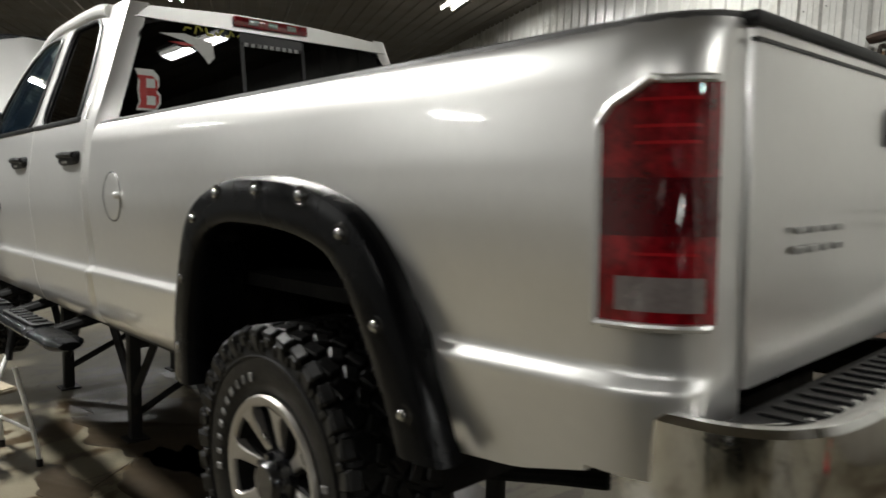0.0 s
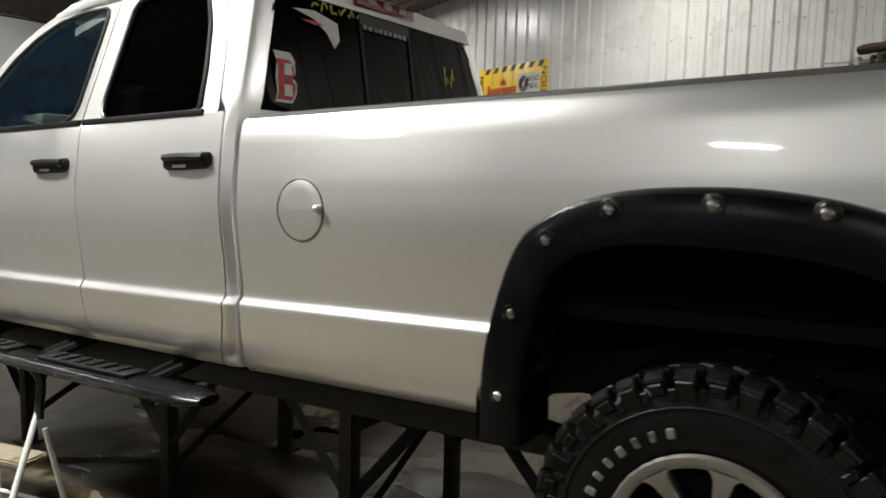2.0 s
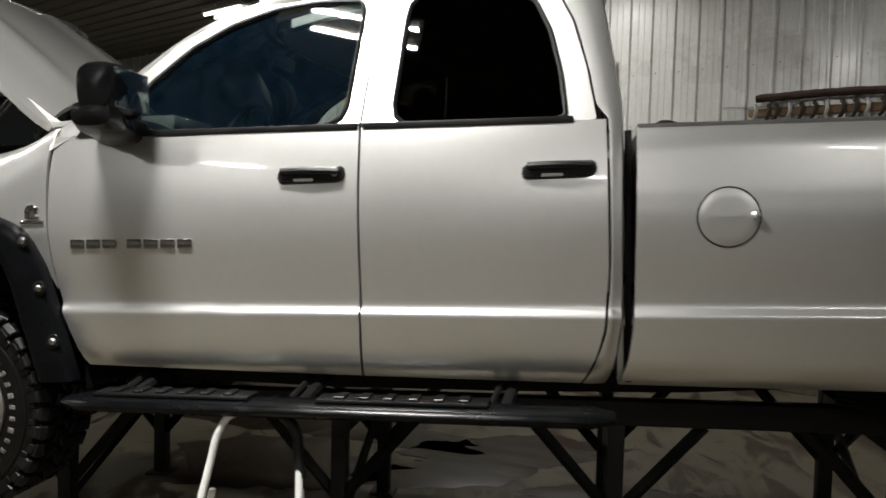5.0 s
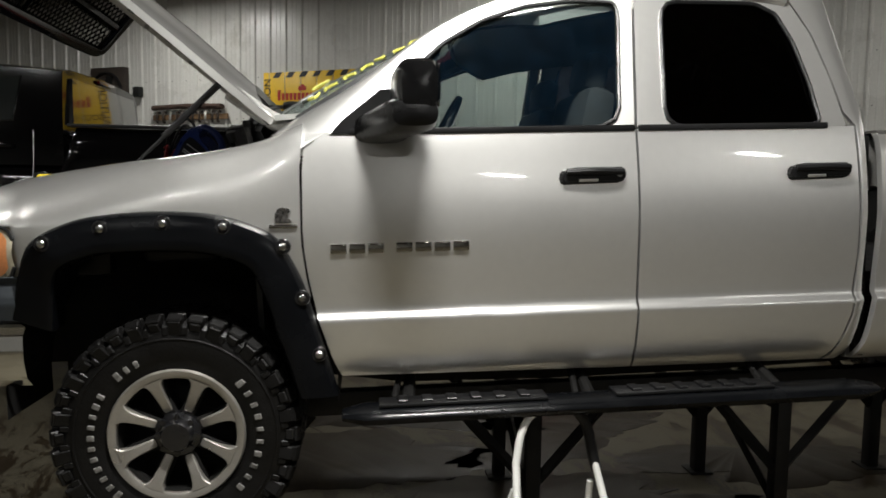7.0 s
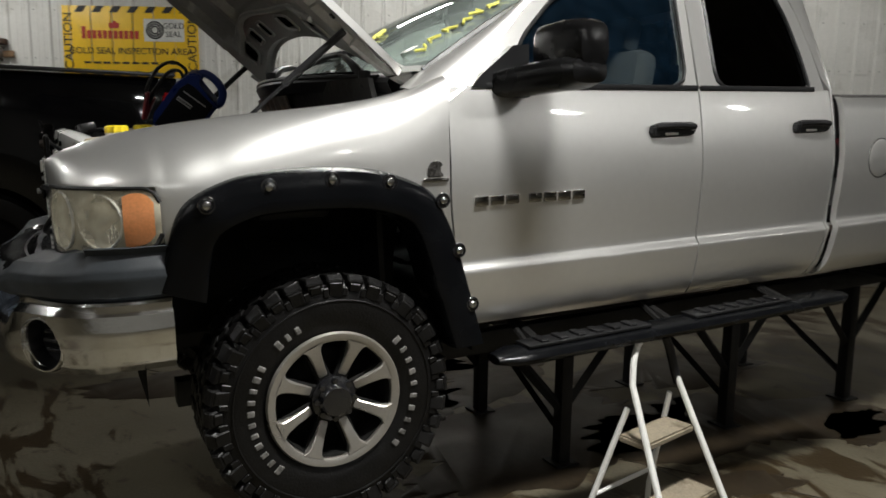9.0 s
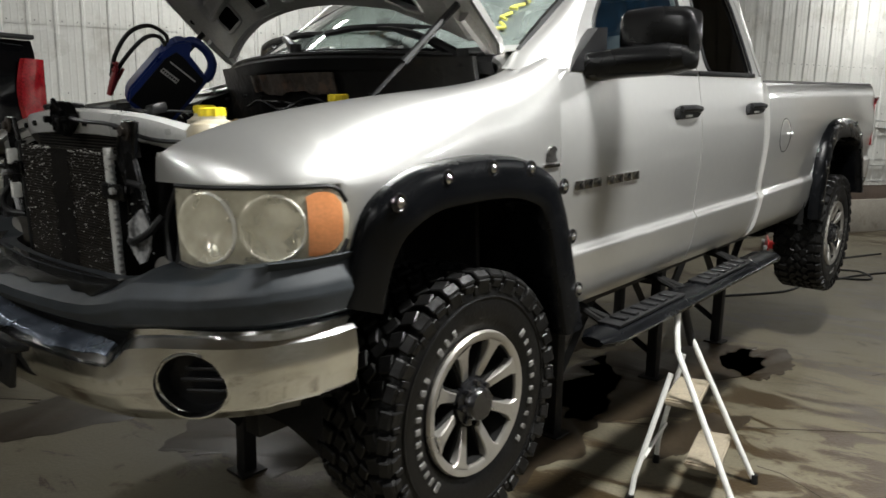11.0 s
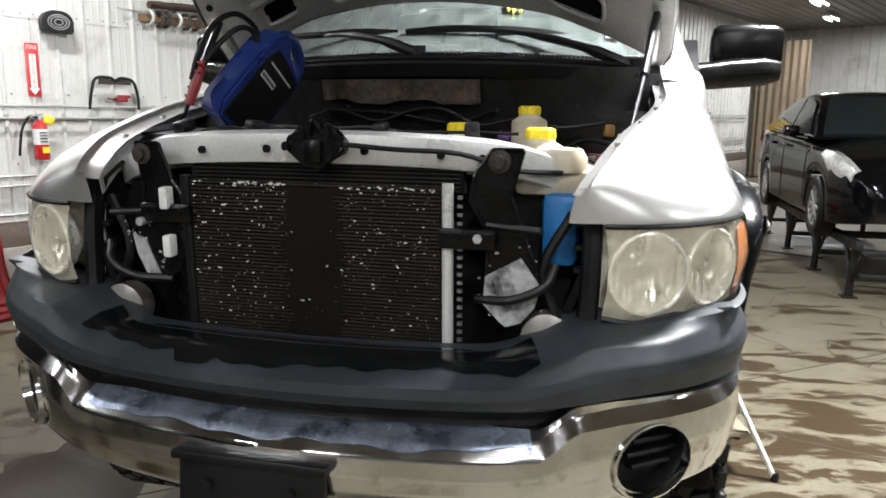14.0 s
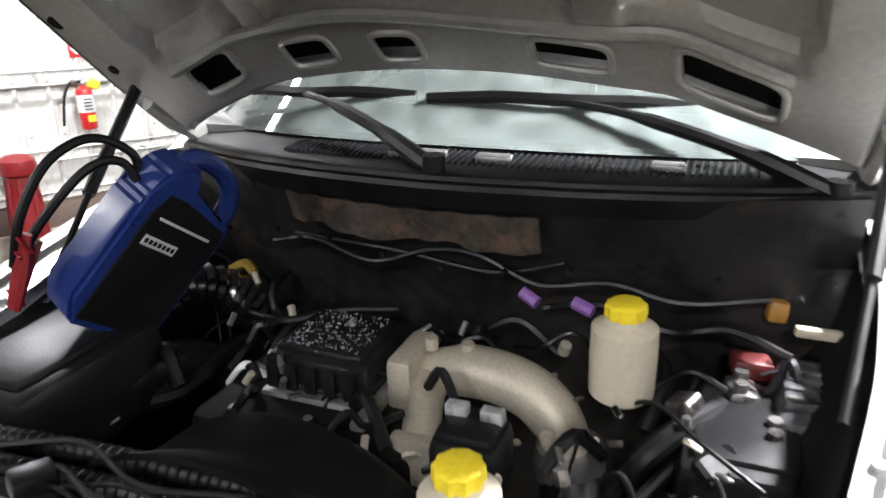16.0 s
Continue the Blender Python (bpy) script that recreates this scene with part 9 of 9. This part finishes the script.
# things at the far end of the wall
bm = bmesh.new()
box(bm, (0, -0.06, 0), (0.95, 0.12, 0.78), 0.02)
for k in range(6):
    box(bm, (0, -0.125, -0.30 + 0.12 * k), (0.85, 0.02, 0.04), 0.004)
thing("vent_panel", bm, DARKMETAL, "dark square vent panel high on the wall", "vent").matrix_basis = on_side(15.45, 2.86)
NT = empty("yellow_notice", on_side(16.78, 2.36), "yellow notice board with lines of small print", "sign")
bm = bmesh.new()
box(bm, (0, 0, 0), (1.30, 0.01, 0.54), 0.003)
part("panel", bm, SIGNY, NT)
bm = bmesh.new()
for x, z, w, h in ((0, 0.255, 1.3, 0.03), (0, -0.255, 1.3, 0.03), (0.635, 0, 0.03, 0.54), (-0.635, 0, 0.03, 0.54)):
    box(bm, (x, -0.008, z), (w, 0.008, h))
part("border", bm, SIGNK, NT)
for k in range(5):
    bm = bmesh.new()
    box(bm, (0, -0.008, 0.16 - 0.08 * k), (1.0 - 0.1 * (k % 2), 0.004, 0.018))
    part("print_bar", bm, SIGNK, NT)
SHF = empty("wall_shelf", on_side(16.8, 1.72), "blue wall shelf holding tools", "shelf")
bm = bmesh.new()
box(bm, (0, -0.17, 0), (2.2, 0.34, 0.05), 0.006)
part("board", bm, BLUEP, SHF)
for x in (-0.9, 0, 0.9):
    bm = bmesh.new()
    prism(bm, [(-0.0, -0.02), (-0.32, -0.02), (-0.0, -0.25)], x - 0.01, x + 0.01, "x")
    part("bracket", bm, BLUEP, SHF)
for x, w, h, m, nm, lab in ((-0.75, 0.30, 0.34, BLUEP, "tool_case", "blue plastic tool case on the shelf"), (-0.35, 0.26, 0.22, RED, "air_tool", "red and black tool on the shelf"), (0.35, 0.7, 0.22, MILKY, "cloth_bundle", "pale cloth bundle on the shelf"), (-1.0, 0.16, 0.28, BLACK, "black_can", "black can on the shelf")):
    bm = bmesh.new()
    rows = []
    for t, q in ((0, 0.9), (0.06, 1.0), (0.7, 0.96 if nm != "cloth_bundle" else 0.7), (1.0, 0.55)):
        rows.append([Vector((w / 2 * q * math.copysign(abs(math.cos(a)) ** 0.6, math.cos(a)), 0.12 * q * math.copysign(abs(math.sin(a)) ** 0.6, math.sin(a)), h * t)) for a in [2 * math.pi * k / 18 for k in range(18)]])
    vs = grid(bm, rows, close_v=True)
    bm.faces.new(vs[0])
    bm.faces.new(vs[-1])
    thing(nm, bm, m, lab, nm.replace("_", " ")).matrix_basis = ROOM @ pose(16.8 + x, -0.19, 1.745)
for k, (x, z0, z1, r, m) in enumerate(((15.75, 0.6, 1.62, 0.05, PIPE), (16.05, 0.7, 1.55, 0.03, DARKMETAL), (16.75, 0.9, 1.5, 0.03, DARKMETAL), (17.3, 1.05, 1.5, 0.045, RED), (18.1, 0.9, 1.55, 0.03, DARKMETAL), (8.6, 1.0, 1.55, 0.03, DARKMETAL))):
    bm = bmesh.new()
    lathe(bm, [(r * 0.6, z0), (r, z0 + 0.08), (r * 1.0, z0 + 0.35 * (z1 - z0)), (r * 1.6, z0 + 0.5 * (z1 - z0)), (r * 1.6, z0 + 0.62 * (z1 - z0)), (r * 0.8, z0 + 0.66 * (z1 - z0)), (r * 0.7, z1), (r * 0.3, z1 + 0.02)], (0, -0.10, 0), "z", 12)
    tube(bm, [(0, -0.10, z1), (0.10, -0.05, z1 + 0.06)], 0.012, 6)
    thing("hanging_tool", bm, m, "air tool hanging from the wall pipes", "tool", "hanging tools").matrix_basis = ROOM @ pose(x, 0, 0)

# rubbish bin, sacks, hoist and hoses on the floor
BI = empty("rubbish_bin", pose(9.75, -0.80, 0), "dark green plastic bin with a pale liner rim", "bin")
bm = bmesh.new()
lathe(bm, [(0.001, 0.0), (0.22, 0.0), (0.225, 0.03), (0.29, 0.70), (0.31, 0.71), (0.31, 0.74), (0.275, 0.74), (0.22, 0.10), (0.001, 0.09)], (0, 0, 0), "z", 28)
part("bin_body", bm, mat("green_bin", (0.035, 0.05, 0.042), 0.6, 0, 0.15, 5, 90), BI)
bm = bmesh.new()
lathe(bm, [(0.315, 0.64), (0.322, 0.70), (0.318, 0.752), (0.28, 0.755)], (0, 0, 0), "z", 28)
for f in list(bm.faces):
    if len(f.verts) > 8:
        bm.faces.remove(f)
part("bin_liner", bm, mat("grey_liner", (0.16, 0.165, 0.15), 0.6), BI)
SACK = mat("white_sack", (0.50, 0.47, 0.41), 0.8, 0, 0.15, 4, 60, 0.4)
for (x, y, z, sx, sy, sz, rz) in ((12.9, -2.15, 0.0, 0.42, 0.36, 0.62, 10), (13.2, -2.75, 0.0, 0.40, 0.40, 0.70, 50), (12.75, -3.1, 0.0, 0.34, 0.30, 0.45, 80), (13.3, -2.35, 0.0, 0.38, 0.36, 0.85, 20)):
    bm = bmesh.new()
    bmesh.ops.create_icosphere(bm, subdivisions=4, radius=1.0)
    for v in bm.verts:
        p = v.co.copy()
        w = 1 + 0.10 * math.sin(5 * p.x + 3 * p.z + x * 7) + 0.07 * math.sin(9 * p.y - 6 * p.z + y * 5) + 0.04 * math.sin(17 * p.x + 13 * p.y)
        v.co = Vector((p.x * sx * w, p.y * sy * w, max(0.0, (p.z * 0.5 + 0.42)) * sz * (0.9 + 0.1 * w)))
    o = thing("plastic_sack", bm, SACK, "crumpled off-white filled plastic sack on floor", "sack", "sacks by the wall")
    o.matrix_basis = pose(x, y, z, 0, 0, rz)
HZ2 = mat("black_rubber_hose", (0.010, 0.010, 0.010), 0.6, 0, 0.2, 8, 90)
for pts in ([(6.2, -0.35), (7.2, -0.68), (7.9, -1.1), (8.3, -1.4), (7.9, -1.9), (7.5, -2.3), (7.0, -3.1)],
            [(6.6, -0.2), (6.9, -0.75), (7.3, -0.55), (7.0, -0.25), (6.5, -0.5), (6.2, -0.2), (6.6, 0.1), (7.4, 0.0), (8.8, -0.5)],
            [(5.0, 0.1), (5.8, -0.3), (6.8, -0.15), (7.6, 0.2), (8.4, 0.0)]):
    bm = bmesh.new()
    tube(bm, curve([(x, y, 0.011) for x, y in pts], 8), 0.011, 6)
    thing("air_hose", bm, HZ2, "black air hose lying loose on the floor", "hose", "hoses on the floor")
JK = empty("floor_jack", pose(8.1, 0.55, 0, 0, 0, 20), "red trolley jack standing near the wall", "jack")
bm = bmesh.new()
for s in (-1, 1):
    prism(bm, [(-0.35, 0.05), (0.30, 0.04), (0.34, 0.10), (0.10, 0.19), (-0.30, 0.17), (-0.36, 0.12)], s * 0.12 - 0.01, s * 0.12 + 0.01, "y")
box(bm, (-0.2, 0, 0.10), (0.16, 0.22, 0.09), 0.01)
part("frame", bm, REDP, JK)
bm = bmesh.new()
tube(bm, [(-0.30, 0, 0.14), (-0.52, 0, 0.62), (-0.60, 0, 0.95)], 0.02, 8)
part("handle", bm, REDP, JK)
for x in (-0.28, 0.28):
    for s in (-1, 1):
        bm = bmesh.new()
        cyl(bm, (x, s * 0.13, 0.05), (x, s * 0.17, 0.05), 0.05, 14)
        part("wheel", bm, STEEL, JK)
for x, y, h in ((9.0, 0.15, 1.45), (9.2, 0.05, 1.35)):
    bm = bmesh.new()
    tube(bm, curve([(0, 0, h), (0.05, 0.02, h - 0.3), (-0.03, 0.05, h - 0.6), (0.06, 0.0, h - 0.75), (0.10, 0.05, h - 0.55), (0.02, 0.06, h - 0.1)], 6), 0.016, 6)
    o = thing("coiled_hose", bm, mat("orange_hose", (0.45, 0.07, 0.02), 0.5), "orange red hose hanging in loops from the wall pipe", "hose", "hanging hoses")
    p = on_wall(x * 1.122 + 1.0, 0.12, 0)
    o.matrix_basis = Matrix.Translation((p.x, p.y, 0))
RC = empty("floor_stand", pose(2.42, 4.20, 0), "tall red ribbed plastic stand with a flared base by wall", "stand")
bm = bmesh.new()
lathe(bm, [(0.27, 0.0), (0.275, 0.03), (0.25, 0.06), (0.25, 0.085), (0.215, 0.11), (0.215, 0.135), (0.18, 0.17), (0.15, 0.26), (0.125, 0.40), (0.112, 0.60), (0.10, 0.85), (0.09, 0.98)], (0, 0, 0), "z", 24)
part("column", bm, RED, RC)
for k in range(8):
    a = math.pi * k / 4
    bm = bmesh.new()
    tube(bm, [(r * math.cos(a), r * math.sin(a), z) for r, z in ((0.19, 0.16), (0.155, 0.26), (0.13, 0.40), (0.117, 0.60), (0.104, 0.85), (0.094, 0.97))], 0.012, 6)
    part("rib", bm, RED, RC)
bm = bmesh.new()
lathe(bm, [(0.09, 0.98), (0.12, 1.0), (0.128, 1.05), (0.12, 1.10), (0.08, 1.13), (0.001, 1.14)], (0, 0, 0), "z", 24)
part("knob", bm, RED, RC)
# tan curtain and pale cabinet at the far opening
bm = bmesh.new()
rows = [[Vector((0.03 * math.sin(k * 1.1), -1.3 * k / 40, z)) for z in (0.05, 1.2, 2.4, 3.6)] for k in range(41)]
grid(bm, rows)
bmesh.ops.solidify(bm, geom=list(bm.faces), thickness=0.012)
thing("strip_curtain", bm, mat("tan_canvas", (0.30, 0.235, 0.16), 0.8, 0, 0.2, 5, 60, 0.3), "tan hanging canvas curtain at the far opening", "curtain").matrix_basis = ROOM @ pose(A1 + 0.2, -0.1, 0)
PC = empty("cabinet", ROOM @ pose(A1 + 1.6, -2.4, 0), "white steel cabinet in the far bay", "cabinet")
bm = bmesh.new()
box(bm, (0, 0, 1.0), (0.6, 1.1, 2.0), 0.01)
part("cabinet_body", bm, WHITE, PC)
for s in (-1, 1):
    bm = bmesh.new()
    box(bm, (-0.31, s * 0.27, 1.0), (0.02, 0.52, 1.9), 0.006)
    dd = part("cabinet_door", bm, WHITE, PC)
    bm = bmesh.new()
    box(bm, (-0.33, s * 0.05, 1.05), (0.02, 0.02, 0.14), 0.004)
    part("handle", bm, STEEL, dd)

# ---- water on the floor ----
WATER = mat("dirty_water", (0.030, 0.022, 0.0135), 0.40, 0, 0.3, 3, 30, spec=0.32, rough_vary=0.08)
for x, y, r, q in ((1.5, -0.1, 0.60, 1.8), (2.6, -0.4, 0.55, 1.5), (0.5, 1.6, 0.6, 1.7), (1.9, 1.1, 0.5, 1.7), (1.9, -0.95, 0.20, 1.7), (0.6, 0.7, 0.5, 1.5), (3.0, 0.5, 0.45, 1.8), (3.3, -0.8, 0.25, 1.6)):
    bm = bmesh.new()
    n = 150
    ph = [random.uniform(0, 6.3) for _ in range(6)]
    ring = []
    for k in range(n):
        a = 2 * math.pi * k / n
        w = r * (1 + 0.20 * math.sin(2 * a + ph[0]) + 0.14 * math.sin(3 * a + ph[1]) + 0.08 * math.sin(5 * a + ph[2]) + 0.06 * math.sin(9 * a + ph[3] + 1.4 * math.sin(3 * a)) + 0.045 * math.sin(17 * a + ph[4] + 2 * math.sin(4 * a)) + 0.03 * math.sin(31 * a + ph[5] + 2 * math.sin(5 * a)))
        p = Vector((w * q * math.cos(a), w * math.sin(a) / q * 1.2, 0))
        ring.append(Euler((0, 0, ph[0] * 0.15 - 0.4)).to_matrix() @ p)
    top = [bm.verts.new((p.x, p.y, 0.0035)) for p in ring]
    rim = [bm.verts.new((p.x * 1.015, p.y * 1.015, 0.0008)) for p in ring]
    bm.faces.new(top)
    for k in range(n):
        bm.faces.new([top[k], top[(k + 1) % n], rim[(k + 1) % n], rim[k]])
    thing("puddle", bm, WATER, "shallow dark puddle of dirty water on the concrete", "puddle", "puddles under the truck", kind="structure").matrix_basis = pose(x, y, 0)
